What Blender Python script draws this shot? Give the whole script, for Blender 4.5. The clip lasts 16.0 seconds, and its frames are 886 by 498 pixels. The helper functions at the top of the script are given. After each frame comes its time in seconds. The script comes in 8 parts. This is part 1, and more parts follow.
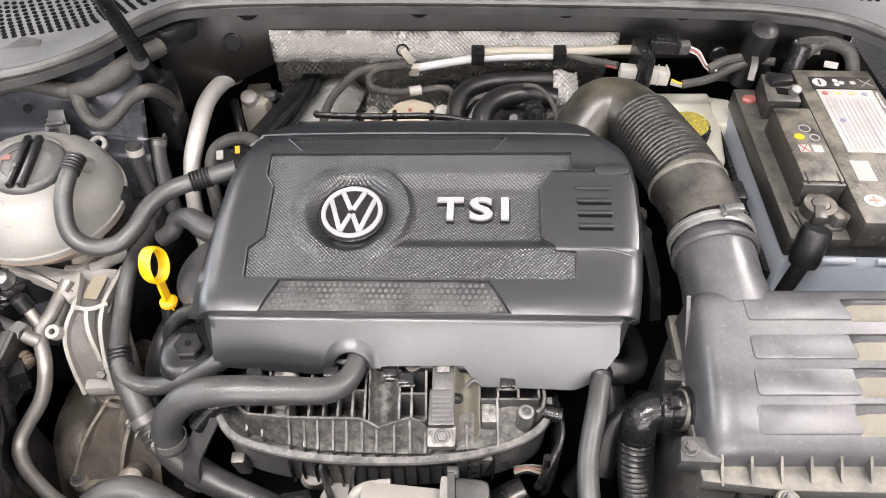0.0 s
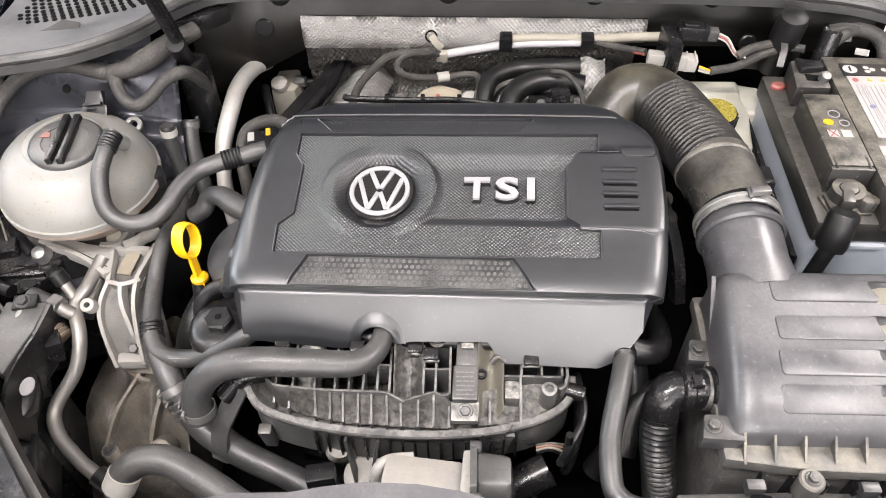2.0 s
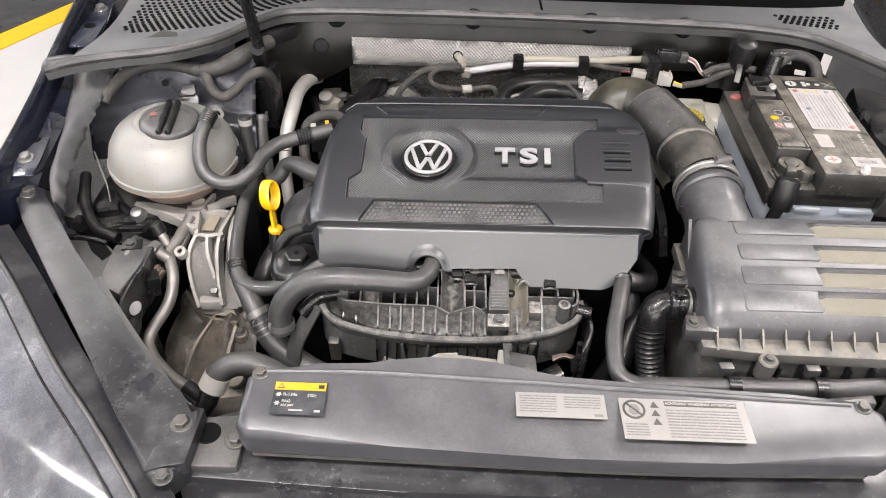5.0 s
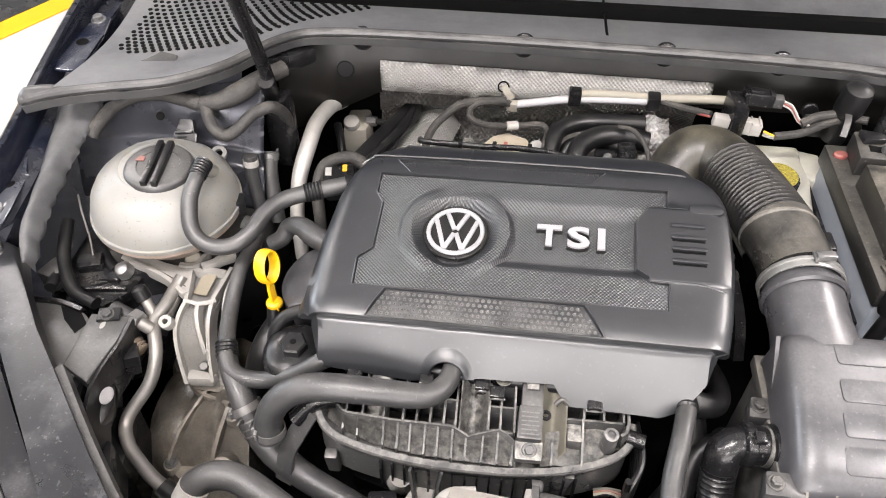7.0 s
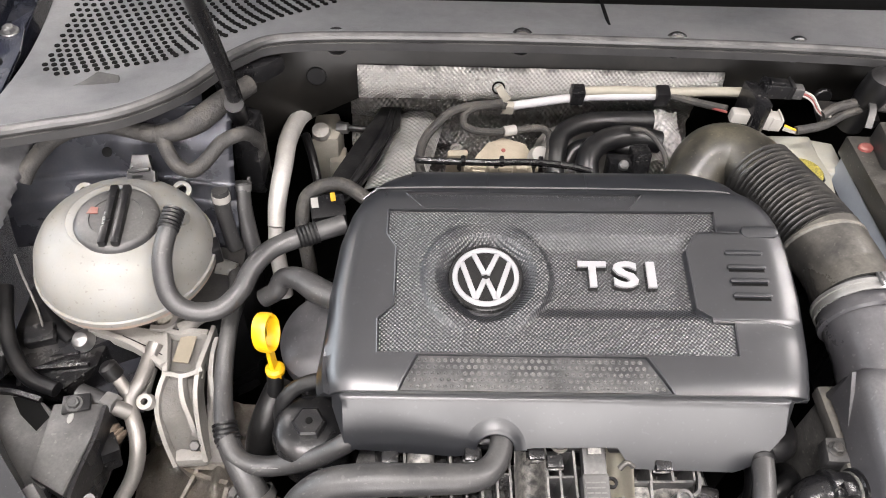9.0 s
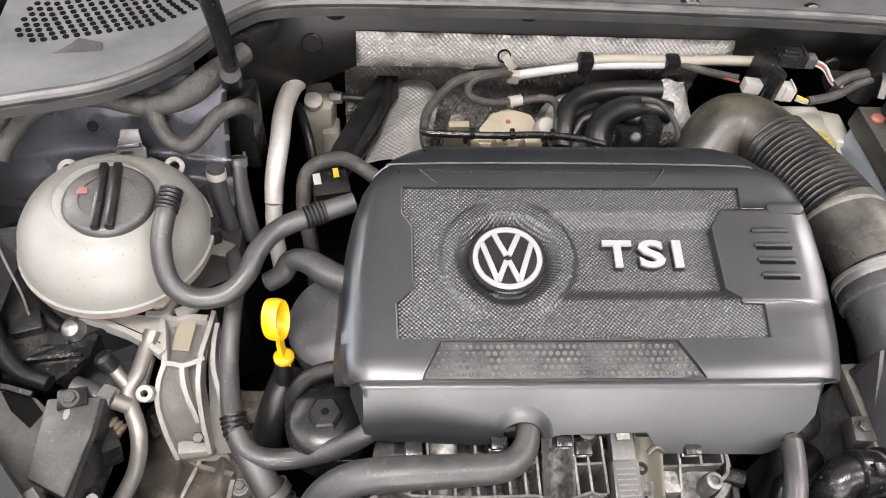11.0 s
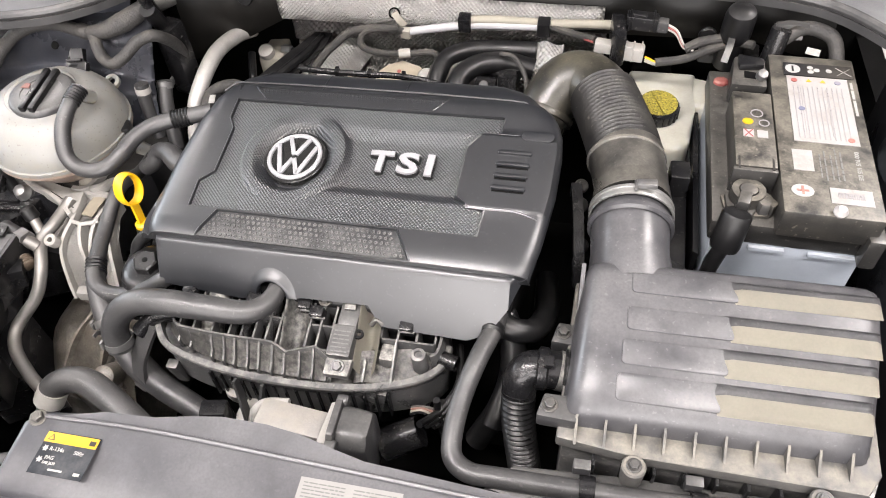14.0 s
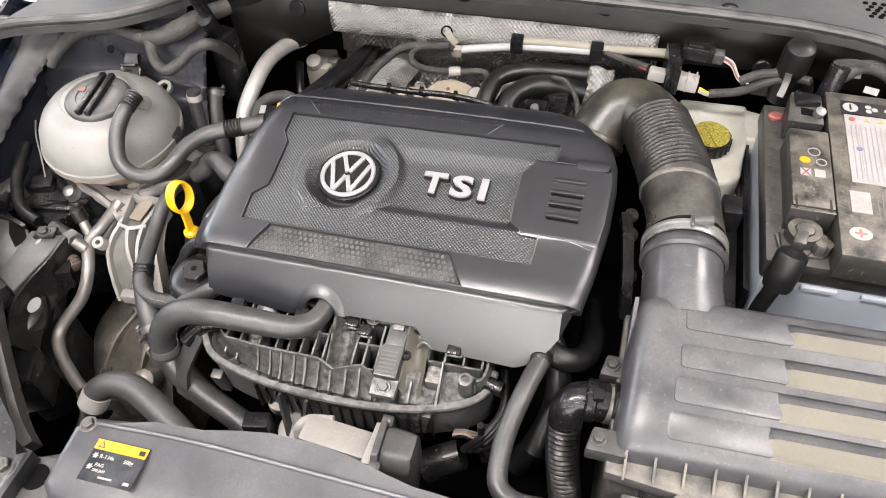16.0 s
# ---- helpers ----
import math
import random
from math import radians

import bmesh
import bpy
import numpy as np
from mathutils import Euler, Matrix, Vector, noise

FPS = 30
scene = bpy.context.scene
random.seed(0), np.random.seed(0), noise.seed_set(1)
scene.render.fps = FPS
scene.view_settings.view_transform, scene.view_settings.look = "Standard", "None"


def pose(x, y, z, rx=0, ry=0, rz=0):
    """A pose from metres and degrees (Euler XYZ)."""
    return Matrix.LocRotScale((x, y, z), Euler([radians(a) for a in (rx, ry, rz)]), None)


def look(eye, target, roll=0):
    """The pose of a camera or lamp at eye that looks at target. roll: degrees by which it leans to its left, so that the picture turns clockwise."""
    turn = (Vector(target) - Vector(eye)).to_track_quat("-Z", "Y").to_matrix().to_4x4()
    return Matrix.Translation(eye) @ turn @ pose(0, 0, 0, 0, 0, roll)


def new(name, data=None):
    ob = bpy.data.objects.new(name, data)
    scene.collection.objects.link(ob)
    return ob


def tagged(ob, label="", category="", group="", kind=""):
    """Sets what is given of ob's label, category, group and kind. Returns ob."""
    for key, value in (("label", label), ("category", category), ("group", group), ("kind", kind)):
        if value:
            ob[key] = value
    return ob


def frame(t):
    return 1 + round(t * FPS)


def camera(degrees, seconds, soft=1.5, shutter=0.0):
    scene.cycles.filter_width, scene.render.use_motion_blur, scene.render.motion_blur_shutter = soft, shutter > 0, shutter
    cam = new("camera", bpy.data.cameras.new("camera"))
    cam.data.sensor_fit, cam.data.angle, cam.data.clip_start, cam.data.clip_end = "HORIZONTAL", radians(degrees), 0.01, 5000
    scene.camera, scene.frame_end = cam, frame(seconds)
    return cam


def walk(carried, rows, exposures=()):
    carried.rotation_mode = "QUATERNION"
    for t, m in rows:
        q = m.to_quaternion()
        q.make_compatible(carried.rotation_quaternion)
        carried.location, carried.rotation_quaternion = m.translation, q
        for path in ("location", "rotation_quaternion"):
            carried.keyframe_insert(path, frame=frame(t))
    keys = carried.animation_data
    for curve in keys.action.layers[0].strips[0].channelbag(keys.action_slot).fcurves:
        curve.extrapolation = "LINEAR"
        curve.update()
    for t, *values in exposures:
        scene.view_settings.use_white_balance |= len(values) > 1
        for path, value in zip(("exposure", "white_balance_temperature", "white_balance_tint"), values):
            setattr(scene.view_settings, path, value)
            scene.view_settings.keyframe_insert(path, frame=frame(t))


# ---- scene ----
cam = camera(62.0, 16.0, soft=1.0)
METRES, EYE, TILT, LEAN, TURN = 1.5, 1.37, -48.0, 0.0, 0.0
ROWS = [
    (0.0, 0.0, 0.0, 0.0, 0.0, -0.0, -0.0),
    (0.5, -0.0081, 0.0114, -0.0037, 0.23, -0.69, -1.2),
    (1.0, -0.0018, 0.0216, -0.0031, 1.06, -1.34, -1.76),
    (1.5, -0.0015, 0.0093, -0.0033, 1.67, -0.89, -1.39),
    (2.0, -0.0013, -0.0062, -0.0161, 1.84, 0.14, -0.84),
    (2.5, -0.0026, -0.0305, -0.0383, 2.05, 1.73, -0.6),
    (3.0, -0.0098, -0.0802, -0.0842, 1.87, 3.72, -0.56),
    (5.5, -0.0574, -0.135, -0.1296, -0.67, 6.59, -2.02),
    (6.0, -0.0606, -0.1037, -0.0906, 0.05, 5.36, -4.25),
    (6.5, -0.051, -0.0479, -0.0403, 1.98, 4.05, -5.39),
    (7.0, -0.0357, -0.0295, -0.0176, 3.49, 3.14, -4.73),
    (7.5, -0.0205, -0.0166, -0.0161, 4.12, 2.05, -3.19),
    (8.0, -0.0252, -0.0005, -0.0004, 3.46, 0.66, -2.16),
    (8.5, -0.081, 0.0228, 0.0311, 0.05, 0.13, -0.85),
    (11.0, -0.1494, 0.0659, 0.0576, -6.0, -3.33, 0.25),
    (11.5, -0.119, 0.0443, 0.0509, -3.78, -3.21, -0.02),
    (12.0, -0.0297, 0.006, 0.0406, 1.77, -1.51, -2.4),
    (12.5, 0.0729, -0.0093, 0.0128, 7.18, -1.05, -6.01),
    (13.0, 0.1143, -0.0159, -0.0019, 10.34, -1.81, -6.78),
    (13.5, 0.1377, -0.0152, -0.0039, 10.59, -2.22, -5.91),
    (14.0, 0.1426, -0.022, -0.0108, 9.37, -2.25, -5.74),
    (14.5, 0.135, -0.0211, -0.0086, 8.09, -2.2, -6.71),
    (15.0, 0.125, -0.0301, -0.0091, 8.67, -2.4, -7.83),
    (15.5, 0.1136, -0.0237, -0.0036, 10.04, -3.4, -8.4),
    (16.0, 0.1139, -0.0269, 0.0008, 10.45, -2.18, -8.44),
]
walk(cam, [(t, pose(0, 0, EYE, TILT, LEAN, TURN) @ pose(METRES * x, METRES * y, METRES * z, 90 + pitch, roll, yaw)) for t, x, y, z, yaw, pitch, roll in ROWS],
     exposures=[(0.0, 0.03), (2.0, 0.04), (3.0, -0.06), (5.5, -0.18), (6.0, -0.17), (7.0, 0.06), (8.5, 0.02), (11.0, -0.04), (12.0, 0.08), (14.0, 0.04), (15.0, 0.03), (16.0, -0.07)])

# ---------------------------------------------------------------- light
world = bpy.data.worlds.new("workshop_air")
scene.world = world
world.use_nodes = True
world.node_tree.nodes["Background"].inputs[0].default_value = (0.9, 0.95, 1.0, 1)
world.node_tree.nodes["Background"].inputs[1].default_value = 0.03


def area_lamp(name, at, target, sx, sy, watts, colour=(1.0, 0.93, 0.915)):
    data = bpy.data.lights.new(name, "AREA")
    data.shape, data.size, data.size_y, data.energy, data.color = "RECTANGLE", sx, sy, watts, colour
    ob = new(name, data)
    ob.matrix_world = look(at, target)
    return ob


LAMPS = [(-2.9, -0.38, 50), (-0.65, -0.38, 102), (1.6, -0.38, 90), (-2.9, -2.4, 50), (-0.65, -2.4, 85), (1.6, -2.4, 60), (-2.3, 2.0, 60), (2.0, 1.35, 110)]
for lx, ly, watts in LAMPS:
    area_lamp("tube_lamp", (lx, ly, 2.78), (lx, ly, 0), 1.3, 0.22, watts)
# daylight through the open workshop door ahead of the car
area_lamp("door_daylight", (0.0, -3.95, 1.25), (0.0, 0.0, 1.15), 3.6, 2.3, 290, (1.0, 0.945, 0.935))
# cool daylight through the high window in the side wall
area_lamp("window_daylight", (-4.92, 1.6, 1.95), (0.0, 1.0, 0.9), 3.4, 1.5, 210, (0.86, 0.92, 1.0))

# ---------------------------------------------------------------- materials
def mat(name, base, rough=0.5, metal=0.0, vary=0.16, scale=60.0, dust=0.0, dust_col=(0.42, 0.37, 0.29), dust_scale=9.0,
        bump=0.15, bump_scale=400.0, speck=0.0, sss=0.0, coat=0.0, spread=0.35, spec=0.5):
    """A worn surface: fine grain, large mottling, and dust that settles on what faces up."""
    m = bpy.data.materials.new(name)
    m.use_nodes = True
    nt = m.node_tree
    p = nt.nodes["Principled BSDF"]
    geo = nt.nodes.new("ShaderNodeNewGeometry")

    def noise_at(sc, detail=4.0, rough_=0.6):
        n = nt.nodes.new("ShaderNodeTexNoise")
        n.inputs["Scale"].default_value, n.inputs["Detail"].default_value, n.inputs["Roughness"].default_value = sc, detail, rough_
        nt.links.new(geo.outputs["Position"], n.inputs["Vector"])
        return n

    def ramp(src, lo, hi, a=0.0, b=1.0):
        r = nt.nodes.new("ShaderNodeMapRange")
        r.inputs["From Min"].default_value, r.inputs["From Max"].default_value = lo, hi
        r.inputs["To Min"].default_value, r.inputs["To Max"].default_value = a, b
        nt.links.new(src, r.inputs["Value"])
        return r.outputs["Result"]

    def mixc(fac, a, b):
        x = nt.nodes.new("ShaderNodeMix")
        x.data_type = "RGBA"
        for sock, v in ((x.inputs[0], fac), (x.inputs[6], a), (x.inputs[7], b)):
            if isinstance(v, (tuple, list)):
                sock.default_value = (*v, 1)
            elif isinstance(v, (float, int)):
                sock.default_value = v
            else:
                nt.links.new(v, sock)
        return x.outputs[2]

    def mul(a, b):
        x = nt.nodes.new("ShaderNodeMath")
        x.operation = "MULTIPLY"
        for sock, v in ((x.inputs[0], a), (x.inputs[1], b)):
            if isinstance(v, (float, int)):
                sock.default_value = v
            else:
                nt.links.new(v, sock)
        return x.outputs[0]

    n1 = noise_at(scale)
    n2 = noise_at(7.0, 3.0)
    dark = tuple(c * (1 - vary) for c in base)
    light = tuple(min(1, c * (1 + vary)) for c in base)
    col = mixc(ramp(n1.outputs["Fac"], 0.3, 0.7), dark, light)
    col = mixc(ramp(n2.outputs["Fac"], 0.35, 0.65, 0.0, 0.35), col, tuple(c * (1 - vary * 0.6) for c in base))
    n3 = noise_at(520.0, 2.0, 0.7)
    col = mixc(ramp(n3.outputs["Fac"], 0.38, 0.62, 0.0, 0.45), col, tuple(c * (1 - vary) for c in base))
    rgh = ramp(n2.outputs["Fac"], 0.3, 0.7, max(0.05, rough - 0.08), min(1, rough + 0.08))
    if dust > 0:
        d1 = noise_at(dust_scale, 5.0, 0.65)
        d2 = noise_at(380.0, 2.0, 0.5)
        sep = nt.nodes.new("ShaderNodeSeparateXYZ")
        nt.links.new(geo.outputs["Normal"], sep.inputs[0])
        up = ramp(sep.outputs["Z"], 0.05, 0.9, 0.12, 1.0)
        f = mul(mul(ramp(d1.outputs["Fac"], spread, spread + 0.28), up), mul(ramp(d2.outputs["Fac"], 0.30, 0.62, 0.72, 1.05), dust))
        col = mixc(f, col, dust_col)
        r2 = nt.nodes.new("ShaderNodeMath")
        r2.operation, r2.use_clamp = "ADD", True
        nt.links.new(rgh, r2.inputs[0])
        nt.links.new(mul(f, 0.5), r2.inputs[1])
        rgh = r2.outputs[0]
    if speck > 0:
        s = noise_at(230.0, 1.0, 0.4)
        col = mixc(ramp(s.outputs["Fac"], 0.68, 0.74, 0.0, speck), col, tuple(c * 0.6 for c in dust_col))
    nt.links.new(col, p.inputs["Base Color"])
    nt.links.new(rgh, p.inputs["Roughness"])
    p.inputs["Metallic"].default_value = metal
    p.inputs["Specular IOR Level"].default_value = spec
    if sss:
        p.inputs["Subsurface Weight"].default_value = sss
        p.inputs["Subsurface Radius"].default_value = (0.02, 0.017, 0.012)
        p.inputs["Subsurface Scale"].default_value = 0.5
    if coat:
        p.inputs["Coat Weight"].default_value, p.inputs["Coat Roughness"].default_value = coat, 0.06
    if bump:
        nb = noise_at(bump_scale, 2.0)
        b = nt.nodes.new("ShaderNodeBump")
        b.inputs["Strength"].default_value, b.inputs["Distance"].default_value = bump, 0.0012
        nt.links.new(nb.outputs["Fac"], b.inputs["Height"])
        nt.links.new(b.outputs["Normal"], p.inputs["Normal"])
    return m


def relief(m, kind, pitch, depth):
    """Adds a fine regular relief to a material: 'knurl' (crossed ridges in plan) or 'knurl_xz' (the same on an upright sheet)."""
    nt = m.node_tree
    p = nt.nodes["Principled BSDF"]
    tc = nt.nodes.new("ShaderNodeTexCoord")
    sep = nt.nodes.new("ShaderNodeSeparateXYZ")
    nt.links.new(tc.outputs["Object"], sep.inputs[0])

    def math_(op, a, b=None):
        x = nt.nodes.new("ShaderNodeMath")
        x.operation = op
        for sock, v in ((x.inputs[0], a), (x.inputs[1], b)):
            if v is None:
                continue
            if isinstance(v, (float, int)):
                sock.default_value = v
            else:
                nt.links.new(v, sock)
        return x.outputs[0]
    k = 2 * math.pi / pitch
    xs, ys = sep.outputs["X"], sep.outputs["Z" if kind == "knurl_xz" else "Y"]
    a = math_("SINE", math_("MULTIPLY", math_("ADD", xs, ys), k))
    b = math_("SINE", math_("MULTIPLY", math_("SUBTRACT", xs, ys), k))
    h = math_("ADD", a, b)
    bp = nt.nodes.new("ShaderNodeBump")
    bp.inputs["Strength"].default_value, bp.inputs["Distance"].default_value = 1.0, depth
    nt.links.new(h, bp.inputs["Height"])
    old = p.inputs["Normal"].links
    if old:
        nt.links.new(old[0].from_socket, bp.inputs["Normal"])
    nt.links.new(bp.outputs["Normal"], p.inputs["Normal"])
    return m


COVER = mat("cover_plastic", (0.0088, 0.0096, 0.0116), 0.37, dust=0.020, spread=0.44, dust_col=(0.38, 0.395, 0.42), dust_scale=9, bump=0.03, bump_scale=900, speck=0.04, spec=0.85)
COVER_TEX = relief(mat("cover_knurl", (0.0095, 0.0103, 0.0122), 0.38, dust=0.035, spread=0.44, dust_col=(0.38, 0.395, 0.42), dust_scale=9, bump=0.0, spec=0.95), "knurl", 0.0040, 0.00021)
COVER_STUD = mat("cover_studs", (0.022, 0.0225, 0.024), 0.34, dust=0.26, spread=0.42, dust_col=(0.40, 0.395, 0.38), dust_scale=16, bump=0.05)
# paler than the tray: dust, plus stud highlights painted into the colour
STUDS = mat("dusty_highlit_studs", (0.035, 0.035, 0.036), 0.34, dust=0.30, spread=0.40, dust_col=(0.42, 0.41, 0.38), dust_scale=22, bump=0.05)
BLACK = mat("black_plastic", (0.007, 0.007, 0.0077), 0.28, dust=0.07, spread=0.5, dust_col=(0.38, 0.36, 0.33), dust_scale=26, bump=0.15, bump_scale=500, speck=0.15, spec=0.4)
DUSTY = mat("dusty_black_plastic", (0.045, 0.0445, 0.044), 0.36, dust=0.65, spread=0.36, dust_col=(0.42, 0.405, 0.37), dust_scale=130, bump=0.25, speck=0.4)
MANI = mat("manifold_plastic", (0.050, 0.050, 0.051), 0.33, dust=0.30, spread=0.36, dust_col=(0.42, 0.405, 0.37), dust_scale=85, bump=0.15, speck=0.4)
BOXP = mat("airbox_plastic", (0.034, 0.034, 0.0375), 0.35, dust=0.15, spread=0.36, dust_col=(0.40, 0.39, 0.39), dust_scale=11, bump=0.05, bump_scale=900, speck=0.15)
GREYP = mat("grey_plastic", (0.026, 0.026, 0.0275), 0.34, dust=0.12, spread=0.26, dust_col=(0.42, 0.41, 0.38), dust_scale=26, bump=0.1, bump_scale=800, speck=0.15)
RUBBER = mat("hose_rubber", (0.024, 0.024, 0.025), 0.40, dust=0.10, spread=0.34, dust_col=(0.32, 0.31, 0.29), dust_scale=20, bump=0.2, bump_scale=700, speck=0.2)
DUCTR = mat("dusty_duct_rubber", (0.010, 0.010, 0.0095), 0.30, dust=0.14, spread=0.34, dust_col=(0.40, 0.36, 0.25), dust_scale=20, bump=0.12, bump_scale=500, speck=0.2)
BELLOWS = mat("dark_bellows_rubber", (0.010, 0.010, 0.0105), 0.32, dust=0.10, spread=0.34, dust_col=(0.38, 0.35, 0.29), dust_scale=30, bump=0.1, speck=0.2)
RUBBER_D = mat("dark_rubber", (0.006, 0.006, 0.0065), 0.36, dust=0.06, spread=0.45, dust_col=(0.3, 0.29, 0.27), dust_scale=30, bump=0.15, spec=0.35)
# near-black that paints in deep shade: bay walls, block, holes, slots, gaps
DARK = mat("shade_black", (0.002, 0.002, 0.002), 0.7, dust=0.01, spread=0.5, bump=0.2, bump_scale=120, spec=0.1)
SHEET = mat("black_painted_sheet", (0.010, 0.0102, 0.0115), 0.30, dust=0.16, spread=0.44, dust_col=(0.30, 0.28, 0.245), dust_scale=18, bump=0.1, bump_scale=150)
PAINT = mat("blue_black_paint", (0.010, 0.013, 0.026), 0.2, coat=0.7, dust=0.2, spread=0.42, dust_col=(0.4, 0.4, 0.4), bump=0.0)
BODYGREY = mat("blue_grey_sheet", (0.075, 0.079, 0.096), 0.25, metal=0.35, dust=0.3, spread=0.42, dust_col=(0.24, 0.23, 0.215), dust_scale=26, bump=0.05, speck=0.15)
TANK = mat("milky_tank", (0.192, 0.19, 0.178), 0.42, vary=0.06, scale=12, dust=0.24, dust_col=(0.13, 0.105, 0.088), spread=0.46, dust_scale=20, bump=0.05, bump_scale=200, sss=0.6, speck=0.4)
TANK_LOW = mat("stained_tank", (0.25, 0.195, 0.165), 0.40, vary=0.15, scale=20, dust=0.3, dust_col=(0.16, 0.12, 0.09), spread=0.44, bump=0.05, bump_scale=200, sss=0.6, speck=0.2)
FAINTINK = mat("faint_ink", (0.21, 0.203, 0.208), 0.6, vary=0.1, bump=0.0)
RESV = mat("milky_reservoir", (0.44, 0.435, 0.38), 0.35, vary=0.06, scale=14, dust=0.35, spread=0.42, dust_col=(0.24, 0.21, 0.16), dust_scale=30, sss=0.2, bump=0.05)
ALU = mat("cast_aluminium", (0.26, 0.251, 0.236), 0.48, metal=0.0, dust=0.40, spread=0.44, dust_col=(0.22, 0.19, 0.155), dust_scale=30, bump=0.4, bump_scale=350, speck=0.3)
STEEL = mat("steel", (0.22, 0.22, 0.22), 0.38, metal=0.8, dust=0.4, spread=0.40, dust_col=(0.24, 0.21, 0.17), dust_scale=40, bump=0.1)
BOLTM = mat("dull_bolt", (0.07, 0.07, 0.07), 0.42, metal=0.6, dust=0.3, spread=0.42, bump=0.15)
PIPE = mat("aluminium_pipe", (0.21, 0.203, 0.192), 0.34, metal=0.6, dust=0.4, spread=0.42, dust_col=(0.22, 0.185, 0.15), dust_scale=20, bump=0.15)
CHROME = mat("silver_letter", (0.30, 0.30, 0.31), 0.32, metal=0.3, vary=0.04, bump=0.0)
FOIL_H = relief(mat("heat_foil_flat", (0.52, 0.51, 0.49), 0.36, metal=0.2, dust=0.25, spread=0.46, bump=0.1, bump_scale=90), "knurl", 0.0075, 0.0004)
FOIL_D = relief(mat("darker_foil", (0.30, 0.29, 0.275), 0.36, metal=0.5, dust=0.35, spread=0.42, bump=0.3, bump_scale=60), "knurl_xz", 0.0075, 0.0006)
OLDLABEL = mat("yellowed_label", (0.21, 0.185, 0.14), 0.5, vary=0.1, dust=0.4, spread=0.35, dust_col=(0.16, 0.14, 0.11), bump=0.05)
FOIL = relief(mat("heat_foil", (0.52, 0.51, 0.49), 0.38, metal=0.25, dust=0.3, spread=0.44, dust_col=(0.26, 0.23, 0.19), dust_scale=30, bump=0.1, bump_scale=90), "knurl_xz", 0.0060, 0.00030)
YELLOW = mat("yellow_plastic", (0.60, 0.34, 0.003), 0.35, vary=0.08, dust=0.1, spread=0.45, bump=0.05)
LABEL = mat("white_label", (0.19, 0.187, 0.178), 0.38, vary=0.06, dust=0.3, spread=0.42, dust_col=(0.14, 0.13, 0.115), bump=0.03)
LABEL_B = mat("pale_battery_label", (0.265, 0.255, 0.25), 0.4, vary=0.06, dust=0.55, spread=0.42, dust_col=(0.15, 0.135, 0.115), dust_scale=30, bump=0.03)
LABEL_Y = mat("yellow_label", (0.42, 0.25, 0.01), 0.36, vary=0.05, dust=0.25, spread=0.42, dust_col=(0.25, 0.22, 0.16), bump=0.0)
INK = mat("black_ink", (0.012, 0.012, 0.013), 0.35, vary=0.1, dust=0.08, bump=0.0)
WHITEINK = mat("white_ink", (0.27, 0.27, 0.26), 0.5, vary=0.1, dust=0.4, dust_col=(0.20, 0.18, 0.15), bump=0.0)
REDINK = mat("red_ink", (0.22, 0.05, 0.045), 0.5, vary=0.15, dust=0.5, spread=0.4, bump=0.0)
BLUEINK = mat("blue_ink", (0.075, 0.085, 0.16), 0.5, vary=0.1, dust=0.4, bump=0.0)
GREYINK = mat("grey_ink", (0.115, 0.113, 0.11), 0.6, vary=0.1, bump=0.0)
BATT = mat("battery_lid", (0.014, 0.014, 0.014), 0.34, dust=0.14, spread=0.22, dust_col=(0.38, 0.355, 0.31), dust_scale=60, bump=0.1, speck=0.3)
BATT_TOP = mat("dusty_battery_top", (0.015, 0.0147, 0.014), 0.36, dust=0.30, spread=0.34, dust_col=(0.34, 0.31, 0.25), dust_scale=45, bump=0.08, speck=0.3)
COPPERY = mat("faded_red_wire", (0.20, 0.09, 0.07), 0.5, dust=0.3, bump=0.0)
CUFF = mat("dusty_cuff_plastic", (0.015, 0.015, 0.0148), 0.28, dust=0.16, spread=0.30, dust_col=(0.46, 0.43, 0.37), dust_scale=20, bump=0.05, speck=0.1)
BATT_G = mat("battery_grey", (0.27, 0.30, 0.34), 0.35, vary=0.06, dust=0.25, spread=0.42, bump=0.05)
WHITEP = mat("white_plastic", (0.28, 0.272, 0.256), 0.42, vary=0.08, dust=0.5, spread=0.38, dust_col=(0.20, 0.175, 0.14), dust_scale=40, bump=0.08)
CLOTH = mat("cable_tape", (0.020, 0.0193, 0.0185), 0.7, dust=0.22, spread=0.42, dust_col=(0.28, 0.25, 0.21), dust_scale=40, bump=1.0, bump_scale=220)
# smears, with ceiling reflections painted in as a pale, coarsely mottled base
LENS = mat("lamp_lens", (0.17, 0.176, 0.20), 0.16, vary=0.6, scale=9, coat=0.9, dust=0.35, spread=0.46, dust_col=(0.50, 0.50, 0.51), dust_scale=12, bump=0.0, speck=0.1)
COWL = mat("cowl_plastic", (0.20, 0.203, 0.213), 0.34, dust=0.4, spread=0.32, dust_col=(0.42, 0.42, 0.42), dust_scale=12, bump=0.25, bump_scale=700, speck=0.15)
SEAL = mat("rubber_seal", (0.026, 0.026, 0.027), 0.36, dust=0.20, spread=0.36, dust_col=(0.33, 0.32, 0.30), dust_scale=24, bump=0.1)
GREASE = mat("greasy_casting", (0.165, 0.15, 0.128), 0.36, vary=0.45, dust=0.7, spread=0.47, dust_col=(0.115, 0.085, 0.055), dust_scale=24, bump=0.9, bump_scale=150, speck=0.45)
FLOORM = mat("painted_floor", (0.42, 0.41, 0.40), 0.35, vary=0.05, scale=5, dust=0.08, bump=0.05, bump_scale=60)
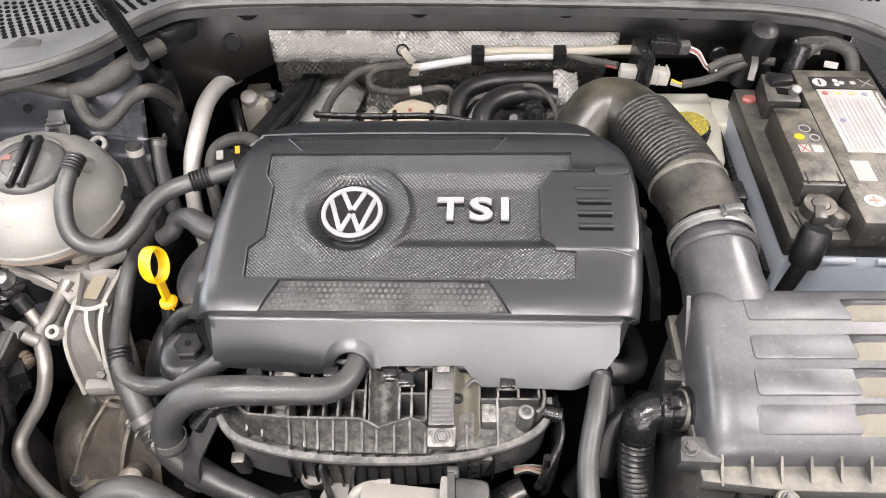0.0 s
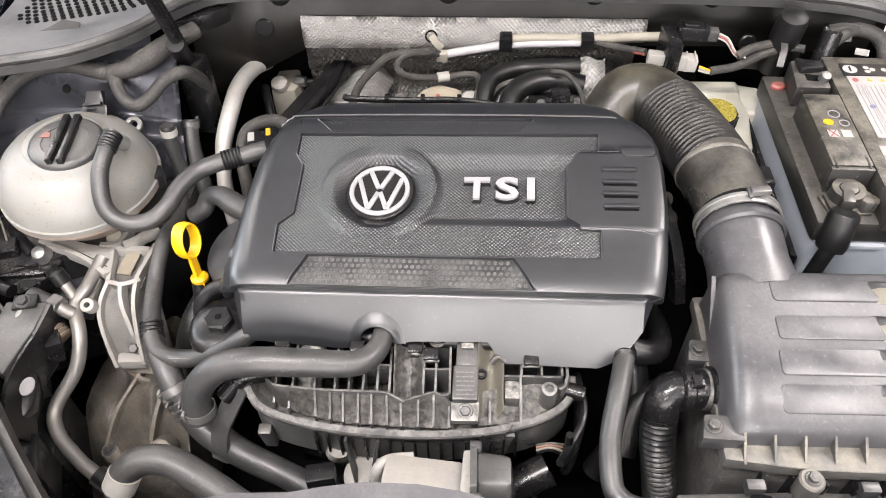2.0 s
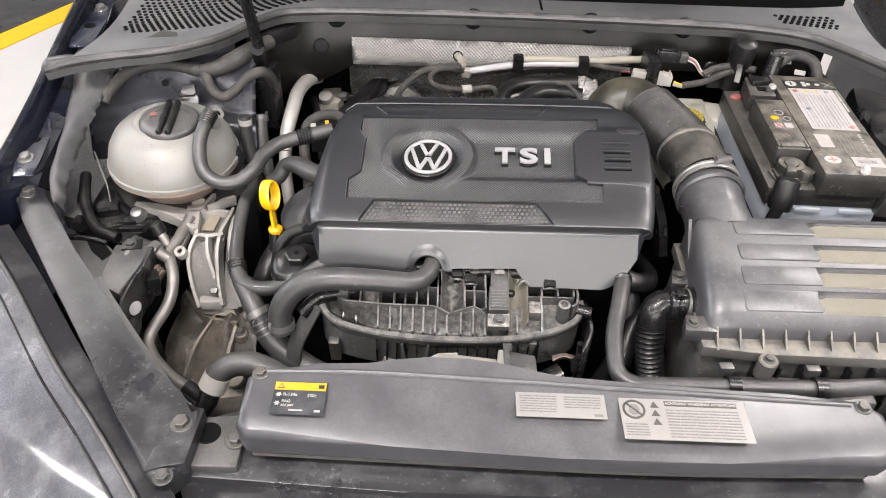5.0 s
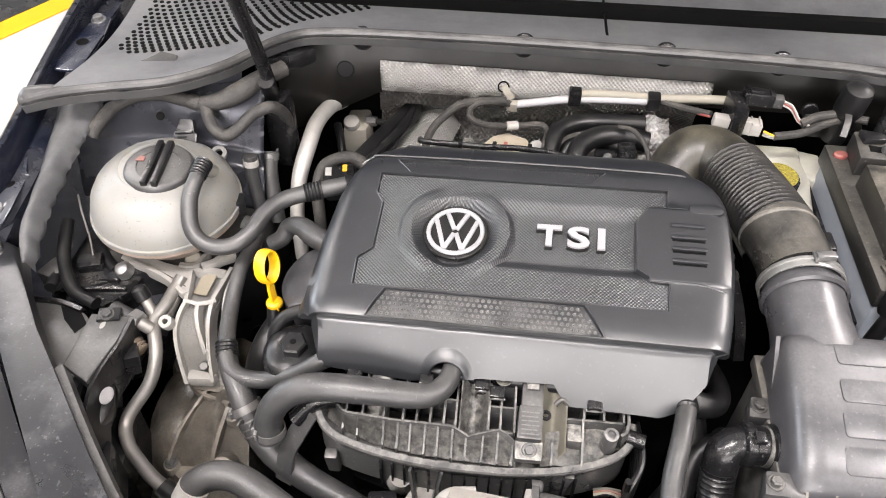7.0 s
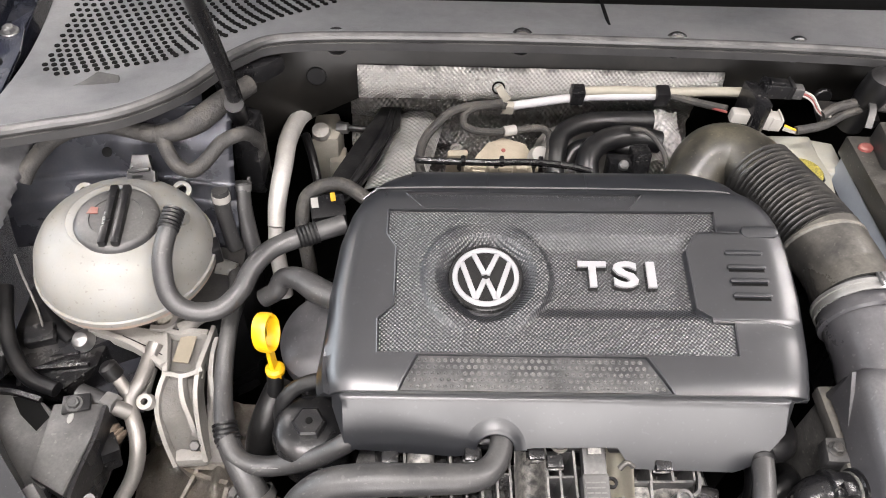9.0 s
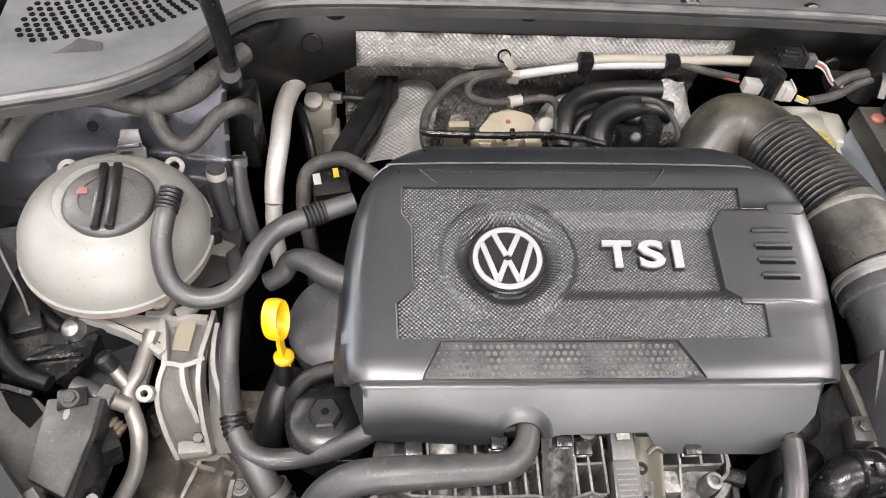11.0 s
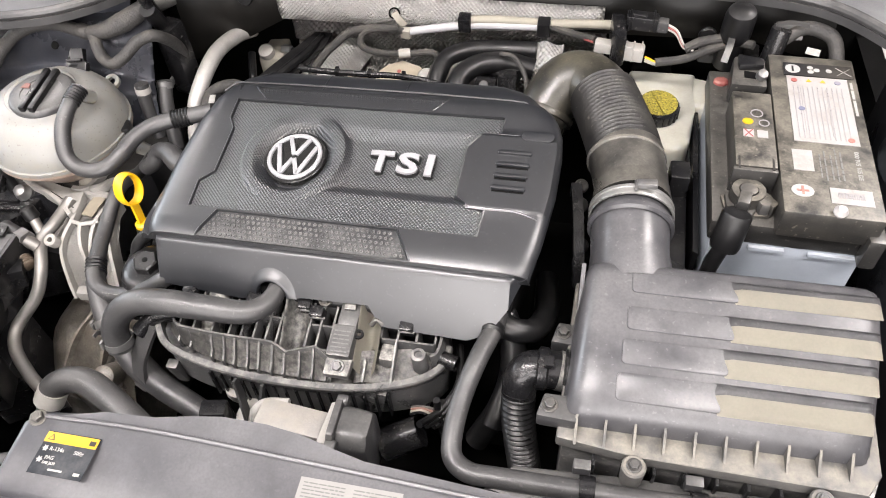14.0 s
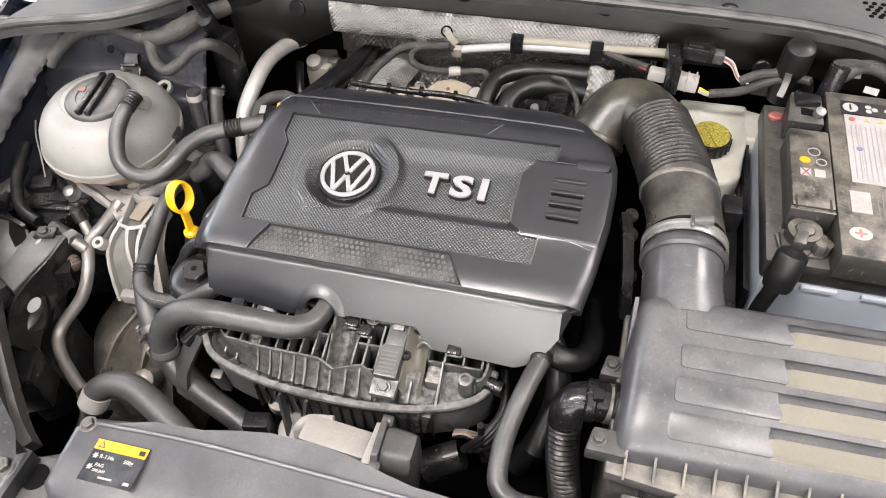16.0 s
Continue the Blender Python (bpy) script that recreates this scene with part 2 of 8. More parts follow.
FLOORY = mat("floor_line", (0.62, 0.36, 0.0), 0.4, vary=0.06, bump=0.03)
WALLM = mat("wall_paint", (0.36, 0.36, 0.355), 0.7, vary=0.05, scale=3, bump=0.1, bump_scale=40)
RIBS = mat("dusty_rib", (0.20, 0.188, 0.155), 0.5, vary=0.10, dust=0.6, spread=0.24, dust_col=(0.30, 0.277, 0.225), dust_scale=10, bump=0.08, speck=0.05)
SLAM = mat("radiator_cover_plastic", (0.030, 0.030, 0.034), 0.34, dust=0.12, spread=0.34, dust_col=(0.40, 0.395, 0.40), dust_scale=6, bump=0.06, bump_scale=900, speck=0.05)
STICKER = mat("worn_dark_sticker", (0.022, 0.024, 0.028), 0.2, vary=0.1, dust=0.12, spread=0.42, dust_col=(0.30, 0.30, 0.30), dust_scale=30, bump=0.0)
FLANGE = mat("dusty_flange", (0.055, 0.054, 0.052), 0.45, dust=0.55, spread=0.36, dust_col=(0.24, 0.22, 0.18), dust_scale=40, bump=0.12, speck=0.3)
BEIGE = mat("beige_casting", (0.27, 0.255, 0.22), 0.5, metal=0.2, dust=0.4, spread=0.4, bump=0.3)
BULK = mat("bulkhead_sheet", (0.006, 0.0056, 0.005), 0.40, dust=0.12, spread=0.48, dust_col=(0.24, 0.20, 0.15), dust_scale=16, bump=0.3, bump_scale=60, spec=0.3)
ARM = mat("worn_arm_plastic", (0.013, 0.0134, 0.0150), 0.32, dust=0.12, spread=0.48, dust_col=(0.40, 0.40, 0.41), dust_scale=18, bump=0.1, bump_scale=500, speck=0.15, spec=0.5)
FOAMM = mat("splash_rubber", (0.125, 0.126, 0.132), 0.36, dust=0.22, spread=0.36, dust_col=(0.34, 0.335, 0.33), dust_scale=26, bump=0.3, bump_scale=90, speck=0.2)
SUCTION = mat("pale_suction_pipe", (0.36, 0.35, 0.335), 0.42, metal=0.3, dust=0.45, spread=0.44, dust_col=(0.36, 0.32, 0.26), dust_scale=22, bump=0.2)
# for the added pad whose paleness shows as reflection in the engine cover
REFLECTOR = mat("pale_reflector", (0.74, 0.73, 0.72), 0.9, vary=0.1, scale=30, bump=0.4, bump_scale=300)
GLOSS = mat("gloss_black", (0.006, 0.006, 0.006), 0.25, vary=0.1, bump=0.0)
CLAMPM = mat("spring_clamp", (0.15, 0.15, 0.15), 0.36, metal=0.6, dust=0.3, spread=0.3, dust_col=(0.20, 0.18, 0.15), bump=0.1)
BANDM = mat("bright_clamp_band", (0.34, 0.34, 0.33), 0.34, metal=0.7, dust=0.25, spread=0.4, dust_col=(0.22, 0.20, 0.17), bump=0.1)
TUBEGLASS = bpy.data.materials.new("lamp_diffuser")
TUBEGLASS.use_nodes = True
TUBEGLASS.node_tree.nodes["Principled BSDF"].inputs["Emission Color"].default_value = (1.0, 0.97, 0.93, 1)
TUBEGLASS.node_tree.nodes["Principled BSDF"].inputs["Emission Strength"].default_value = 4.0


# ---------------------------------------------------------------- shapes
def thing(name, at, label, category, group="", kind=""):
    ob = new(name)
    ob.empty_display_size = 0.05
    ob.location = at
    return tagged(ob, label, category, group, kind)


def spot(ob):
    """World place of a thing or a part that only ever moves by location."""
    v = Vector(ob.location)
    while ob.parent:
        ob = ob.parent
        v += ob.location
    return v


def part(name, bm, material, parent=None, label="", smooth=35):
    """Links a bmesh in world metres as one mesh object, under a thing or a part."""
    bmesh.ops.recalc_face_normals(bm, faces=bm.faces)
    origin = Vector((0, 0, 0))
    if parent is not None:
        origin = spot(parent)
        bmesh.ops.translate(bm, verts=bm.verts, vec=-origin)
    lim = radians(smooth)
    for e in bm.edges:
        e.smooth = len(e.link_faces) == 2 and e.calc_face_angle(0) < lim
    for f in bm.faces:
        f.smooth = True
    me = bpy.data.meshes.new(name)
    bm.to_mesh(me)
    bm.free()
    me.materials.append(material)
    ob = new(name, me)
    if parent is not None:
        ob.parent = parent
    if label:
        ob["label"] = label
    return ob


def solo(name, bm, material, label, category, group="", kind="", smooth=35):
    """A thing of one mesh, its origin at its base."""
    lo = [min(v.co[i] for v in bm.verts) for i in range(3)]
    hi = [max(v.co[i] for v in bm.verts) for i in range(3)]
    at = Vector(((lo[0] + hi[0]) / 2, (lo[1] + hi[1]) / 2, lo[2]))
    bmesh.ops.translate(bm, verts=bm.verts, vec=-at)
    ob = part(name, bm, material, None, "", smooth)
    ob.location = at
    return tagged(ob, label, category, group, kind)


def glide(pts, n=8):
    """Catmull-Rom through the points."""
    P = [Vector(p) for p in pts]
    P = [P[0] * 2 - P[1]] + P + [P[-1] * 2 - P[-2]]
    out = []
    for i in range(1, len(P) - 2):
        a, b, c, d = P[i - 1:i + 3]
        for k in range(n):
            t = k / n
            out.append(0.5 * (2 * b + (c - a) * t + (2 * a - 5 * b + 4 * c - d) * t * t + (3 * b - a - 3 * c + d) * t ** 3))
    out.append(P[-2])
    return out


def ring_sweep(path, ring, closed_ends=True, up=(0, 0, 1), bm=None):
    """Sweeps rings along a path; ring(i, f) gives (side, lift) offsets at station i, fraction f."""
    bm = bm or bmesh.new()
    n = len(path)
    tang = [(path[min(i + 1, n - 1)] - path[max(i - 1, 0)]).normalized() for i in range(n)]
    ref = Vector(up)
    if abs(ref.dot(tang[0])) > 0.95:
        ref = Vector((1, 0, 0))
    side = tang[0].cross(ref).normalized()
    loops = []
    for i in range(n):
        side = (side - tang[i] * side.dot(tang[i])).normalized()
        lift = side.cross(tang[i]).normalized()
        loops.append([bm.verts.new(path[i] + side * a + lift * b) for a, b in ring(i, i / max(1, n - 1))])
    m = len(loops[0])
    for p, q in zip(loops, loops[1:]):
        for k in range(m):
            bm.faces.new((p[k], p[(k + 1) % m], q[(k + 1) % m], q[k]))
    if closed_ends:
        bm.faces.new(loops[0][::-1])
        bm.faces.new(loops[-1])
    return bm


def tube(pts, r, seg=14, n=8, ridge=0.0, pitch=0.006, bm=None, straight=False):
    """A hose or pipe; ridge makes it corrugated with that depth."""
    path = [Vector(p) for p in pts] if straight else glide(pts, n)
    if ridge:
        dense, carry = [], 0.0
        total = sum((b - a).length for a, b in zip(path, path[1:]))
        steps = max(8, int(total / (pitch / 4)))
        want = [total * i / steps for i in range(steps + 1)]
        run, j = 0.0, 0
        for w in want:
            while j < len(path) - 2 and run + (path[j + 1] - path[j]).length < w:
                run += (path[j + 1] - path[j]).length
                j += 1
            leg = (path[j + 1] - path[j]).length
            dense.append(path[j].lerp(path[j + 1], min(1, (w - run) / max(1e-9, leg))))
        path = dense
    cs = [(math.cos(2 * math.pi * k / seg), math.sin(2 * math.pi * k / seg)) for k in range(seg)]

    def ring(i, f):
        rr = r
        if isinstance(r, (list, tuple)):
            x = f * (len(r) - 1)
            k = min(int(x), len(r) - 2)
            rr = r[k] + (r[k + 1] - r[k]) * (x - k)
        if ridge:
            rr += ridge * (0.5 + 0.5 * math.cos(math.pi / 2 * i)) if i % 4 != 2 else -ridge * 0.5
        return [(rr * c, rr * s) for c, s in cs]
    return ring_sweep(path, ring, bm=bm)


def rot_to(axis):
    return Vector((0, 0, 1)).rotation_difference(Vector(axis).normalized()).to_matrix().to_4x4()


def lathe(profile, at, axis=(0, 0, 1), seg=32, bm=None, sy=1.0):
    """Turns (radius, height) pairs round an axis."""
    bm = bm or bmesh.new()
    m = Matrix.Translation(at) @ rot_to(axis)
    loops = []
    for r, h in profile:
        r = max(r, 1e-4)
        loops.append([bm.verts.new(m @ Vector((r * math.cos(2 * math.pi * k / seg), sy * r * math.sin(2 * math.pi * k / seg), h))) for k in range(seg)])
    for p, q in zip(loops, loops[1:]):
        for k in range(seg):
            bm.faces.new((p[k], p[(k + 1) % seg], q[(k + 1) % seg], q[k]))
    if len(profile) > 3 and abs(profile[0][0] - profile[-1][0]) < 1e-6 and profile[0][0] < max(r for r, h in profile) - 1e-5:
        for k in range(seg):
            bm.faces.new((loops[-1][k], loops[-1][(k + 1) % seg], loops[0][(k + 1) % seg], loops[0][k]))
        return bm
    bm.faces.new(loops[0][::-1])
    bm.faces.new(loops[-1])
    return bm


def disc(at, r, h, axis=(0, 0, 1), seg=24, edge=0.0008, bm=None):
    e = min(edge, r * 0.4, h * 0.4)
    return lathe([(r, 0), (r, h - e), (r - e, h)], at, axis, seg, bm)


def prism(poly, lo, hi, m=None, bevel=0.0, bm=None, seg=2, taper=0.0):
    """A flat polygon drawn up from lo to hi (in the frame m), its rims bevelled."""
    own = bmesh.new()
    n = len(poly)
    cx, cy = sum(p[0] for p in poly) / n, sum(p[1] for p in poly) / n
    a = [own.verts.new((p[0], p[1], lo)) for p in poly]
    b = [own.verts.new((p[0] + (cx - p[0]) * taper, p[1] + (cy - p[1]) * taper, hi)) for p in poly]
    own.faces.new(a[::-1])
    top = own.faces.new(b)
    for k in range(n):
        own.faces.new((a[k], a[(k + 1) % n], b[(k + 1) % n], b[k]))
    if bevel:
        edges = [e for e in own.edges if not (e.verts[0].co.z == lo and e.verts[1].co.z == lo)] if n < 12 else list(top.edges)
        bmesh.ops.bevel(own, geom=edges, offset=bevel, segments=seg, affect="EDGES", profile=0.6, clamp_overlap=True)
    if m is not None:
        own.transform(m)
    return merge(bm, own)


def merge(bm, own):
    if bm is None:
        return own
    me = bpy.data.meshes.new("tmp")
    own.to_mesh(me)
    own.free()
    bm.from_mesh(me)
    bpy.data.meshes.remove(me)
    return bm


def box(at, size, turn=(0, 0, 0), bevel=0.002, bm=None, taper=0.0):
    """A box standing on the place at (centre of its base)."""
    x, y = size[0] / 2, size[1] / 2
    return prism([(-x, -y), (x, -y), (x, y), (-x, y)], 0, size[2], pose(*at, *turn), bevel, bm, 2, taper)


def hexagon(at, r, h, axis=(0, 0, 1), bm=None):
    return lathe([(r * 0.98, 0), (r, h * 0.1), (r, h * 0.85), (r * 0.85, h)], at, axis, 6, bm)


def bolt(at, parent, r=0.006, axis=(0, 0, 1), material=None, name="bolt", washer=True):
    bm = bmesh.new()
    ax = Vector(axis).normalized()
    if washer:
        disc(at, r * 1.45, r * 0.3, axis, 20, bm=bm)
    hexagon(Vector(at) + ax * r * 0.25, r, r * 0.8, axis, bm)
    disc(Vector(at) + ax * r * 1.0, r * 0.5, r * 0.12, axis, 10, bm=bm)
    return part(name, bm, material or BOLTM, parent)


def ribbon(pts, width, thick, up=(0, 0, 1), n=6, bm=None, straight=False):
    path = [Vector(p) for p in pts] if straight else glide(pts, n)
    a, b = width / 2, thick / 2
    return ring_sweep(path, lambda i, f: [(-a, -b), (a, -b), (a, b), (-a, b)], up=up, bm=bm)


def clamp_band(at, axis, r, width=0.008, bm=None):
    """A spring clamp: a band with two ears."""
    ax = Vector(axis).normalized()
    p = Vector(at) - ax * width / 2
    bm = lathe([(r, 0), (r + 0.0012, 0), (r + 0.0012, width), (r, width)], p, axis, 24, bm)
    s = ax.orthogonal().normalized()
    for k in (-1, 1):
        box(Vector(at) + s * (r + 0.001) + ax * 0.0015 * k, (0.003, 0.006, 0.008), bevel=0.0005, bm=bm)
    return bm


def text_mesh(body, size, depth, m, bold=0.0):
    """Raised lettering in the frame m."""
    cu = bpy.data.curves.new("lettering", "FONT")
    cu.body, cu.size, cu.extrude, cu.offset = body, size, depth / 2, bold
    cu.align_x, cu.align_y, cu.resolution_u = "CENTER", "CENTER", 3
    ob = bpy.data.objects.new("lettering", cu)
    scene.collection.objects.link(ob)
    me = bpy.data.meshes.new_from_object(ob.evaluated_get(bpy.context.evaluated_depsgraph_get()))
    bm = bmesh.new()
    bm.from_mesh(me)
    bpy.data.objects.remove(ob)
    bpy.data.curves.remove(cu)
    bpy.data.meshes.remove(me)
    bm.transform(m)
    return bm


def frame_of(o, x, y):
    """A frame with its origin at o, x along x, and y as near y as a right angle lets it."""
    x = Vector(x).normalized()
    z = x.cross(Vector(y)).normalized()
    y = z.cross(x)
    m = Matrix((x, y, z)).transposed().to_4x4()
    m.translation = o
    return m


def rows_of_bars(m, x0, x1, ys, h, seed, bm=None, words=6):
    """Unreadable print as rows of short bars in the frame m."""
    rnd = random.Random(seed)
    bm = bm or bmesh.new()
    for y in ys:
        x = x0
        while x < x1 - h:
            w = min(x1 - x, rnd.uniform(0.25, 1.0) * (x1 - x0) / words * 1.6)
            prism([(x, y - h / 2), (x + w, y - h / 2), (x + w, y + h / 2), (x, y + h / 2)], 0, 0.0003, m, 0, bm)
            x += w + h * 0.8
    return bm

# ---------------------------------------------------------------- the workshop
def slab(lo, hi, bm=None):
    return box(((lo[0] + hi[0]) / 2, (lo[1] + hi[1]) / 2, lo[2]), [hi[i] - lo[i] for i in range(3)], bevel=0, bm=bm)


tagged(part("floor", slab((-5, -5, -0.1), (5, 5, 0)), FLOORM), "pale painted workshop floor", "floor", kind="structure")
tagged(part("ceiling", slab((-5, -5, 2.95), (5, 5, 3.05)), WALLM), "plain white workshop ceiling", "ceiling", kind="structure")
for nm, lo, hi in (("wall_north", (-5, 5, 0), (5, 5.1, 2.95)), ("wall_south", (-5, -4.1, 2.5), (5, -4, 2.95)), ("wall_south_left", (-5, -4.1, 0), (-1.9, -4, 2.5)), ("wall_south_right", (1.9, -4.1, 0), (5, -4, 2.5)),
                   ("wall_west", (-5.1, -5, 0), (-5, 5, 1.15)), ("wall_west_upper", (-5.1, -5, 2.75), (-5, 5, 2.95)), ("wall_west_near", (-5.1, -5, 1.15), (-5, -0.15, 2.75)), ("wall_west_far", (-5.1, 3.35, 1.15), (-5, 5, 2.75)), ("wall_east", (5, -5, 0), (5.1, 5, 2.95))):
    tagged(part(nm, slab(lo, hi), WALLM), "plain pale workshop wall", "wall", kind="structure")
tagged(part("door_1", slab((-1.9, -4.12, 0.0), (1.9, -4.06, 2.5)), WALLM), "pale translucent workshop door letting daylight in", "door", kind="structure")
tagged(part("window_1", slab((-5.12, -0.15, 1.15), (-5.06, 3.35, 2.75)), WALLM), "pale frosted workshop window letting daylight in", "window", kind="structure")
LINE_M = frame_of((-1.84, 2.40, 0), (0.46, 0.888, 0), (-0.888, 0.46, 0))
tagged(part("floor_marking", prism([(-2.4, 0), (2.4, 0), (2.4, 0.115), (-2.4, 0.115)], 0.0, 0.004, LINE_M), FLOORY), "yellow line painted on the floor", "marking", kind="structure")
tagged(part("floor_dark_bay", prism([(-2.4, 0.118), (2.4, 0.118), (2.4, 1.6), (-2.4, 1.6)], 0.0, 0.004, LINE_M), SHEET), "dark worn floor beyond the yellow line", "floor", kind="structure")
for lx, ly, watts in LAMPS:
    lamp = thing("ceiling_lamp", (lx, ly, 2.8), "white linear ceiling lamp, switched on", "lamp", "ceiling lamps")
    part("housing", box((lx, ly, 2.83), (1.4, 0.3, 0.12), bevel=0.01), WHITEP, lamp)
    part("diffuser", box((lx, ly, 2.80), (1.34, 0.26, 0.03), bevel=0.008), TUBEGLASS, lamp)

# ---------------------------------------------------------------- the car round the bay
# bay walls and undertray, their deep shade put into a near-black colour
lining = thing("bay_lining", (0.0, 0.5, 0.25), "lower walls and undertray of the engine bay, near-black for shade", "car body", kind="structure")
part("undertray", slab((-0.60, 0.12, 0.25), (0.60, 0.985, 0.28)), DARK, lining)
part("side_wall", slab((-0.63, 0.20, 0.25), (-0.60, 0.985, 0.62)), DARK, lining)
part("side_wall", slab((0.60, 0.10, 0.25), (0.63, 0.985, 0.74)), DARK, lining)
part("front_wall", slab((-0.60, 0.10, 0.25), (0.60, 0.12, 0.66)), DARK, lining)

# bulkhead: lower wall coloured near-black for shade, upper panel with its channel
bulk = thing("bulkhead", (0.0, 0.99, 0.28), "dusty black bulkhead panel behind the engine", "car body", kind="structure")
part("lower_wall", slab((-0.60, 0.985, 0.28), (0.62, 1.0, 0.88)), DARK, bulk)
prof = [(0.884, 0.785), (0.880, 0.80), (0.880, 0.835), (0.888, 0.848), (0.888, 0.868), (0.872, 0.874), (0.862, 0.878)]
bm = bmesh.new()
xs = [-0.375, -0.36, -0.345, -0.32, -0.30, -0.28, -0.26, -0.24, -0.22, -0.20, -0.1, 0.0, 0.1, 0.2, 0.3, 0.40, 0.44, 0.48, 0.52]
cols = []
for x in xs:
    pull = max(0.0, -0.30 - x) * 0.55
    right = max(0.0, x - 0.44) * 0.5
    low = 0.060 * min(1, max(0, (-0.22 - x) / 0.11))
    face = [(x, y - pull - right, z - (low if k < 2 else 0)) for k, (y, z) in enumerate(prof)]
    cols.append([bm.verts.new(p) for p in face] + [bm.verts.new((p[0], p[1] + 0.004, p[2] - 0.001)) for p in reversed(face)])
for a, b in zip(cols, cols[1:]):
    for k in range(len(a)):
        j = (k + 1) % len(a)
        bm.faces.new((a[k], b[k], b[j], a[j]))
bm.faces.new(cols[0])
bm.faces.new(cols[-1][::-1])
panel = part("upper_panel", bm, BULK, bulk, smooth=50)
for x, z in ((-0.256, 0.866), (-0.031, 0.870), (0.161, 0.869), (0.315, 0.866)):
    b = part("screw_boss", disc((x, 0.880, z - 0.002), 0.016, 0.012, (0, -0.75, 0.65), 24, 0.003), BLACK, bulk)
    bolt((x, 0.872, z + 0.006), bulk, 0.007, (0, -0.75, 0.65), BOLTM, "screw")
part("grommet", disc((-0.285, 0.8785, 0.815), 0.0125, 0.003, (0, -1, 0.1), 20, 0.002), RUBBER_D, bulk)
part("grommet", disc((0.375, 0.872, 0.800), 0.012, 0.006, (0, -1, 0.1), 20, 0.002), RUBBER_D, bulk)

# cowl: panel, perforated grille, sealing lip
SEAL_PTS = [(-0.645, 0.672, 0.868), (-0.60, 0.680, 0.878), (-0.54, 0.690, 0.884), (-0.467, 0.710, 0.886), (-0.41, 0.755, 0.886), (-0.362, 0.822, 0.886),
            (-0.30, 0.853, 0.886), (-0.1, 0.858, 0.887), (0.1, 0.855, 0.887), (0.30, 0.848, 0.887), (0.42, 0.838, 0.886), (0.505, 0.812, 0.884), (0.575, 0.742, 0.880), (0.62, 0.70, 0.872)]
cowl = thing("cowl_panel", (0.0, 1.0, 0.86), "dusty grey plastic cowl panel with a perforated grille", "cowl panel")
line = glide(SEAL_PTS, 5)
bm = bmesh.new()
cols = []
for p in line:
    top = []
    for y, z in ((p.y + 0.004, 0.884), (p.y + 0.02, 0.882)):
        top.append(bm.verts.new((max(p.x, -0.606), y, z)))
    for k in range(1, 25):
        f = k / 24
        y = p.y + 0.02 + (1.46 - p.y - 0.02) * f
        z = 0.882 - 0.022 * math.sin(math.pi * min(1, f * 2.2)) + 0.07 * max(0, f - 0.45)
        top.append(bm.verts.new((max(p.x, -0.606 + 0.02 * f) * (1 + 0.08 * f), y, z)))
    cols.append(top)
for a, b in zip(cols, cols[1:]):
    for k in range(len(a) - 1):
        bm.faces.new((a[k], b[k], b[k + 1], a[k + 1]))
bmesh.ops.solidify(bm, geom=bm.faces, thickness=0.004)
part("panel", bm, COWL, cowl, smooth=50)
part("sealing_lip", tube(SEAL_PTS, 0.0062, 10, 6), SEAL, cowl, "grey rubber sealing lip")
part("lip_base", ribbon([(x, y - 0.003, z - 0.010) for x, y, z in SEAL_PTS], 0.008, 0.010), SEAL, cowl)


def cowl_z(x, y):
    """Height of the cowl's skin."""
    k = min(range(len(line)), key=lambda i: abs(line[i].x * (1 + 0.08 * max(0, (y - line[i].y - 0.02) / (1.44 - line[i].y))) - x))
    f = (y - line[k].y - 0.02) / (1.46 - line[k].y - 0.02)
    return 0.882 - 0.022 * math.sin(math.pi * min(1, max(0, f) * 2.2)) + 0.07 * max(0, f - 0.45)


part("lip_end", tube([(-0.652, 0.676, 0.862), (-0.640, 0.680, 0.868), (-0.618, 0.684, 0.872), (-0.590, 0.686, 0.876)], [0.006, 0.0135, 0.012, 0.007], 14), SEAL, cowl)
HOLES = bmesh.new()
for i in range(32):
    for j in range(19):
        x = -0.585 + i * 0.0103 + (j % 2) * 0.0051
        y = 0.803 + j * 0.0105 + max(0, x + 0.56) * 0.30 + max(0, x + 0.45) * 0.45
        if x > -0.572 - 0.012 * j and y < 1.0:
            lathe([(0.0034, 0), (0.0034, 0.0012)], (x, y, cowl_z(x, y) + 0.0003), (0, 0, 1), 8, HOLES)
for i in range(9):
    for j in range(5):
        x, y = 0.490 + i * 0.0112 + (j % 2) * 0.0056, 0.905 + j * 0.0105
        lathe([(0.0034, 0), (0.0034, 0.0012)], (x, y, cowl_z(x, y) + 0.0003), (0, 0, 1), 8, HOLES)
tagged(part("grille_perforation", HOLES, DARK, cowl, "rows of small round dark holes"), kind="stuff")
# irregular grey pad added in place of a dark wet stain on the cowl
part("grey_pad", prism([(-0.030, -0.018), (0.030, -0.020), (0.031, -0.002), (0.020, 0.026), (-0.006, 0.030), (-0.014, 0.008), (-0.028, 0.0)], 0, 0.003, pose(-0.515, 0.772, 0.8665, 4, 0, -6), 0.002), GREYP, cowl)
part("joint", box((0.085, 1.05, 0.868), (0.003, 0.34, 0.004), bevel=0), DARK, cowl)

# left wing (fender) with its bolted flange
EDGE = [(-0.680, 0.30, 0.745), (-0.668, 0.44, 0.790), (-0.652, 0.62, 0.842), (-0.660, 0.78, 0.873), (-0.668, 0.95, 0.900), (-0.68, 1.25, 0.93)]
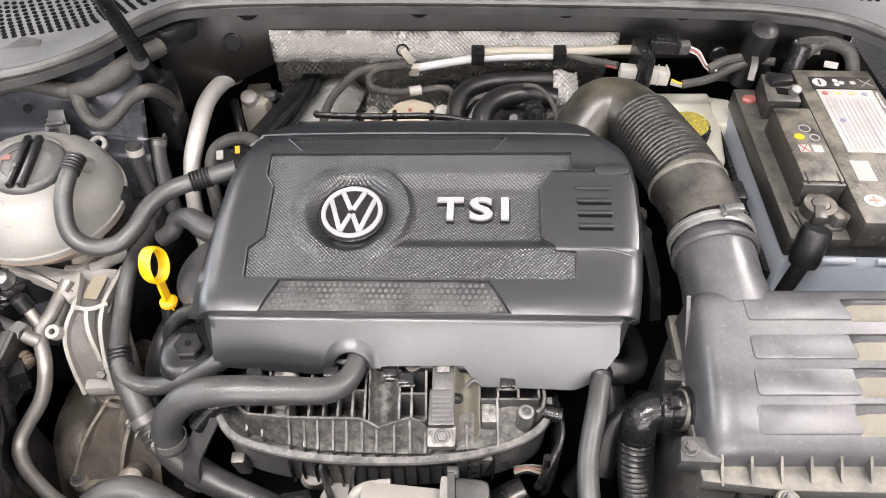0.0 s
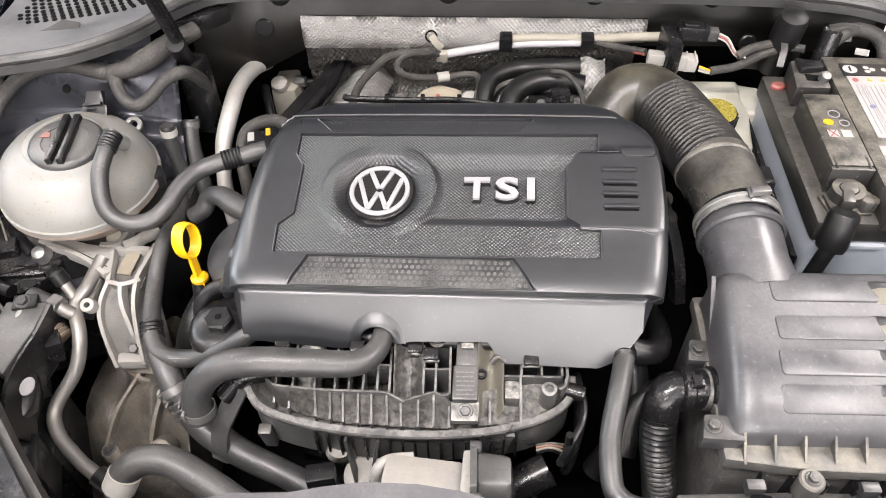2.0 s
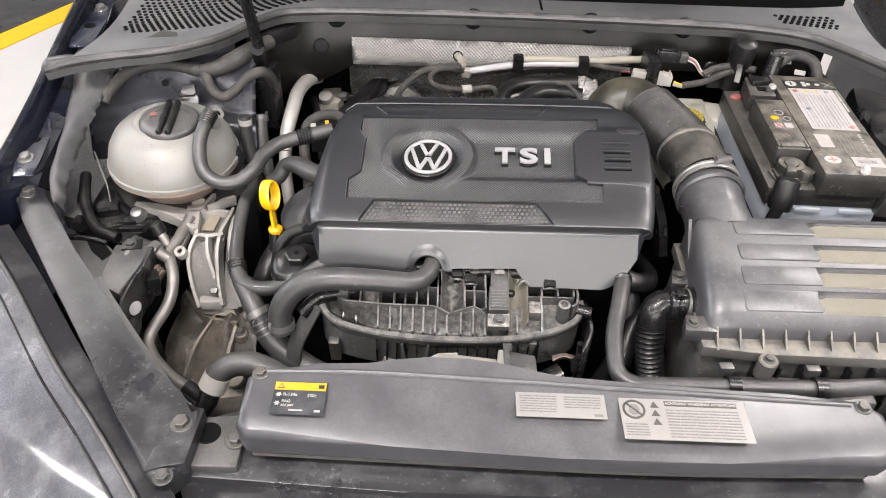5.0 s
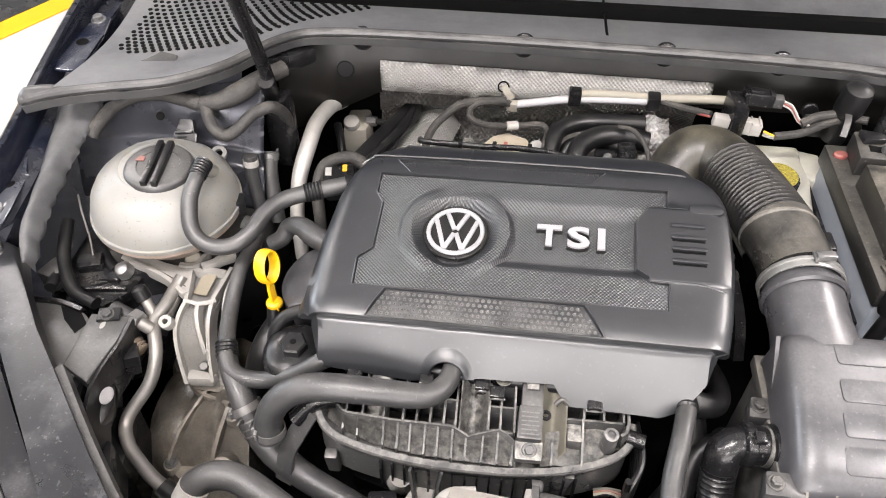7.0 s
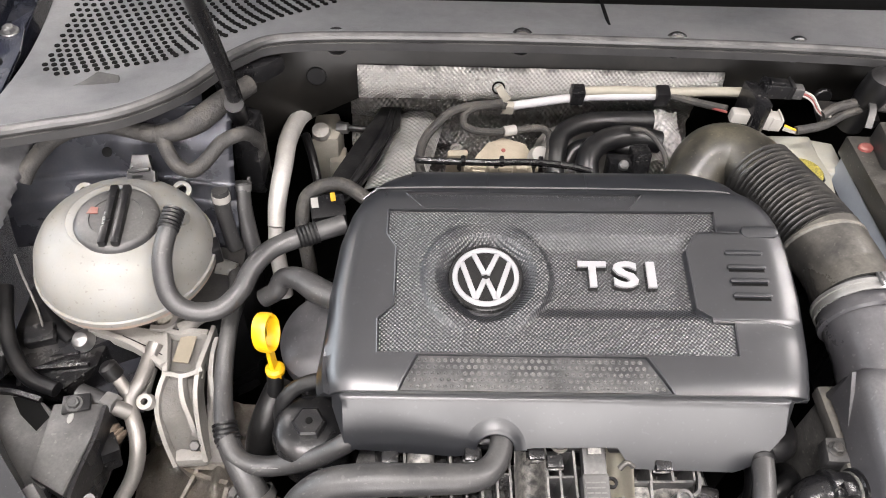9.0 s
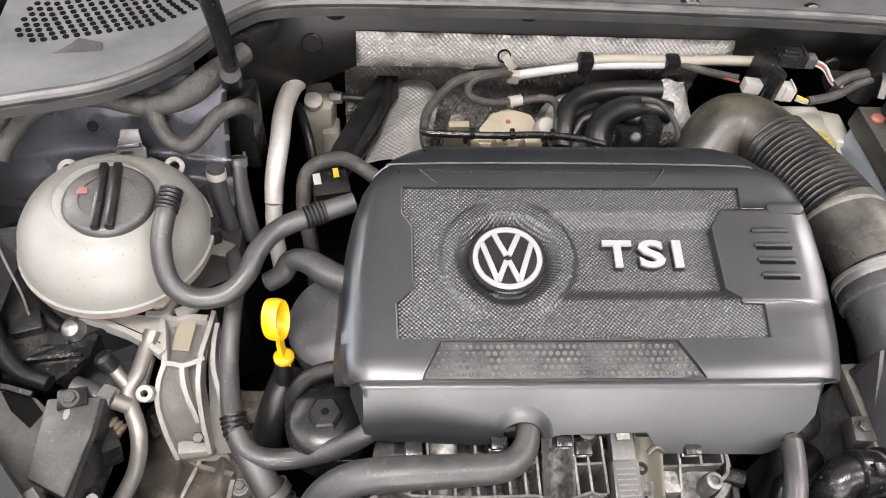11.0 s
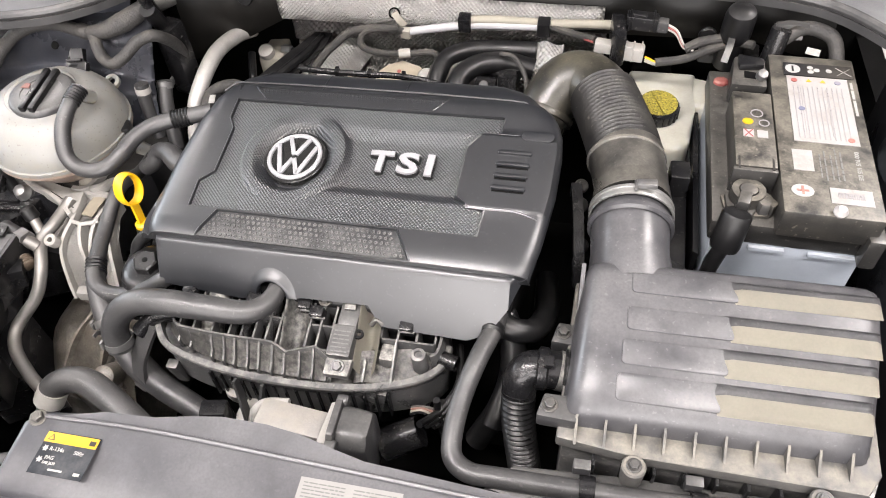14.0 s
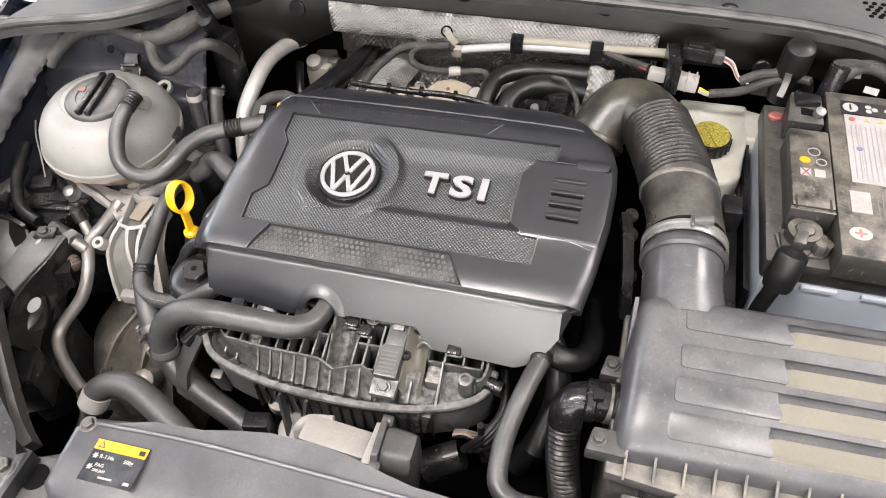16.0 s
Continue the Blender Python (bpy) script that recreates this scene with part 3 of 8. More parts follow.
wing = thing("front_wing", (-0.66, 0.7, 0.3), "dark blue painted front wing with a bolted flange", "car wing")


def wing_sheet(sgn, dx):
    bm = bmesh.new()
    cols = []
    for p in glide(EDGE, 5):
        x = lambda v: sgn * v + dx
        k = min(1, max(0, (p.y - 0.50) / 0.04))
        cols.append([bm.verts.new((x(a), p.y, z)) for a, z in (
            (p.x + 0.034 * k, p.z - 0.085), (p.x + 0.030 * k, p.z - 0.040), (p.x + 0.006 * k, p.z - 0.034), (p.x + 0.003 * k, p.z - 0.006), (p.x, p.z), (p.x - 0.006, p.z + 0.001),
            (p.x - 0.014, p.z - 0.006), (p.x - 0.030, p.z - 0.030), (p.x - 0.045, p.z - 0.10), (p.x - 0.05, 0.35))])
    for a, b in zip(cols, cols[1:]):
        for k in range(len(a) - 1):
            bm.faces.new((a[k], b[k], b[k + 1], a[k + 1]))
    bmesh.ops.solidify(bm, geom=bm.faces, thickness=0.0015)
    return bm


part("panel", wing_sheet(1, 0), PAINT, wing, smooth=40)
part("bracket", prism([(-0.6640, 0.6150), (-0.6480, 0.6400), (-0.6340, 0.6091), (-0.6228, 0.5473), (-0.6180, 0.5100), (-0.6430, 0.5060), (-0.6520, 0.5306)], 0.7965, 0.8000, None, 0.001), PAINT, wing, "blue painted bracket with a bolt and a hole")
part("bracket_fold", ribbon([(-0.6600, 0.6180, 0.803), (-0.6480, 0.6390, 0.806), (-0.6345, 0.6100, 0.803)], 0.004, 0.010, n=4), PAINT, wing)
part("slot", disc((-0.6488, 0.5926, 0.8000), 0.0075, 0.0015, (0, 0, 1), 18), DARK, wing)
bolt((-0.6423, 0.5462, 0.8000), wing, 0.0075, (0, -0.1, 1), STEEL)
part("rear_flange", prism([(-0.6595, 0.7899), (-0.6707, 0.9047), (-0.6750, 1.0500), (-0.6384, 1.0500), (-0.6384, 0.9101), (-0.6256, 0.8568), (-0.6171, 0.7580), (-0.6500, 0.7600)], 0.8560, 0.8600, None, 0.001), PAINT, wing, "blue painted rear flange")
bolt((-0.6497, 0.8946, 0.8600), wing, 0.0075, (0, -0.1, 1), STEEL)
part("slot", disc((-0.6447, 0.8306, 0.8600), 0.0085, 0.0015, (0, 0, 1), 18), DARK, wing)
part("channel", ribbon([(-0.634, 0.52, 0.772), (-0.638, 0.62, 0.795), (-0.644, 0.74, 0.825), (-0.65, 0.86, 0.848)], 0.016, 0.004, up=(0.2, 0, 1)), PAINT, wing)
wing2 = thing("front_wing", (0.66, 0.7, 0.3), "dark blue painted front wing beside the battery", "car wing")
part("panel", wing_sheet(-1, 0.06), PAINT, wing2, smooth=40)
apron = thing("inner_apron", (0.60, 0.6, 0.5), "black inner wing apron beside the battery", "car body")
part("sheet", prism([(0.555, 0.30), (0.60, 0.28), (0.66, 0.45), (0.67, 0.78), (0.60, 0.84), (0.575, 0.72), (0.562, 0.55)], 0.55, 0.80, None, 0.02), SHEET, apron)
part("strut_top", lathe([(0.10, 0), (0.095, 0.03), (0.06, 0.045), (0.02, 0.046)], (0.66, 0.66, 0.775), seg=32), SHEET, apron)

# suspension tower and inner wing on the tank side
tower = thing("strut_tower", (-0.52, 0.72, 0.5), "blue-grey painted suspension tower behind the coolant tank", "car body")
bm = prism([(-0.60, 0.50), (-0.36, 0.62), (-0.36, 0.74), (-0.44, 0.76), (-0.60, 0.76)], 0.50, 0.70, None, 0.02)
part("tower_side", bm, SHEET, tower)
def sheet(nu, nv, f, t=0.002):
    """A sheet of metal from f(a, b), both 0 to 1."""
    bm = bmesh.new()
    g = [[bm.verts.new(f(i / nu, j / nv)) for j in range(nv + 1)] for i in range(nu + 1)]
    for a, b in zip(g, g[1:]):
        for j in range(nv):
            bm.faces.new((a[j], b[j], b[j + 1], a[j + 1]))
    bmesh.ops.solidify(bm, geom=bm.faces, thickness=t)
    return bm


def arch(a, b):
    """The tower's skin: a convex pressed sheet rising to the cowl, with two stepped beads."""
    x = -0.630 + 0.262 * a
    bow = math.sin(math.pi * min(1, max(0, a * 1.05)))
    y = 0.688 + 0.078 * b + 0.004 * bow
    z = 0.700 + 0.012 * bow + 0.150 * b ** 0.72
    for c in (0.22, 0.36):
        z += 0.0045 * math.exp(-((b - c) / 0.030) ** 2)
    d = math.hypot((x + 0.50) / 0.085, (b - 0.68) / 0.20)
    return (x, y - 0.008 * math.exp(-d * d), z + 0.010 * math.exp(-d * d))


part("tower_top", sheet(36, 44, arch), BODYGREY, tower, smooth=60)
for hx, hy, hz, r in ((-0.498, 0.7175, 0.8255, 0.0055), (-0.575, 0.742, 0.845, 0.008)):
    part("hole", disc((hx, hy, hz), r, 0.002, (0, -0.75, 0.65), 16), DARK, tower)
part("flange", ribbon([(-0.60, 0.752, 0.853), (-0.54, 0.758, 0.857), (-0.46, 0.762, 0.858), (-0.40, 0.775, 0.858)], 0.016, 0.003, up=(0, -0.6, 1)), BODYGREY, tower)


FOAM_L = glide([(-0.660, 0.790, 0.838), (-0.648, 0.750, 0.834), (-0.630, 0.700, 0.828), (-0.619, 0.630, 0.812), (-0.611, 0.570, 0.798), (-0.610, 0.532, 0.783), (-0.600, 0.497, 0.758)], 10)
FOAM_R = glide([(-0.578, 0.775, 0.834), (-0.579, 0.745, 0.832), (-0.581, 0.705, 0.822), (-0.589, 0.650, 0.802), (-0.593, 0.600, 0.785), (-0.593, 0.545, 0.766), (-0.588, 0.500, 0.745)], 10)


def foam(a, b):
    """A draped sheet with a torn inner edge."""
    i = min(60, int(round(a * 60)))
    p, q = FOAM_L[i], FOAM_R[i].copy()
    q.x += 0.006 * noise.noise(Vector((a * 20, 0, 3))) + 0.0040 * noise.noise(Vector((a * 80, 0, 8)))
    v = p.lerp(q, b)
    return (v.x, v.y, v.z + 0.010 * math.sin(math.pi * b) + 0.0025 * noise.noise(Vector((a * 10, b * 2, 5))))


liner = thing("splash_foam", (-0.61, 0.63, 0.72), "torn grey rubber splash sheet along the wing", "trim strip")
part("strip", sheet(60, 8, foam, 0.003), FOAMM, liner, smooth=60)
part("worn_streak", tube([(-0.640, 0.735, 0.823), (-0.634, 0.705, 0.817), (-0.628, 0.672, 0.810)], [0.001, 0.0035, 0.001], 8), DUSTY, liner, "pale worn streak")

# front: lock carrier, cover, headlamp, bumper
carrier = thing("lock_carrier", (0.03, 0.13, 0.5), "dusty black plastic lock carrier across the nose", "car body")
bm = prism([(-0.338, 0.196), (-0.326, 0.128), (-0.10, 0.118), (0.15, 0.116), (0.45, 0.118), (0.50, 0.19), (0.40, 0.215), (0.30, 0.235), (-0.25, 0.232)], 0.64, 0.706, None, 0.006)
part("beam", bm, ARM, carrier)
part("end_pad", prism([(-0.336, 0.194), (-0.328, 0.134), (-0.276, 0.134), (-0.276, 0.20)], 0.70, 0.7165, None, 0.004), GREYP, carrier)
part("oval_hole", disc((-0.315, 0.174, 0.7160), 0.0135, 0.0015, (0, 0, 1), 24), DARK, carrier)
bolt((-0.284, 0.166, 0.717), carrier, 0.008)
bm = prism([(-0.34, 0.137), (-0.12, 0.136), (0.06, 0.136), (0.30, 0.136), (0.50, 0.140), (0.52, 0.06), (-0.30, 0.05)], 0.60, 0.690, None, 0.006)
bmesh.ops.translate(bm, verts=bm.verts, vec=(0, -0.004, 0.006))
part("front_lip", bm, ARM, carrier)
FRONT = [(-0.276, 0.158), (-0.266, 0.146), (-0.12, 0.141), (0.05, 0.1345), (0.22, 0.134), (0.375, 0.138), (0.398, 0.150)]
BACK = [(0.392, 0.19), (0.376, 0.206), (0.30, 0.211), (0.18, 0.217), (0.06, 0.226), (0.03, 0.233), (-0.005, 0.242), (-0.04, 0.247), (-0.085, 0.248), (-0.12, 0.243), (-0.15, 0.237), (-0.20, 0.235), (-0.262, 0.228), (-0.276, 0.215)]
slam = thing("radiator_cover", (0.05, 0.19, 0.718), "dusty grey-black plastic cover over the radiator with stickers", "trim panel")
poly = FRONT + BACK
bm = prism(poly, 0.728, 0.763, None, 0.008, seg=3)
for v in bm.verts:
    if v.co.z > 0.745:
        v.co.z -= 0.016 * max(0, (0.165 - v.co.y) / 0.03) * 0.9
part("cover", bm, SLAM, slam, smooth=50)
# near-black block painted in for the shade below the cover
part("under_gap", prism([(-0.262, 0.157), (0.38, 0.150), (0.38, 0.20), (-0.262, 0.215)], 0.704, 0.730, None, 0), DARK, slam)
part("gap_seal", tube([(-0.262, 0.151, 0.720), (-0.05, 0.147, 0.716), (0.15, 0.143, 0.715), (0.37, 0.146, 0.716)], 0.004, 8), CLOTH, slam)
part("raised_lip", tube([(-0.255, 0.222, 0.7625), (-0.15, 0.2235, 0.7635), (0.0, 0.217, 0.764), (0.18, 0.208, 0.764), (0.36, 0.199, 0.763)], 0.003, 8), SLAM, slam)
bolt((-0.262, 0.219, 0.7625), slam, 0.006)
bolt((0.372, 0.196, 0.7625), slam, 0.006)

beam = thing("headlamp_mount", (-0.49, 0.32, 0.6), "worn black plastic headlamp mounting arm with bolts", "car body")
ARM_OUT = [(-0.648, 0.500), (-0.621, 0.458), (-0.545, 0.358), (-0.471, 0.262), (-0.411, 0.182), (-0.364, 0.119), (-0.349, 0.105)]
ARM_IN = [(-0.323, 0.130), (-0.322, 0.190), (-0.352, 0.199), (-0.384, 0.236), (-0.426, 0.283), (-0.488, 0.355), (-0.535, 0.409), (-0.584, 0.475), (-0.609, 0.518), (-0.634, 0.528)]
bm = prism(ARM_OUT + ARM_IN, 0.0, 0.04, None, 0.0)
top = max(bm.faces, key=lambda f: f.calc_center_median().z)
bmesh.ops.bevel(bm, geom=list(top.edges), offset=0.009, segments=4, affect="EDGES", profile=0.5)
for v in bm.verts:
    f = min(1, max(0, (v.co.y - 0.11) / 0.41))
    v.co.z += 0.692 + f * 0.041
part("arm", bm, ARM, beam, smooth=50)
part("inner_wall", ribbon([(-0.497, 0.371, 0.738), (-0.436, 0.298, 0.728), (-0.372, 0.228, 0.714), (-0.345, 0.205, 0.706)], 0.012, 0.024, up=(-0.5, 0.5, 1)), GREYP, beam)
part("end_plate", prism([(-0.362, 0.116), (-0.323, 0.126), (-0.320, 0.192), (-0.352, 0.197)], 0.715, 0.7355, None, 0.002), ARM, beam)
bolt((-0.631, 0.509, 0.769), beam, 0.0085)
bolt((-0.338, 0.171, 0.736), beam, 0.008)
bolt((-0.341, 0.112, 0.731), beam, 0.007)

head = thing("headlamp", (-0.56, 0.27, 0.50), "scuffed clear headlamp with painted-in reflections and a grey plastic rim", "headlamp")
INNER = [(-0.665, 0.440, 0.754), (-0.642, 0.414, 0.751), (-0.591, 0.357, 0.744), (-0.502, 0.249, 0.733), (-0.433, 0.175, 0.724), (-0.370, 0.103, 0.716), (-0.34, 0.065, 0.71)]
bm = bmesh.new()
cols = []
for p in glide(INNER, 6):
    f = (0.44 - p.y) / 0.375
    w = 0.035 + 0.10 * math.sin(math.pi * min(1, 0.12 + 0.78 * f))
    cols.append([bm.verts.new((p.x - w * a, p.y - w * a * 0.62, p.z - b)) for a, b in ((0, 0), (0.08, 0.001), (0.25, 0.008), (0.5, 0.024), (0.75, 0.048), (1.0, 0.085), (1.08, 0.14))])
for a, b in zip(cols, cols[1:]):
    for k in range(6):
        bm.faces.new((a[k], b[k], b[k + 1], a[k + 1]))
bmesh.ops.solidify(bm, geom=bm.faces, thickness=0.003)
part("lens", bm, LENS, head, smooth=60)
part("rim", ribbon([(x + 0.012, y + 0.010, z + 0.002) for x, y, z in INNER], 0.028, 0.007, up=(0.2, 0.2, 1)), ARM, head)
part("rim_edge", tube([(x - 0.001, y - 0.001, z + 0.004) for x, y, z in INNER], 0.0026, 8), GREYP, head)
part("groove", tube([(x - 0.016, y - 0.012, z - 0.0035) for x, y, z in INNER[1:-1]], 0.0016, 8), BLACK, head)
bump = thing("bumper", (-0.1, 0.0, 0.3), "dark painted front bumper below the lamps", "bumper")
bm = ribbon([(-0.70, 0.25, 0.60), (-0.62, 0.12, 0.605), (-0.5, 0.02, 0.605), (-0.3, -0.02, 0.61), (0.0, -0.03, 0.61), (0.35, -0.02, 0.61), (0.55, 0.04, 0.605), (0.68, 0.2, 0.6)], 0.08, 0.12, up=(0, -0.3, 1))
part("skin", bm, PAINT, bump, smooth=60)

# raised bonnet and its prop
bonnet = thing("bonnet", (0.0, 1.24, 1.02), "raised dark bonnet held open by a prop rod", "bonnet")
BONNET_M = pose(0, 1.24, 0.985, -40, 0, 0)
part("panel", prism([(-0.70, 0.0), (0.70, 0.0), (0.68, -0.6), (0.52, -1.13), (0.0, -1.20), (-0.52, -1.13), (-0.68, -0.6)], 0, 0.03, BONNET_M, 0.008), PAINT, bonnet)
# unseen pale pad, added so the front of the cover reflects something bright
part("reflector_pad", prism([(-0.56, -0.44), (0.56, -0.44), (0.56, -0.60), (0.42, -1.02), (0.0, -1.08), (-0.42, -1.02), (-0.56, -0.60)], -0.014, -0.001, BONNET_M, 0.004), REFLECTOR, bonnet, "pale grey reflector pad added under the bonnet")
for sx in (-0.66, 0.66):
    part("hinge", ribbon([(sx, 1.22, 0.985), (sx, 1.20, 0.94), (sx, 1.19, 0.87)], 0.02, 0.012, up=(1, 0, 0)), PAINT, bonnet)
prop = thing("bonnet_prop", (-0.34, 0.742, 0.84), "black steel prop rod holding the bonnet up", "prop rod")
part("rod", tube([(-0.362, 0.778, 0.825), (-0.357, 0.732, 0.925), (-0.355, 0.619, 1.165), (-0.3525, 0.46, 1.50), (-0.3515, 0.350, 1.730)], 0.0088, 12), BLACK, prop)
part("sleeve", tube([(-0.363, 0.785, 0.810), (-0.3585, 0.748, 0.870)], 0.0108, 12), RUBBER_D, prop)

# ---------------------------------------------------------------- engine cover
# its own frame: u along the front edge, v towards the bulkhead, w out of the top
CM = frame_of((-0.193, 0.470, 0.812), (0.99738, -0.05266, 0.04956), (0.0435, 0.9845, 0.1700))
cover = thing("engine_cover", (0.0, 0.5, 0.74), "black plastic engine cover with silver lettering and knurled panel", "engine cover")


def lin(x, pts):
    """Straight lines through (x, y) pairs."""
    if x <= pts[0][0]:
        return pts[0][1]
    for (a, p), (b, q) in zip(pts, pts[1:]):
        if x <= b:
            return p + (q - p) * (x - a) / (b - a)
    return pts[-1][1]


def local(bm):
    bm.transform(CM)
    return bm


# shell: sections across the cover, rounded down at both flanks
U_LEFT = [(-0.040, -0.048), (-0.02, -0.052), (0.06, -0.054), (0.12, -0.049), (0.155, -0.040), (0.178, -0.028), (0.192, -0.018), (0.208, 0.004), (0.22, 0.026)]
U_RIGHT = [(-0.040, 0.380), (0.0, 0.387), (0.06, 0.3925), (0.11, 0.3925), (0.14, 0.389), (0.160, 0.382), (0.172, 0.372), (0.182, 0.360), (0.195, 0.350), (0.21, 0.326), (0.22, 0.304)]
TOP_W = [(-0.040, -0.004), (-0.038, -0.001), (-0.034, 0.0), (0.165, 0.001), (0.174, 0.0), (0.180, -0.002), (0.190, -0.0035), (0.202, -0.007), (0.210, -0.012), (0.216, -0.022), (0.220, -0.05)]
SIDE = [(-0.010, -0.060), (-0.006, -0.040), (-0.002, -0.020), (0.002, -0.011), (0.008, -0.0045), (0.016, -0.0012), (0.026, 0.0)]
SIDE_R = [(0.012, -0.060), (0.006, -0.040), (0.0015, -0.024), (0.0, -0.015), (0.0015, -0.0085), (0.006, -0.0040), (0.014, -0.0012), (0.026, 0.0)]
# outlines of the three sunk fields: knurled panel, dimpled back strip, stud tray
PL = [(-0.004, -0.003), (0.030, -0.005), (0.044, 0.0096), (0.108, 0.0086), (0.123, -0.001), (0.152, -0.0016)]
PR = [(-0.004, 0.3205), (0.0284, 0.322), (0.0290, 0.303), (0.0336, 0.302), (0.0424, 0.2893), (0.106, 0.2885), (0.127, 0.302), (0.1282, 0.3217), (0.152, 0.3236)]
BL, BR = [(0.1545, 0.0345), (0.1740, 0.0150)], [(0.1545, 0.2390), (0.1740, 0.2545)]
TL, TR = [(-0.0395, 0.0165), (-0.0062, 0.0325)], [(-0.0395, 0.2585), (-0.0062, 0.2380)]


def sunk_field(v):
    """Left and right ends and the depth of the field that is sunk into the shell at v."""
    for left, right, deep in ((PL, PR, 0.012), (BL, BR, 0.0030), (TL, TR, 0.0030)):
        if left[0][0] <= v <= left[-1][0]:
            return lin(v, left), lin(v, right), deep
    return 0.10, 0.20, 0.0


bm = bmesh.new()
secs = []
steps = [-0.040, -0.0397, -0.0395, -0.030, -0.018, -0.0062, -0.0060, -0.0042, -0.004, 0.010, 0.0284, 0.0290, 0.030, 0.0325, 0.0336, 0.0345, 0.0424, 0.044, 0.06, 0.08, 0.09, 0.106, 0.108, 0.117, 0.123, 0.1255, 0.127, 0.1275, 0.1282, 0.14,
         0.152, 0.1523, 0.1543, 0.1545, 0.165, 0.1740, 0.1743, 0.1765, 0.1785, 0.1805, 0.184, 0.188, 0.192, 0.196, 0.202, 0.206, 0.210, 0.213, 0.216, 0.220]
for v in steps:
    a, b, w = lin(v, U_LEFT), lin(v, U_RIGHT), lin(v, TOP_W)
    l, r, sunk = sunk_field(v)
    crown = lin(v, [(0.0284, 0.0), (0.0325, 0.0016), (0.1255, 0.0016), (0.1282, 0.0)])
    out = 0.0007 if sunk else 0.0
    mid = [(0.30 * l - 0.012, 0), (l - 0.0022, 0), (l - 0.0013, 0.0006), (l - 0.0004, 0.0006), (l + out, -sunk), (l + 0.3 * (r - l), -sunk), (l + 0.7 * (r - l), -sunk), (r - out, -sunk), (r + 0.0004, 0.0006 + crown), (r + 0.0013, 0.0006 + crown), (r + 0.0022, crown), (0.5 * (r + b - 0.03), crown)]
    deep = lin(v, [(-0.04, 0.28), (0.0, 0.6), (0.05, 1.0)])
    pts = [(a + du, w + dw * (deep if dw < -0.015 else 1)) for du, dw in SIDE] + [(u, w + d) for u, d in mid] + [(b - du, w + crown * (1 if dw > -0.005 else 0) + dw * (deep if dw < -0.015 else 1)) for du, dw in reversed(SIDE_R)]
    secs.append([bm.verts.new((u, v, h)) for u, h in pts])
for p, q in zip(secs, secs[1:]):
    for k in range(len(p) - 1):
        bm.faces.new((p[k], p[k + 1], q[k + 1], q[k]))
lo = [bm.verts.new((v.co.x, v.co.y + 0.004, min(v.co.z, -0.03))) for v in secs[0]]
for k in range(len(lo) - 1):
    bm.faces.new((lo[k], lo[k + 1], secs[0][k + 1], secs[0][k]))
part("shell", local(bm), COVER, cover, smooth=32)

# front fascia, with an arch for the hose and a deeper right half
HOOD_U = 0.104


def hem(u):
    base = lin(u, [(-0.05, 0.020), (-0.030, 0.056), (0.068, 0.062), (0.140, 0.052), (0.214, 0.050), (0.228, 0.072), (0.322, 0.074), (0.342, 0.064), (0.360, 0.038), (0.373, 0.012), (0.376, 0.010)])
    d = abs(u - HOOD_U)
    if d < 0.0170:
        base = min(base, 0.031 + 0.026 * (1 - math.sqrt(max(0, 1 - (d / 0.0170) ** 2))))
    return base


us = sorted(set([round(-0.046 + 0.006 * k, 4) for k in range(71)] + [0.326, 0.338] + [round(HOOD_U + 0.0018 * k, 4) for k in range(-13, 14)] + [0.214, 0.218, 0.224, 0.228]))
bm = bmesh.new()
cols = []
for u in us:
    e = max(0.0, -0.034 - u, u - 0.362)
    d = hem(u)
    col = []
    for f in (-0.30, -0.12, 0.0, 0.06, 0.13, 0.3, 0.5, 0.7, 0.85, 0.97, 1.0):
        if f <= 0:
            v, w = -0.0405 - f * 0.03, -0.0135
        else:
            s = f * d
            v, w = -0.0405 - s * 0.66, -0.0135 - max(0, s - 0.004) * 0.75
        col.append(bm.verts.new((u, v + e * 1.3, w - e * 0.35)))
    back = bm.verts.new((u, col[-1].co.y + 0.006, col[-1].co.z - 0.001))
    cols.append(col + [back])
for a, b in zip(cols, cols[1:]):
    for k in range(len(a) - 1):
        bm.faces.new((a[k], b[k], b[k + 1], a[k + 1]))
part("fascia", local(bm), COVER, cover, smooth=50)
# half-round hood over the hose
bm = bmesh.new()
arcs = []
for ru, rs, out in ((0.0290, 0.0390, -0.0006), (0.0262, 0.0355, 0.0012), (0.0240, 0.0325, 0.0036), (0.0222, 0.0300, 0.0066), (0.0206, 0.0276, 0.0088), (0.0190, 0.0252, 0.0096), (0.0178, 0.0238, 0.0090), (0.0172, 0.0230, 0.0070), (0.0170, 0.0255, -0.002)):
    arc = []
    for k in range(25):
        a = math.pi * k / 24
        s = 0.0545 - (rs - 0.0050) * math.sin(a)
        o = out * 0.62 * (0.25 + 0.75 * math.sin(a))
        arc.append(bm.verts.new((HOOD_U + ru * math.cos(a), -0.0405 - 0.66 * s - 0.75 * o, -0.0135 - 0.75 * (s - 0.004) + 0.66 * o)))
    arcs.append(arc)
for a, b in zip(arcs, arcs[1:]):
    for k in range(24):
        bm.faces.new((a[k], a[k + 1], b[k + 1], b[k]))
part("hood", local(bm), COVER, cover, smooth=60)

# knurled panel with the round boss and the recessed bar
EMB = (0.0952, 0.0770)


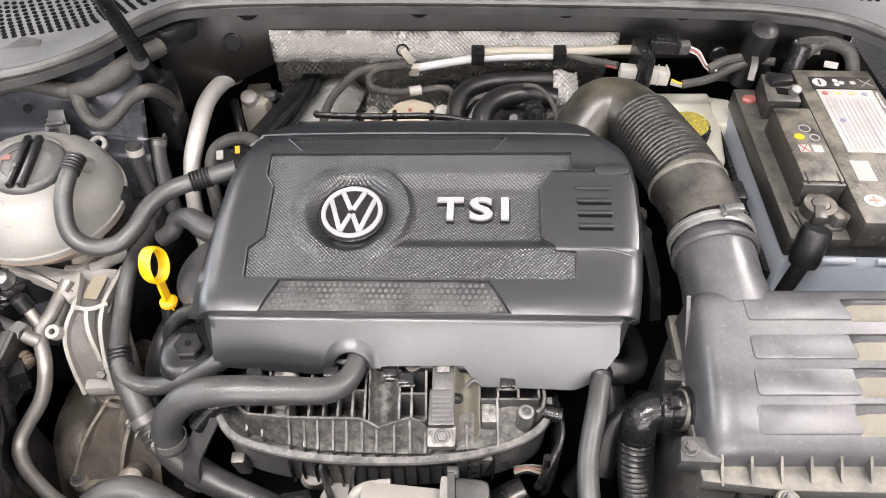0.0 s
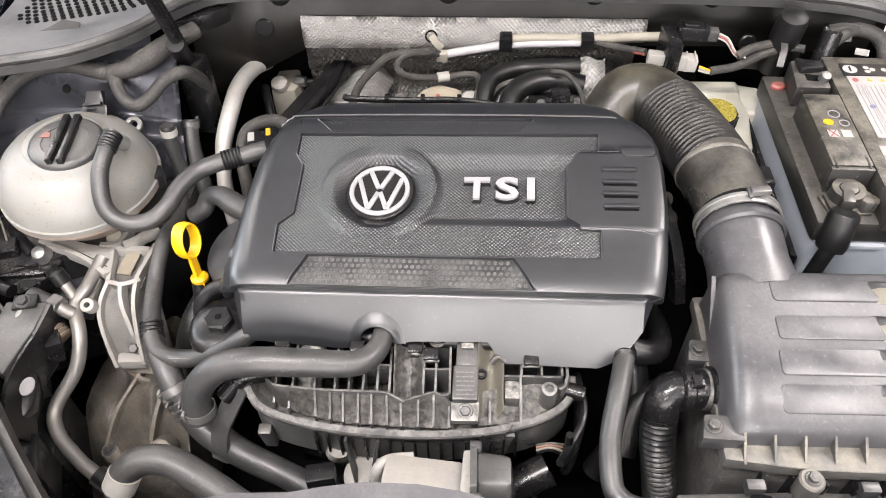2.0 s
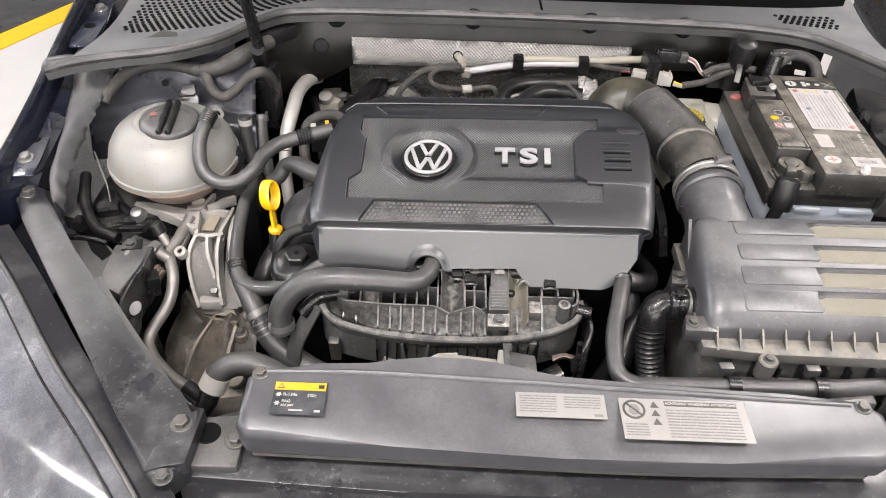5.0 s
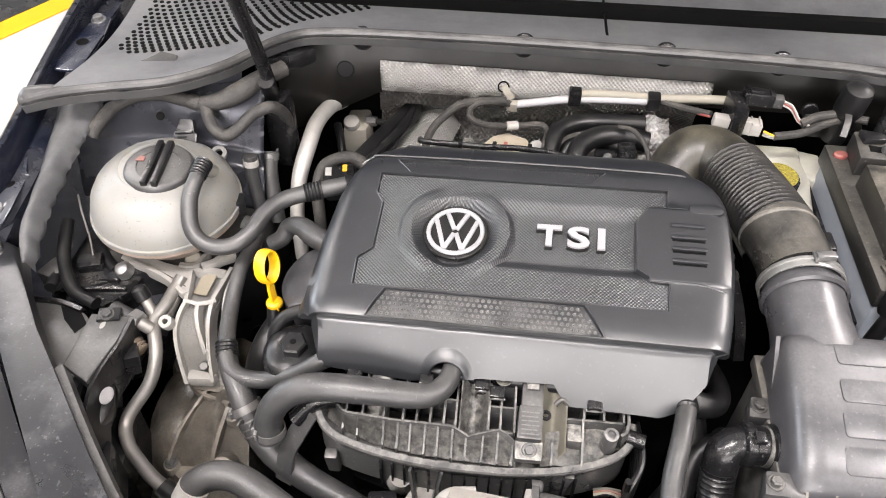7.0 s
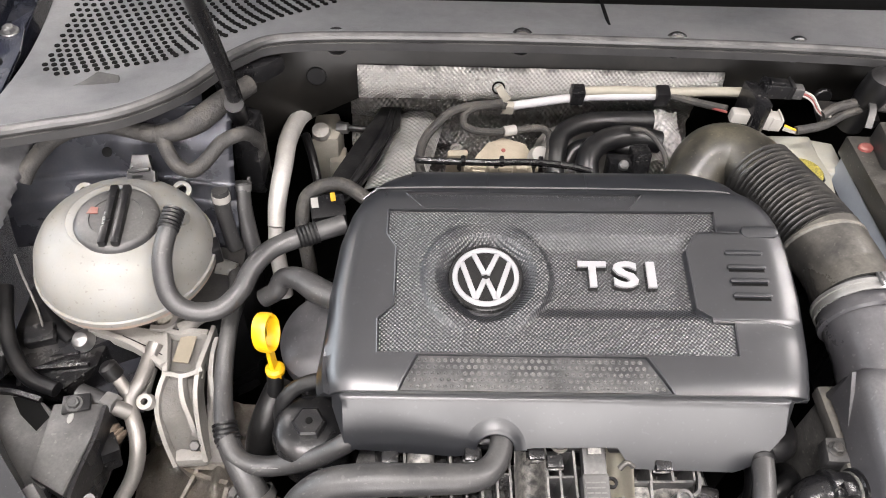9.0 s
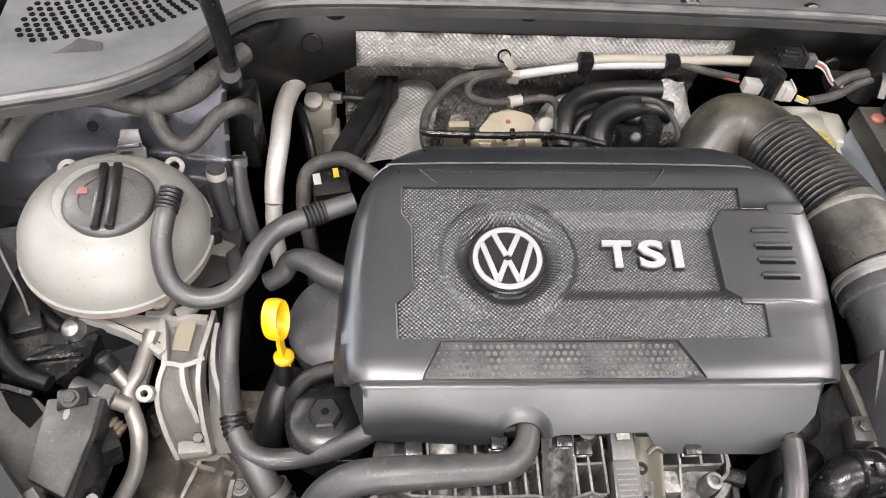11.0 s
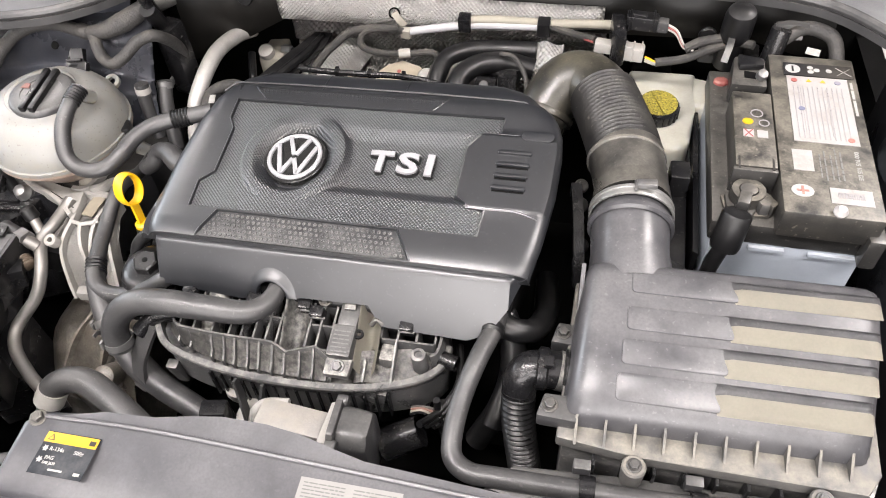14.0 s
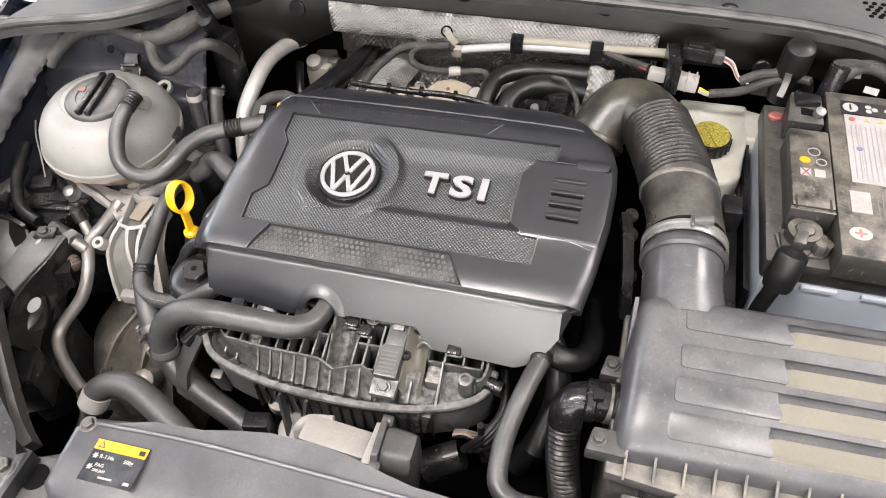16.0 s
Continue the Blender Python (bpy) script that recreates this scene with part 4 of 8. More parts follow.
def panel_height(u, v):
    """Flat field, a raised disc that fades at its top and bottom, a conical well for the emblem, and a sunk bar for the lettering."""
    r = math.hypot(u - EMB[0], v - EMB[1])
    side_ = abs(u - EMB[0]) / max(r, 1e-6)
    h = -0.0022
    bar_ = min((v - 0.0335) / 0.0115, (0.1265 - v) / 0.0165, (r - 0.0605) / 0.006, (u - 0.126) / 0.004)
    h -= 0.0058 * max(0.0, min(1.0, bar_))
    h += 0.0040 * min(1, max(0, (0.0635 - r) / 0.0035)) * min(1, max(0, (side_ - 0.30) / 0.35))
    if r < 0.0485:
        h -= 0.0115 * min(1, (0.0485 - r) / 0.0120)
    return h


bm = bmesh.new()
rows_ = []
for j in range(75):
    v = -0.004 + 0.0021 * j
    l, r = lin(v, PL), lin(v, PR)
    row = []
    for i in range(160):
        u = min(max(-0.006 + 0.0021 * i, l), r)
        row.append(bm.verts.new((u, v, panel_height(u, v))))
    rows_.append(row)
for a, b in zip(rows_, rows_[1:]):
    for k in range(159):
        if a[k + 1].co.x - a[k].co.x + b[k + 1].co.x - b[k].co.x > 1e-6:
            bm.faces.new((a[k], a[k + 1], b[k + 1], b[k]))
bmesh.ops.delete(bm, geom=[v for v in bm.verts if not v.link_faces], context="VERTS")
bmesh.ops.dissolve_degenerate(bm, dist=1e-6, edges=bm.edges)
part("knurled_panel", local(bm), COVER_TEX, cover, "knurled black plastic panel", smooth=30)
# raised seams between the smooth fields, and the lip along the back edge
part("panel_lip", local(tube([(0.304, 0.0310, 0.0005), (0.350, 0.0300, 0.0006), (0.372, 0.0255, -0.0004), (0.383, 0.0235, -0.0060)], 0.0011, 8)), COVER, cover)
part("panel_lip", local(tube([(0.322, 0.1284, 0.0004), (0.345, 0.1284, 0.0004)], 0.0008, 8, straight=True)), COVER, cover)
part("back_lip", local(tube([(-0.030, 0.1690, -0.006), (-0.018, 0.1775, -0.0025), (0.0, 0.1805, -0.0008), (0.15, 0.1820, -0.0008), (0.32, 0.1795, -0.0008), (0.348, 0.1755, -0.003), (0.364, 0.1690, -0.007)], 0.0013, 8)), COVER, cover)
# back strip: black field with rows of small pyramids
bm = bmesh.new()
for j in range(5):
    v = 0.1566 + j * 0.0038
    a, b = lin(v, BL) + 0.002, lin(v, BR) - 0.002
    u = a + (j % 2) * 0.0026
    while u < b:
        lathe([(0.0021, 0.0), (0.0012, 0.0011), (0.0003, 0.0013)], (u, v, -0.0031), (0, 0, 1), 4, bm)
        u += 0.0052
tagged(part("strip_studs", local(bm), COVER, cover, "rows of small black pyramids", smooth=20), kind="stuff")
# stud tray: rows of round studs
bm = bmesh.new()
for j in range(5):
    v = -0.0105 - j * 0.0062
    a, b = lin(v, TL) + 0.0035, lin(v, TR) - 0.0035
    u = 0.016 + (j % 2) * 0.0030
    while u < b:
        if u > a:
            lathe([(0.0023, 0.0), (0.0021, 0.0014), (0.0015, 0.0019), (0.0008, 0.0013), (0.0002, 0.0012)], (u, v, -0.0034), (0, 0, 1), 10, bm)
        u += 0.0060
part("tray_floor", local(prism([(0.0180, -0.0392), (0.2570, -0.0392), (0.2375, -0.0065), (0.0335, -0.0065)], -0.006, -0.0026, None, 0)), COVER_STUD, cover, "dusty tray with rows of round studs")
tagged(part("studs", local(bm), STUDS, cover), kind="stuff")
# four louvres and an oval pad on the smooth field
for k, v in enumerate((0.1010, 0.0852, 0.0702, 0.0545)):
    bm = prism([(0.326, v - 0.0004), (0.3605, v - 0.0008), (0.3620, v + 0.0012), (0.3605, v + 0.0040), (0.3270, v + 0.0044), (0.3252, v + 0.0020)], -0.002, 0.0050, None, 0.0012)
    part("louvre", local(bm), COVER, cover)
    bm = prism([(0.3268, v - 0.0030), (0.3605, v - 0.0033), (0.3605, v - 0.0008), (0.3268, v - 0.0004)], -0.001, 0.0022, None, 0)
    part("louvre_slot", local(bm), DARK, cover)
part("tab", local(prism([(0.3645 + (0.0115 if math.cos(a) > 0 else -0.0115) + 0.0065 * math.cos(a), 0.1278 + 0.0068 * math.sin(a)) for a in [2 * math.pi * (k + 0.5) / 24 for k in range(24)]], -0.004, 0.0034, None, 0.0018)), COVER, cover, "oval raised pad")
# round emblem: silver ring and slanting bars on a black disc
part("emblem_disc", local(disc((*EMB, -0.0135), 0.0362, 0.0096, (0, 0, 1), 48, 0.001)), GLOSS, cover, "glossy black disc")
R0, R1, W0, W1 = 0.0322, 0.0272, -0.0040, -0.0012
part("emblem_ring", local(lathe([(R1, W0), (R0, W0), (R0, W1 - 0.001), (R0 - 0.001, W1), (R1 + 0.001, W1), (R1, W1 - 0.001)], (*EMB, 0), (0, 0, 1), 64)), CHROME, cover, "silver ring")


def bar(p, q, wd):
    p, q = Vector(p), Vector(q)
    d = (q - p).normalized()
    s = Vector((-d.y, d.x)) * wd / 2
    return local(prism([(c.x + EMB[0], c.y + EMB[1]) for c in (p - s, q - s, q + s, p + s)], W0, W1, None, 0.0005))


for p, q in (((-0.0118, 0.0248), (-0.0012, 0.0018)), ((0.0118, 0.0248), (0.0012, 0.0018)), ((-0.0232, 0.0150), (-0.0098, -0.0250)), ((0.0232, 0.0150), (0.0098, -0.0250)),
             ((-0.0098, -0.0250), (-0.0010, -0.0035)), ((0.0098, -0.0250), (0.0010, -0.0035))):
    part("emblem_bar", bar(p, q, 0.0051), CHROME, cover)
for ch, u, sx in (("T", 0.1975, 1.15), ("S", 0.2290, 1.42), ("I", 0.2535, 1.35)):
    shape = Matrix.Diagonal((sx, 1.0, 1, 1))
    part("letter_base", text_mesh(ch, 0.0375, 0.0050, CM @ Matrix.Translation((u, 0.0780, -0.0055)) @ shape, 0.0018), GLOSS, cover)
    part("letter", text_mesh(ch, 0.0375, 0.0026, CM @ Matrix.Translation((u, 0.0785, -0.0017)) @ shape, 0.0012), CHROME, cover, "raised silver letter")

# ---------------------------------------------------------------- intake manifold below the cover
man = thing("intake_manifold", (-0.05, 0.35, 0.60), "dusty black ribbed plastic intake manifold", "intake manifold")
RIM = [(-0.226, 0.385, 0.722), (-0.220, 0.364, 0.717), (-0.199, 0.343, 0.712), (-0.147, 0.329, 0.709), (-0.081, 0.3225, 0.708), (-0.01, 0.3235, 0.708), (0.045, 0.332, 0.709), (0.085, 0.347, 0.711), (0.104, 0.366, 0.714), (0.106, 0.385, 0.717)]
rim = glide(RIM, 6)
part("rim_flange", ring_sweep(rim, lambda i, f: [(-0.003, -0.010), (0.003, -0.010), (0.0045, -0.004), (0.0045, 0.002), (0.003, 0.004), (-0.003, 0.004)]), MANI, man)
def rim_y(x):
    return min(p.y for p in rim if abs(p.x - x) < 0.02)


part("plenum", prism([(p.x, p.y) for p in rim] + [(0.100, 0.43), (-0.215, 0.43)], 0.655, 0.698, None, 0.0), MANI, man)
# sloping inner face from the rim up to a ridge, with thin gussets standing on it
RIDGE = [(-0.212, 0.380), (-0.190, 0.356), (-0.141, 0.352), (-0.080, 0.351), (-0.062, 0.344), (-0.031, 0.351), (-0.012, 0.341)]
RIDGE_Z = [(-0.212, 0.722), (-0.190, 0.733), (-0.080, 0.733), (-0.062, 0.727), (-0.031, 0.734), (-0.012, 0.722)]
INNER_Y = [(-0.218, 0.371), (-0.196, 0.355), (-0.162, 0.342), (-0.121, 0.334), (-0.068, 0.331), (-0.015, 0.330), (0.038, 0.336), (0.079, 0.349), (0.104, 0.362)]


def slope(a, b):
    x = -0.212 + 0.200 * a
    y0, y1, z1 = lin(x, INNER_Y), lin(x, RIDGE), lin(x, RIDGE_Z)
    return (x, y0 + (y1 - y0) * b, 0.706 + (z1 - 0.708) * b ** 1.3 + 0.0012 * noise.noise(Vector((x * 90, b * 3, 0))))


part("sloping_face", sheet(60, 8, slope, 0.003), DUSTY, man, smooth=50)
part("ridge", ribbon([(x, lin(x, RIDGE) + 0.001, lin(x, RIDGE_Z) - 0.004) for x in [-0.212 + 0.005 * k for k in range(41)]], 0.0024, 0.014, n=1, straight=True), MANI, man)
for x in (-0.193, -0.177, -0.149, -0.134, -0.121, -0.106, -0.093, -0.078, -0.064, -0.047, -0.032, -0.017):
    y0, y1, z1 = lin(x, INNER_Y) - 0.002, lin(x, RIDGE), lin(x, RIDGE_Z)
    part("gusset", prism([(y0, 0.700), (y1, 0.705), (y1, z1 + 0.0012), (y0 + 0.006, 0.7165), (y0, 0.7125)], -0.0011, 0.0011, frame_of((x, 0, 0), (0, 1, 0), (0, 0, 1)), 0), MANI, man)
# deep cells behind the ridge
for x in (-0.189, -0.172, -0.150, -0.130, -0.116, -0.102, -0.088, -0.076):
    y0 = lin(x, RIDGE) + 0.001
    part("cell_wall", prism([(y0, 0.690), (0.412, 0.690), (0.412, 0.742), (0.388, 0.740), (y0, lin(x, RIDGE_Z))], -0.0011, 0.0011, frame_of((x, 0, 0), (0, 1, 0), (0, 0, 1)), 0), MANI, man)
part("cell_wall", ribbon([(-0.192, 0.386, 0.722), (-0.076, 0.381, 0.722)], 0.0022, 0.034, straight=True), MANI, man)
part("cell_back", ribbon([(-0.200, 0.413, 0.722), (0.09, 0.409, 0.722)], 0.004, 0.05, straight=True), BLACK, man)
part("runner", tube([(-0.160, 0.358, 0.690), (-0.159, 0.378, 0.722), (-0.156, 0.42, 0.738)], [0.012, 0.013, 0.013], 18), DUSTY, man)


def saddle(xc, w, y0, depth, z0, dusty):
    """A dusty valley between two runners, climbing to the back."""
    def f(a, b):
        c = 2 * a - 1
        return (xc + w * c, y0 + depth * b, z0 + 0.020 * c * c + 0.034 * b ** 1.2 + 0.0015 * noise.noise(Vector((a * 4, b * 5, xc * 90))))
    part("saddle", sheet(14, 16, f, 0.002), dusty, man, "dust-filled valley between two runners", smooth=70)


saddle(-0.058, 0.0145, 0.346, 0.058, 0.705, DUSTY)
saddle(0.0235, 0.0125, 0.341, 0.060, 0.706, RIBS)


def crate(xs, ys, z0, zf):
    """Crossing thin walls; zf(y) is the height of their tops."""
    for x in xs:
        part("crate_wall", prism([(ys[0], z0), (ys[-1], z0), (ys[-1], zf(ys[-1])), (ys[0], zf(ys[0]))], -0.0011, 0.0011, frame_of((x, 0, 0), (0, 1, 0), (0, 0, 1)), 0), MANI, man)
    for y in ys:
        part("crate_wall", prism([(xs[0] + 0.0012, z0), (xs[-1] - 0.0012, z0), (xs[-1] - 0.0012, zf(y) - 0.002), (xs[0] + 0.0012, zf(y) - 0.002)], -0.0011, 0.0011, frame_of((0, y, 0), (1, 0, 0), (0, 0, 1)), 0), MANI, man)


crate([-0.0425, -0.0305, -0.0165], [0.352, 0.378, 0.402], 0.697, lambda y: 0.735 + (y - 0.352) * 0.22)
crate([0.036, 0.054, 0.074, 0.094], [0.374, 0.396], 0.697, lambda y: 0.737 + (y - 0.374) * 0.25)
part("tall_wall", prism([(0.332, 0.700), (0.374, 0.700), (0.374, 0.738), (0.345, 0.722), (0.332, 0.713)], -0.0011, 0.0011, frame_of((0.053, 0, 0), (0, 1, 0), (0, 0, 1)), 0), MANI, man)
part("tall_wall", prism([(0.332, 0.700), (0.362, 0.700), (0.352, 0.724), (0.332, 0.713)], -0.0011, 0.0011, frame_of((0.023, 0, 0), (0, 1, 0), (0, 0, 1)), 0), MANI, man)
part("fill", prism([(0.037, 0.352), (0.0525, 0.352), (0.0525, 0.373), (0.037, 0.373)], 0.695, 0.729, None, 0.003), DUSTY, man)


def ledge(a, b):
    x = 0.012 + 0.090 * a
    y0 = lin(x, INNER_Y)
    y1 = 0.362 + 0.018 * a
    return (x, y0 + (y1 - y0) * b, 0.707 + 0.016 * b + 0.003 * noise.noise(Vector((x * 60, b * 2, 4))))


part("dusty_ledge", sheet(26, 8, ledge, 0.002), DUSTY, man, smooth=60)
for x, y in ((-0.036, 0.390), (-0.185, 0.395), (-0.110, 0.398), (0.063, 0.386), (-0.052, 0.398)):
    part("injector_plug", box((x, y, 0.738), (0.015, 0.012, 0.016), (12, 0, 0), 0.002), BLACK, man)
    part("plug_clip", tube([(x - 0.008, y - 0.006, 0.744), (x, y - 0.008, 0.747), (x + 0.008, y - 0.006, 0.744)], 0.0016, 8), STEEL, man)
part("clip_spring", tube([(-0.060, 0.390, 0.742), (-0.055, 0.393, 0.749), (-0.049, 0.391, 0.744)], 0.0028, 8), BOLTM, man)
part("clip_spring", tube([(0.024, 0.383, 0.744), (0.030, 0.386, 0.750), (0.037, 0.384, 0.746)], 0.0028, 8), BOLTM, man)
for k in range(17):
    x = -0.150 + k * 0.0125
    y0 = rim_y(x)
    part("lower_rib", prism([(y0 - 0.003, 0.655), (y0 + 0.010, 0.655), (y0 + 0.010, 0.699), (y0 - 0.003, 0.699)], -0.001, 0.001, frame_of((x, 0, 0), (0, 1, 0), (0, 0, 1)), 0), BLACK, man)
part("lower_shell", prism([(-0.19, 0.357), (-0.14, 0.342), (-0.05, 0.337), (0.03, 0.345), (0.08, 0.362), (0.08, 0.43), (-0.19, 0.43)], 0.60, 0.66, None, 0.004), BLACK, man)
BOSS = (-0.103, 0.296, 0.632)
for x in (-0.118, -0.086):
    part("strut", ribbon([(x, 0.322, 0.700), (BOSS[0] + (x + 0.102) * 0.25, BOSS[1], BOSS[2])], 0.003, 0.012, up=(0, -1, 0.3), straight=True), GREYP, man)
part("strut_boss", lathe([(0.0085, 0), (0.0095, 0.004), (0.009, 0.014), (0.004, 0.015)], BOSS, (0, -0.6, 0.8), 18), GREYP, man)
part("gusset", prism([(0.016, 0.698), (0.048, 0.698), (0.040, 0.662)], -0.003, 0.003, frame_of((0, 0.331, 0), (1, 0, 0), (0, 0, 1)), 0), MANI, man)
for x, y, z in ((-0.185, 0.385, 0.728), (-0.030, 0.402, 0.752)):
    bolt((x, y, z), man, 0.0055)
part("fuel_rail", tube([(-0.20, 0.415, 0.742), (0.10, 0.405, 0.746)], 0.009, 14), BLACK, man)
part("post", lathe([(0.0085, 0), (0.0075, 0.028), (0.0045, 0.029), (0.004, 0.026)], (0.080, 0.360, 0.712), (0, -0.1, 1), 20), MANI, man)
part("corner_wall", ribbon([(0.092, 0.362, 0.718), (0.099, 0.368, 0.719), (0.102, 0.382, 0.722), (0.099, 0.400, 0.724)], 0.003, 0.030), MANI, man)
part("stub", tube([(0.098, 0.372, 0.716), (0.118, 0.366, 0.716)], 0.0085, 12), BLACK, man)
sen = thing("pressure_sensor", (0.0, 0.365, 0.72), "dusty black pressure sensor with its plug", "sensor")
SM = frame_of((-0.001, 0.336, 0.726), (1, 0, 0), (0, 0.975, 0.20)) @ Matrix.Diagonal((0.84, 1, 1, 1))
part("foot", prism([(-0.017, -0.010), (0.015, -0.010), (0.017, 0.010), (-0.017, 0.010)], 0, 0.008, SM, 0.003), DUSTY, sen)
part("body", prism([(-0.016, 0.008), (0.014, 0.008), (0.015, 0.044), (-0.014, 0.044)], 0, 0.017, SM, 0.003), GREYP, sen)
part("print", rows_of_bars(SM @ Matrix.Translation((0, 0, 0.0179)), -0.011, 0.010, [0.013 + 0.0045 * k for k in range(6)], 0.0012, 8, words=3), GREYINK, sen)
part("label", prism([(-0.013, 0.011), (0.0115, 0.011), (0.0122, 0.041), (-0.0122, 0.041)], 0.0171, 0.0176, SM, 0), GREYP, sen, "dusty grey label")
part("plug", prism([(-0.012, 0.042), (0.014, 0.042), (0.015, 0.070), (-0.011, 0.070)], 0.002, 0.015, SM, 0.003), GREYP, sen)
part("plug_catch", prism([(-0.006, 0.060), (0.009, 0.060), (0.009, 0.070), (-0.006, 0.070)], 0.015, 0.019, SM, 0.0015), DUSTY, sen)
part("side_loop", lathe([(0.003, 0), (0.0055, 0), (0.0055, 0.003), (0.003, 0.003)], SM @ Vector((0.018, 0.036, 0.010)), (0, 0, 1), 14), BLACK, sen)
bolt(SM @ Vector((0, 0, 0.008)), sen, 0.0052, (0, -0.4, 0.9))

thr = thing("throttle_body", (-0.03, 0.27, 0.62), "pale cast throttle body with a black motor cap", "throttle body")
part("casting", prism([(-0.080, 0.272), (-0.004, 0.264), (0.0, 0.296), (-0.076, 0.304)], 0.640, 0.708, None, 0.006), mat("pale_casting", (0.20, 0.19, 0.178), 0.45, metal=0.2, dust=0.4, spread=0.4, dust_col=(0.30, 0.27, 0.22), dust_scale=40, bump=0.3, speck=0.2), thr)
part("flange", prism([(-0.006, 0.258), (0.006, 0.258), (0.010, 0.305), (-0.002, 0.305)], 0.625, 0.714, None, 0.003), ALU, thr)
CAPM = frame_of((0.004, 0.284, 0.668), (0, 1, 0), (0, 0, 1))
part("motor_cap", prism([(-0.026, -0.050), (0.020, -0.050), (0.027, -0.036), (0.027, 0.030), (0.018, 0.048), (-0.014, 0.050), (-0.026, 0.036)], 0.006, 0.040, CAPM, 0.007, taper=0.12), GREYP, thr)
part("cap_rim", prism([(-0.030, -0.052), (0.024, -0.052), (0.031, -0.036), (0.031, 0.033), (0.021, 0.052), (-0.018, 0.053), (-0.030, 0.038)], 0.0, 0.007, CAPM, 0.002), GREYP, thr)
for cy, cz in ((-0.026, 0.042), (0.024, 0.044), (0.029, -0.030)):
    part("screw_boss", lathe([(0.0065, 0), (0.0065, 0.009), (0.005, 0.011)], CAPM @ Vector((cy, cz, 0.0)), (1, 0, 0), 16), GREYP, thr)
part("pipe_elbow", tube([(-0.085, 0.285, 0.66), (-0.086, 0.290, 0.69), (-0.075, 0.298, 0.70), (-0.05, 0.302, 0.70)], 0.006, 12), ALU, thr)
plug = thing("wiring_plug", (0.07, 0.30, 0.62), "black wiring plug with coloured wires", "connector")
part("body", tube([(0.045, 0.300, 0.64), (0.085, 0.315, 0.655)], 0.018, 16), BLACK, plug)
part("boot", tube([(0.02, 0.27, 0.60), (0.05, 0.252, 0.608), (0.075, 0.236, 0.61), (0.10, 0.22, 0.61)], [0.020, 0.022, 0.021, 0.014], 18), RUBBER_D, plug)
part("boot_rib", tube([(0.055, 0.249, 0.609), (0.061, 0.245, 0.6095)], 0.0235, 18), RUBBER_D, plug)
for k, mt in enumerate((PIPE, COPPERY, BEIGE, BLACK)):
    part("wire", tube([(0.072, 0.335 - 0.003 * k, 0.668), (0.085, 0.334 - 0.003 * k, 0.674 + 0.001 * k), (0.10, 0.336 - 0.004 * k, 0.668)], 0.0015, 6), mt, plug)
for k in range(6):
    solo("cable_loom", tube([(0.09 + 0.004 * k, 0.30 + 0.01 * k, 0.70 - 0.02 * (k % 3)), (0.105, 0.33, 0.68 - 0.012 * k), (0.12, 0.36, 0.69 - 0.015 * k), (0.115, 0.40, 0.70)], 0.004, 8), RUBBER_D, "black cable hanging beside the manifold", "cable", "looms")
solo("black_hose", tube([(0.150, 0.44, 0.735), (0.168, 0.415, 0.720), (0.175, 0.385, 0.690), (0.165, 0.36, 0.65), (0.14, 0.34, 0.60)], 0.014, 14), RUBBER_D, "black rubber hose dropping below the cover corner", "hose")
blk = thing("engine_block", (-0.02, 0.52, 0.42), "engine block below the cover, coloured near-black for shade", "engine")
# block coloured near-black to paint in the shade under the cover
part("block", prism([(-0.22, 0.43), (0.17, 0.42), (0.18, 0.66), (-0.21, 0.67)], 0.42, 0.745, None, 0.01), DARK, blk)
part("front_pipe", tube([(-0.13, 0.345, 0.62), (-0.135, 0.335, 0.645), (-0.13, 0.33, 0.665)], 0.012, 14), ALU, blk)
part("boss", lathe([(0.022, 0), (0.022, 0.03), (0.016, 0.034)], (-0.105, 0.315, 0.62), (0.1, -0.3, 1), 20), ALU, blk)
part("bracket", ribbon([(-0.228, 0.362, 0.722), (-0.240, 0.354, 0.700), (-0.256, 0.344, 0.665), (-0.262, 0.332, 0.625)], 0.020, 0.005, up=(-0.5, -1, 0.2)), GREYP, blk)
part("white_spacer", box((-0.205, 0.345, 0.645), (0.014, 0.012, 0.04), (10, 0, 0), 0.003), BOLTM, blk)
part("small_pipe", tube([(-0.245, 0.36, 0.708), (-0.225, 0.372, 0.725), (-0.20, 0.378, 0.728)], 0.010, 12), BLACK, blk)
part("latch_block", box((-0.145, 0.300, 0.63), (0.03, 0.02, 0.04), (0, 0, 10), 0.004), BLACK, blk)

# ---------------------------------------------------------------- stickers on the radiator cover
def sticker(x0, y1, x1, y0, label, material=LABEL):
    t = thing("sticker", ((x0 + x1) / 2, (y0 + y1) / 2, 0.763), label, "sticker", "stickers")
    mm = frame_of((x0, y0, 0.7632), (1, -0.012, 0), (0, 1, 0.0))
    part("sheet", prism([(0, 0), (x1 - x0, 0), (x1 - x0, y1 - y0), (0, y1 - y0)], 0, 0.0006, mm, 0), material, t)
    return t, mm @ Matrix.Translation((0, 0, 0.0007))


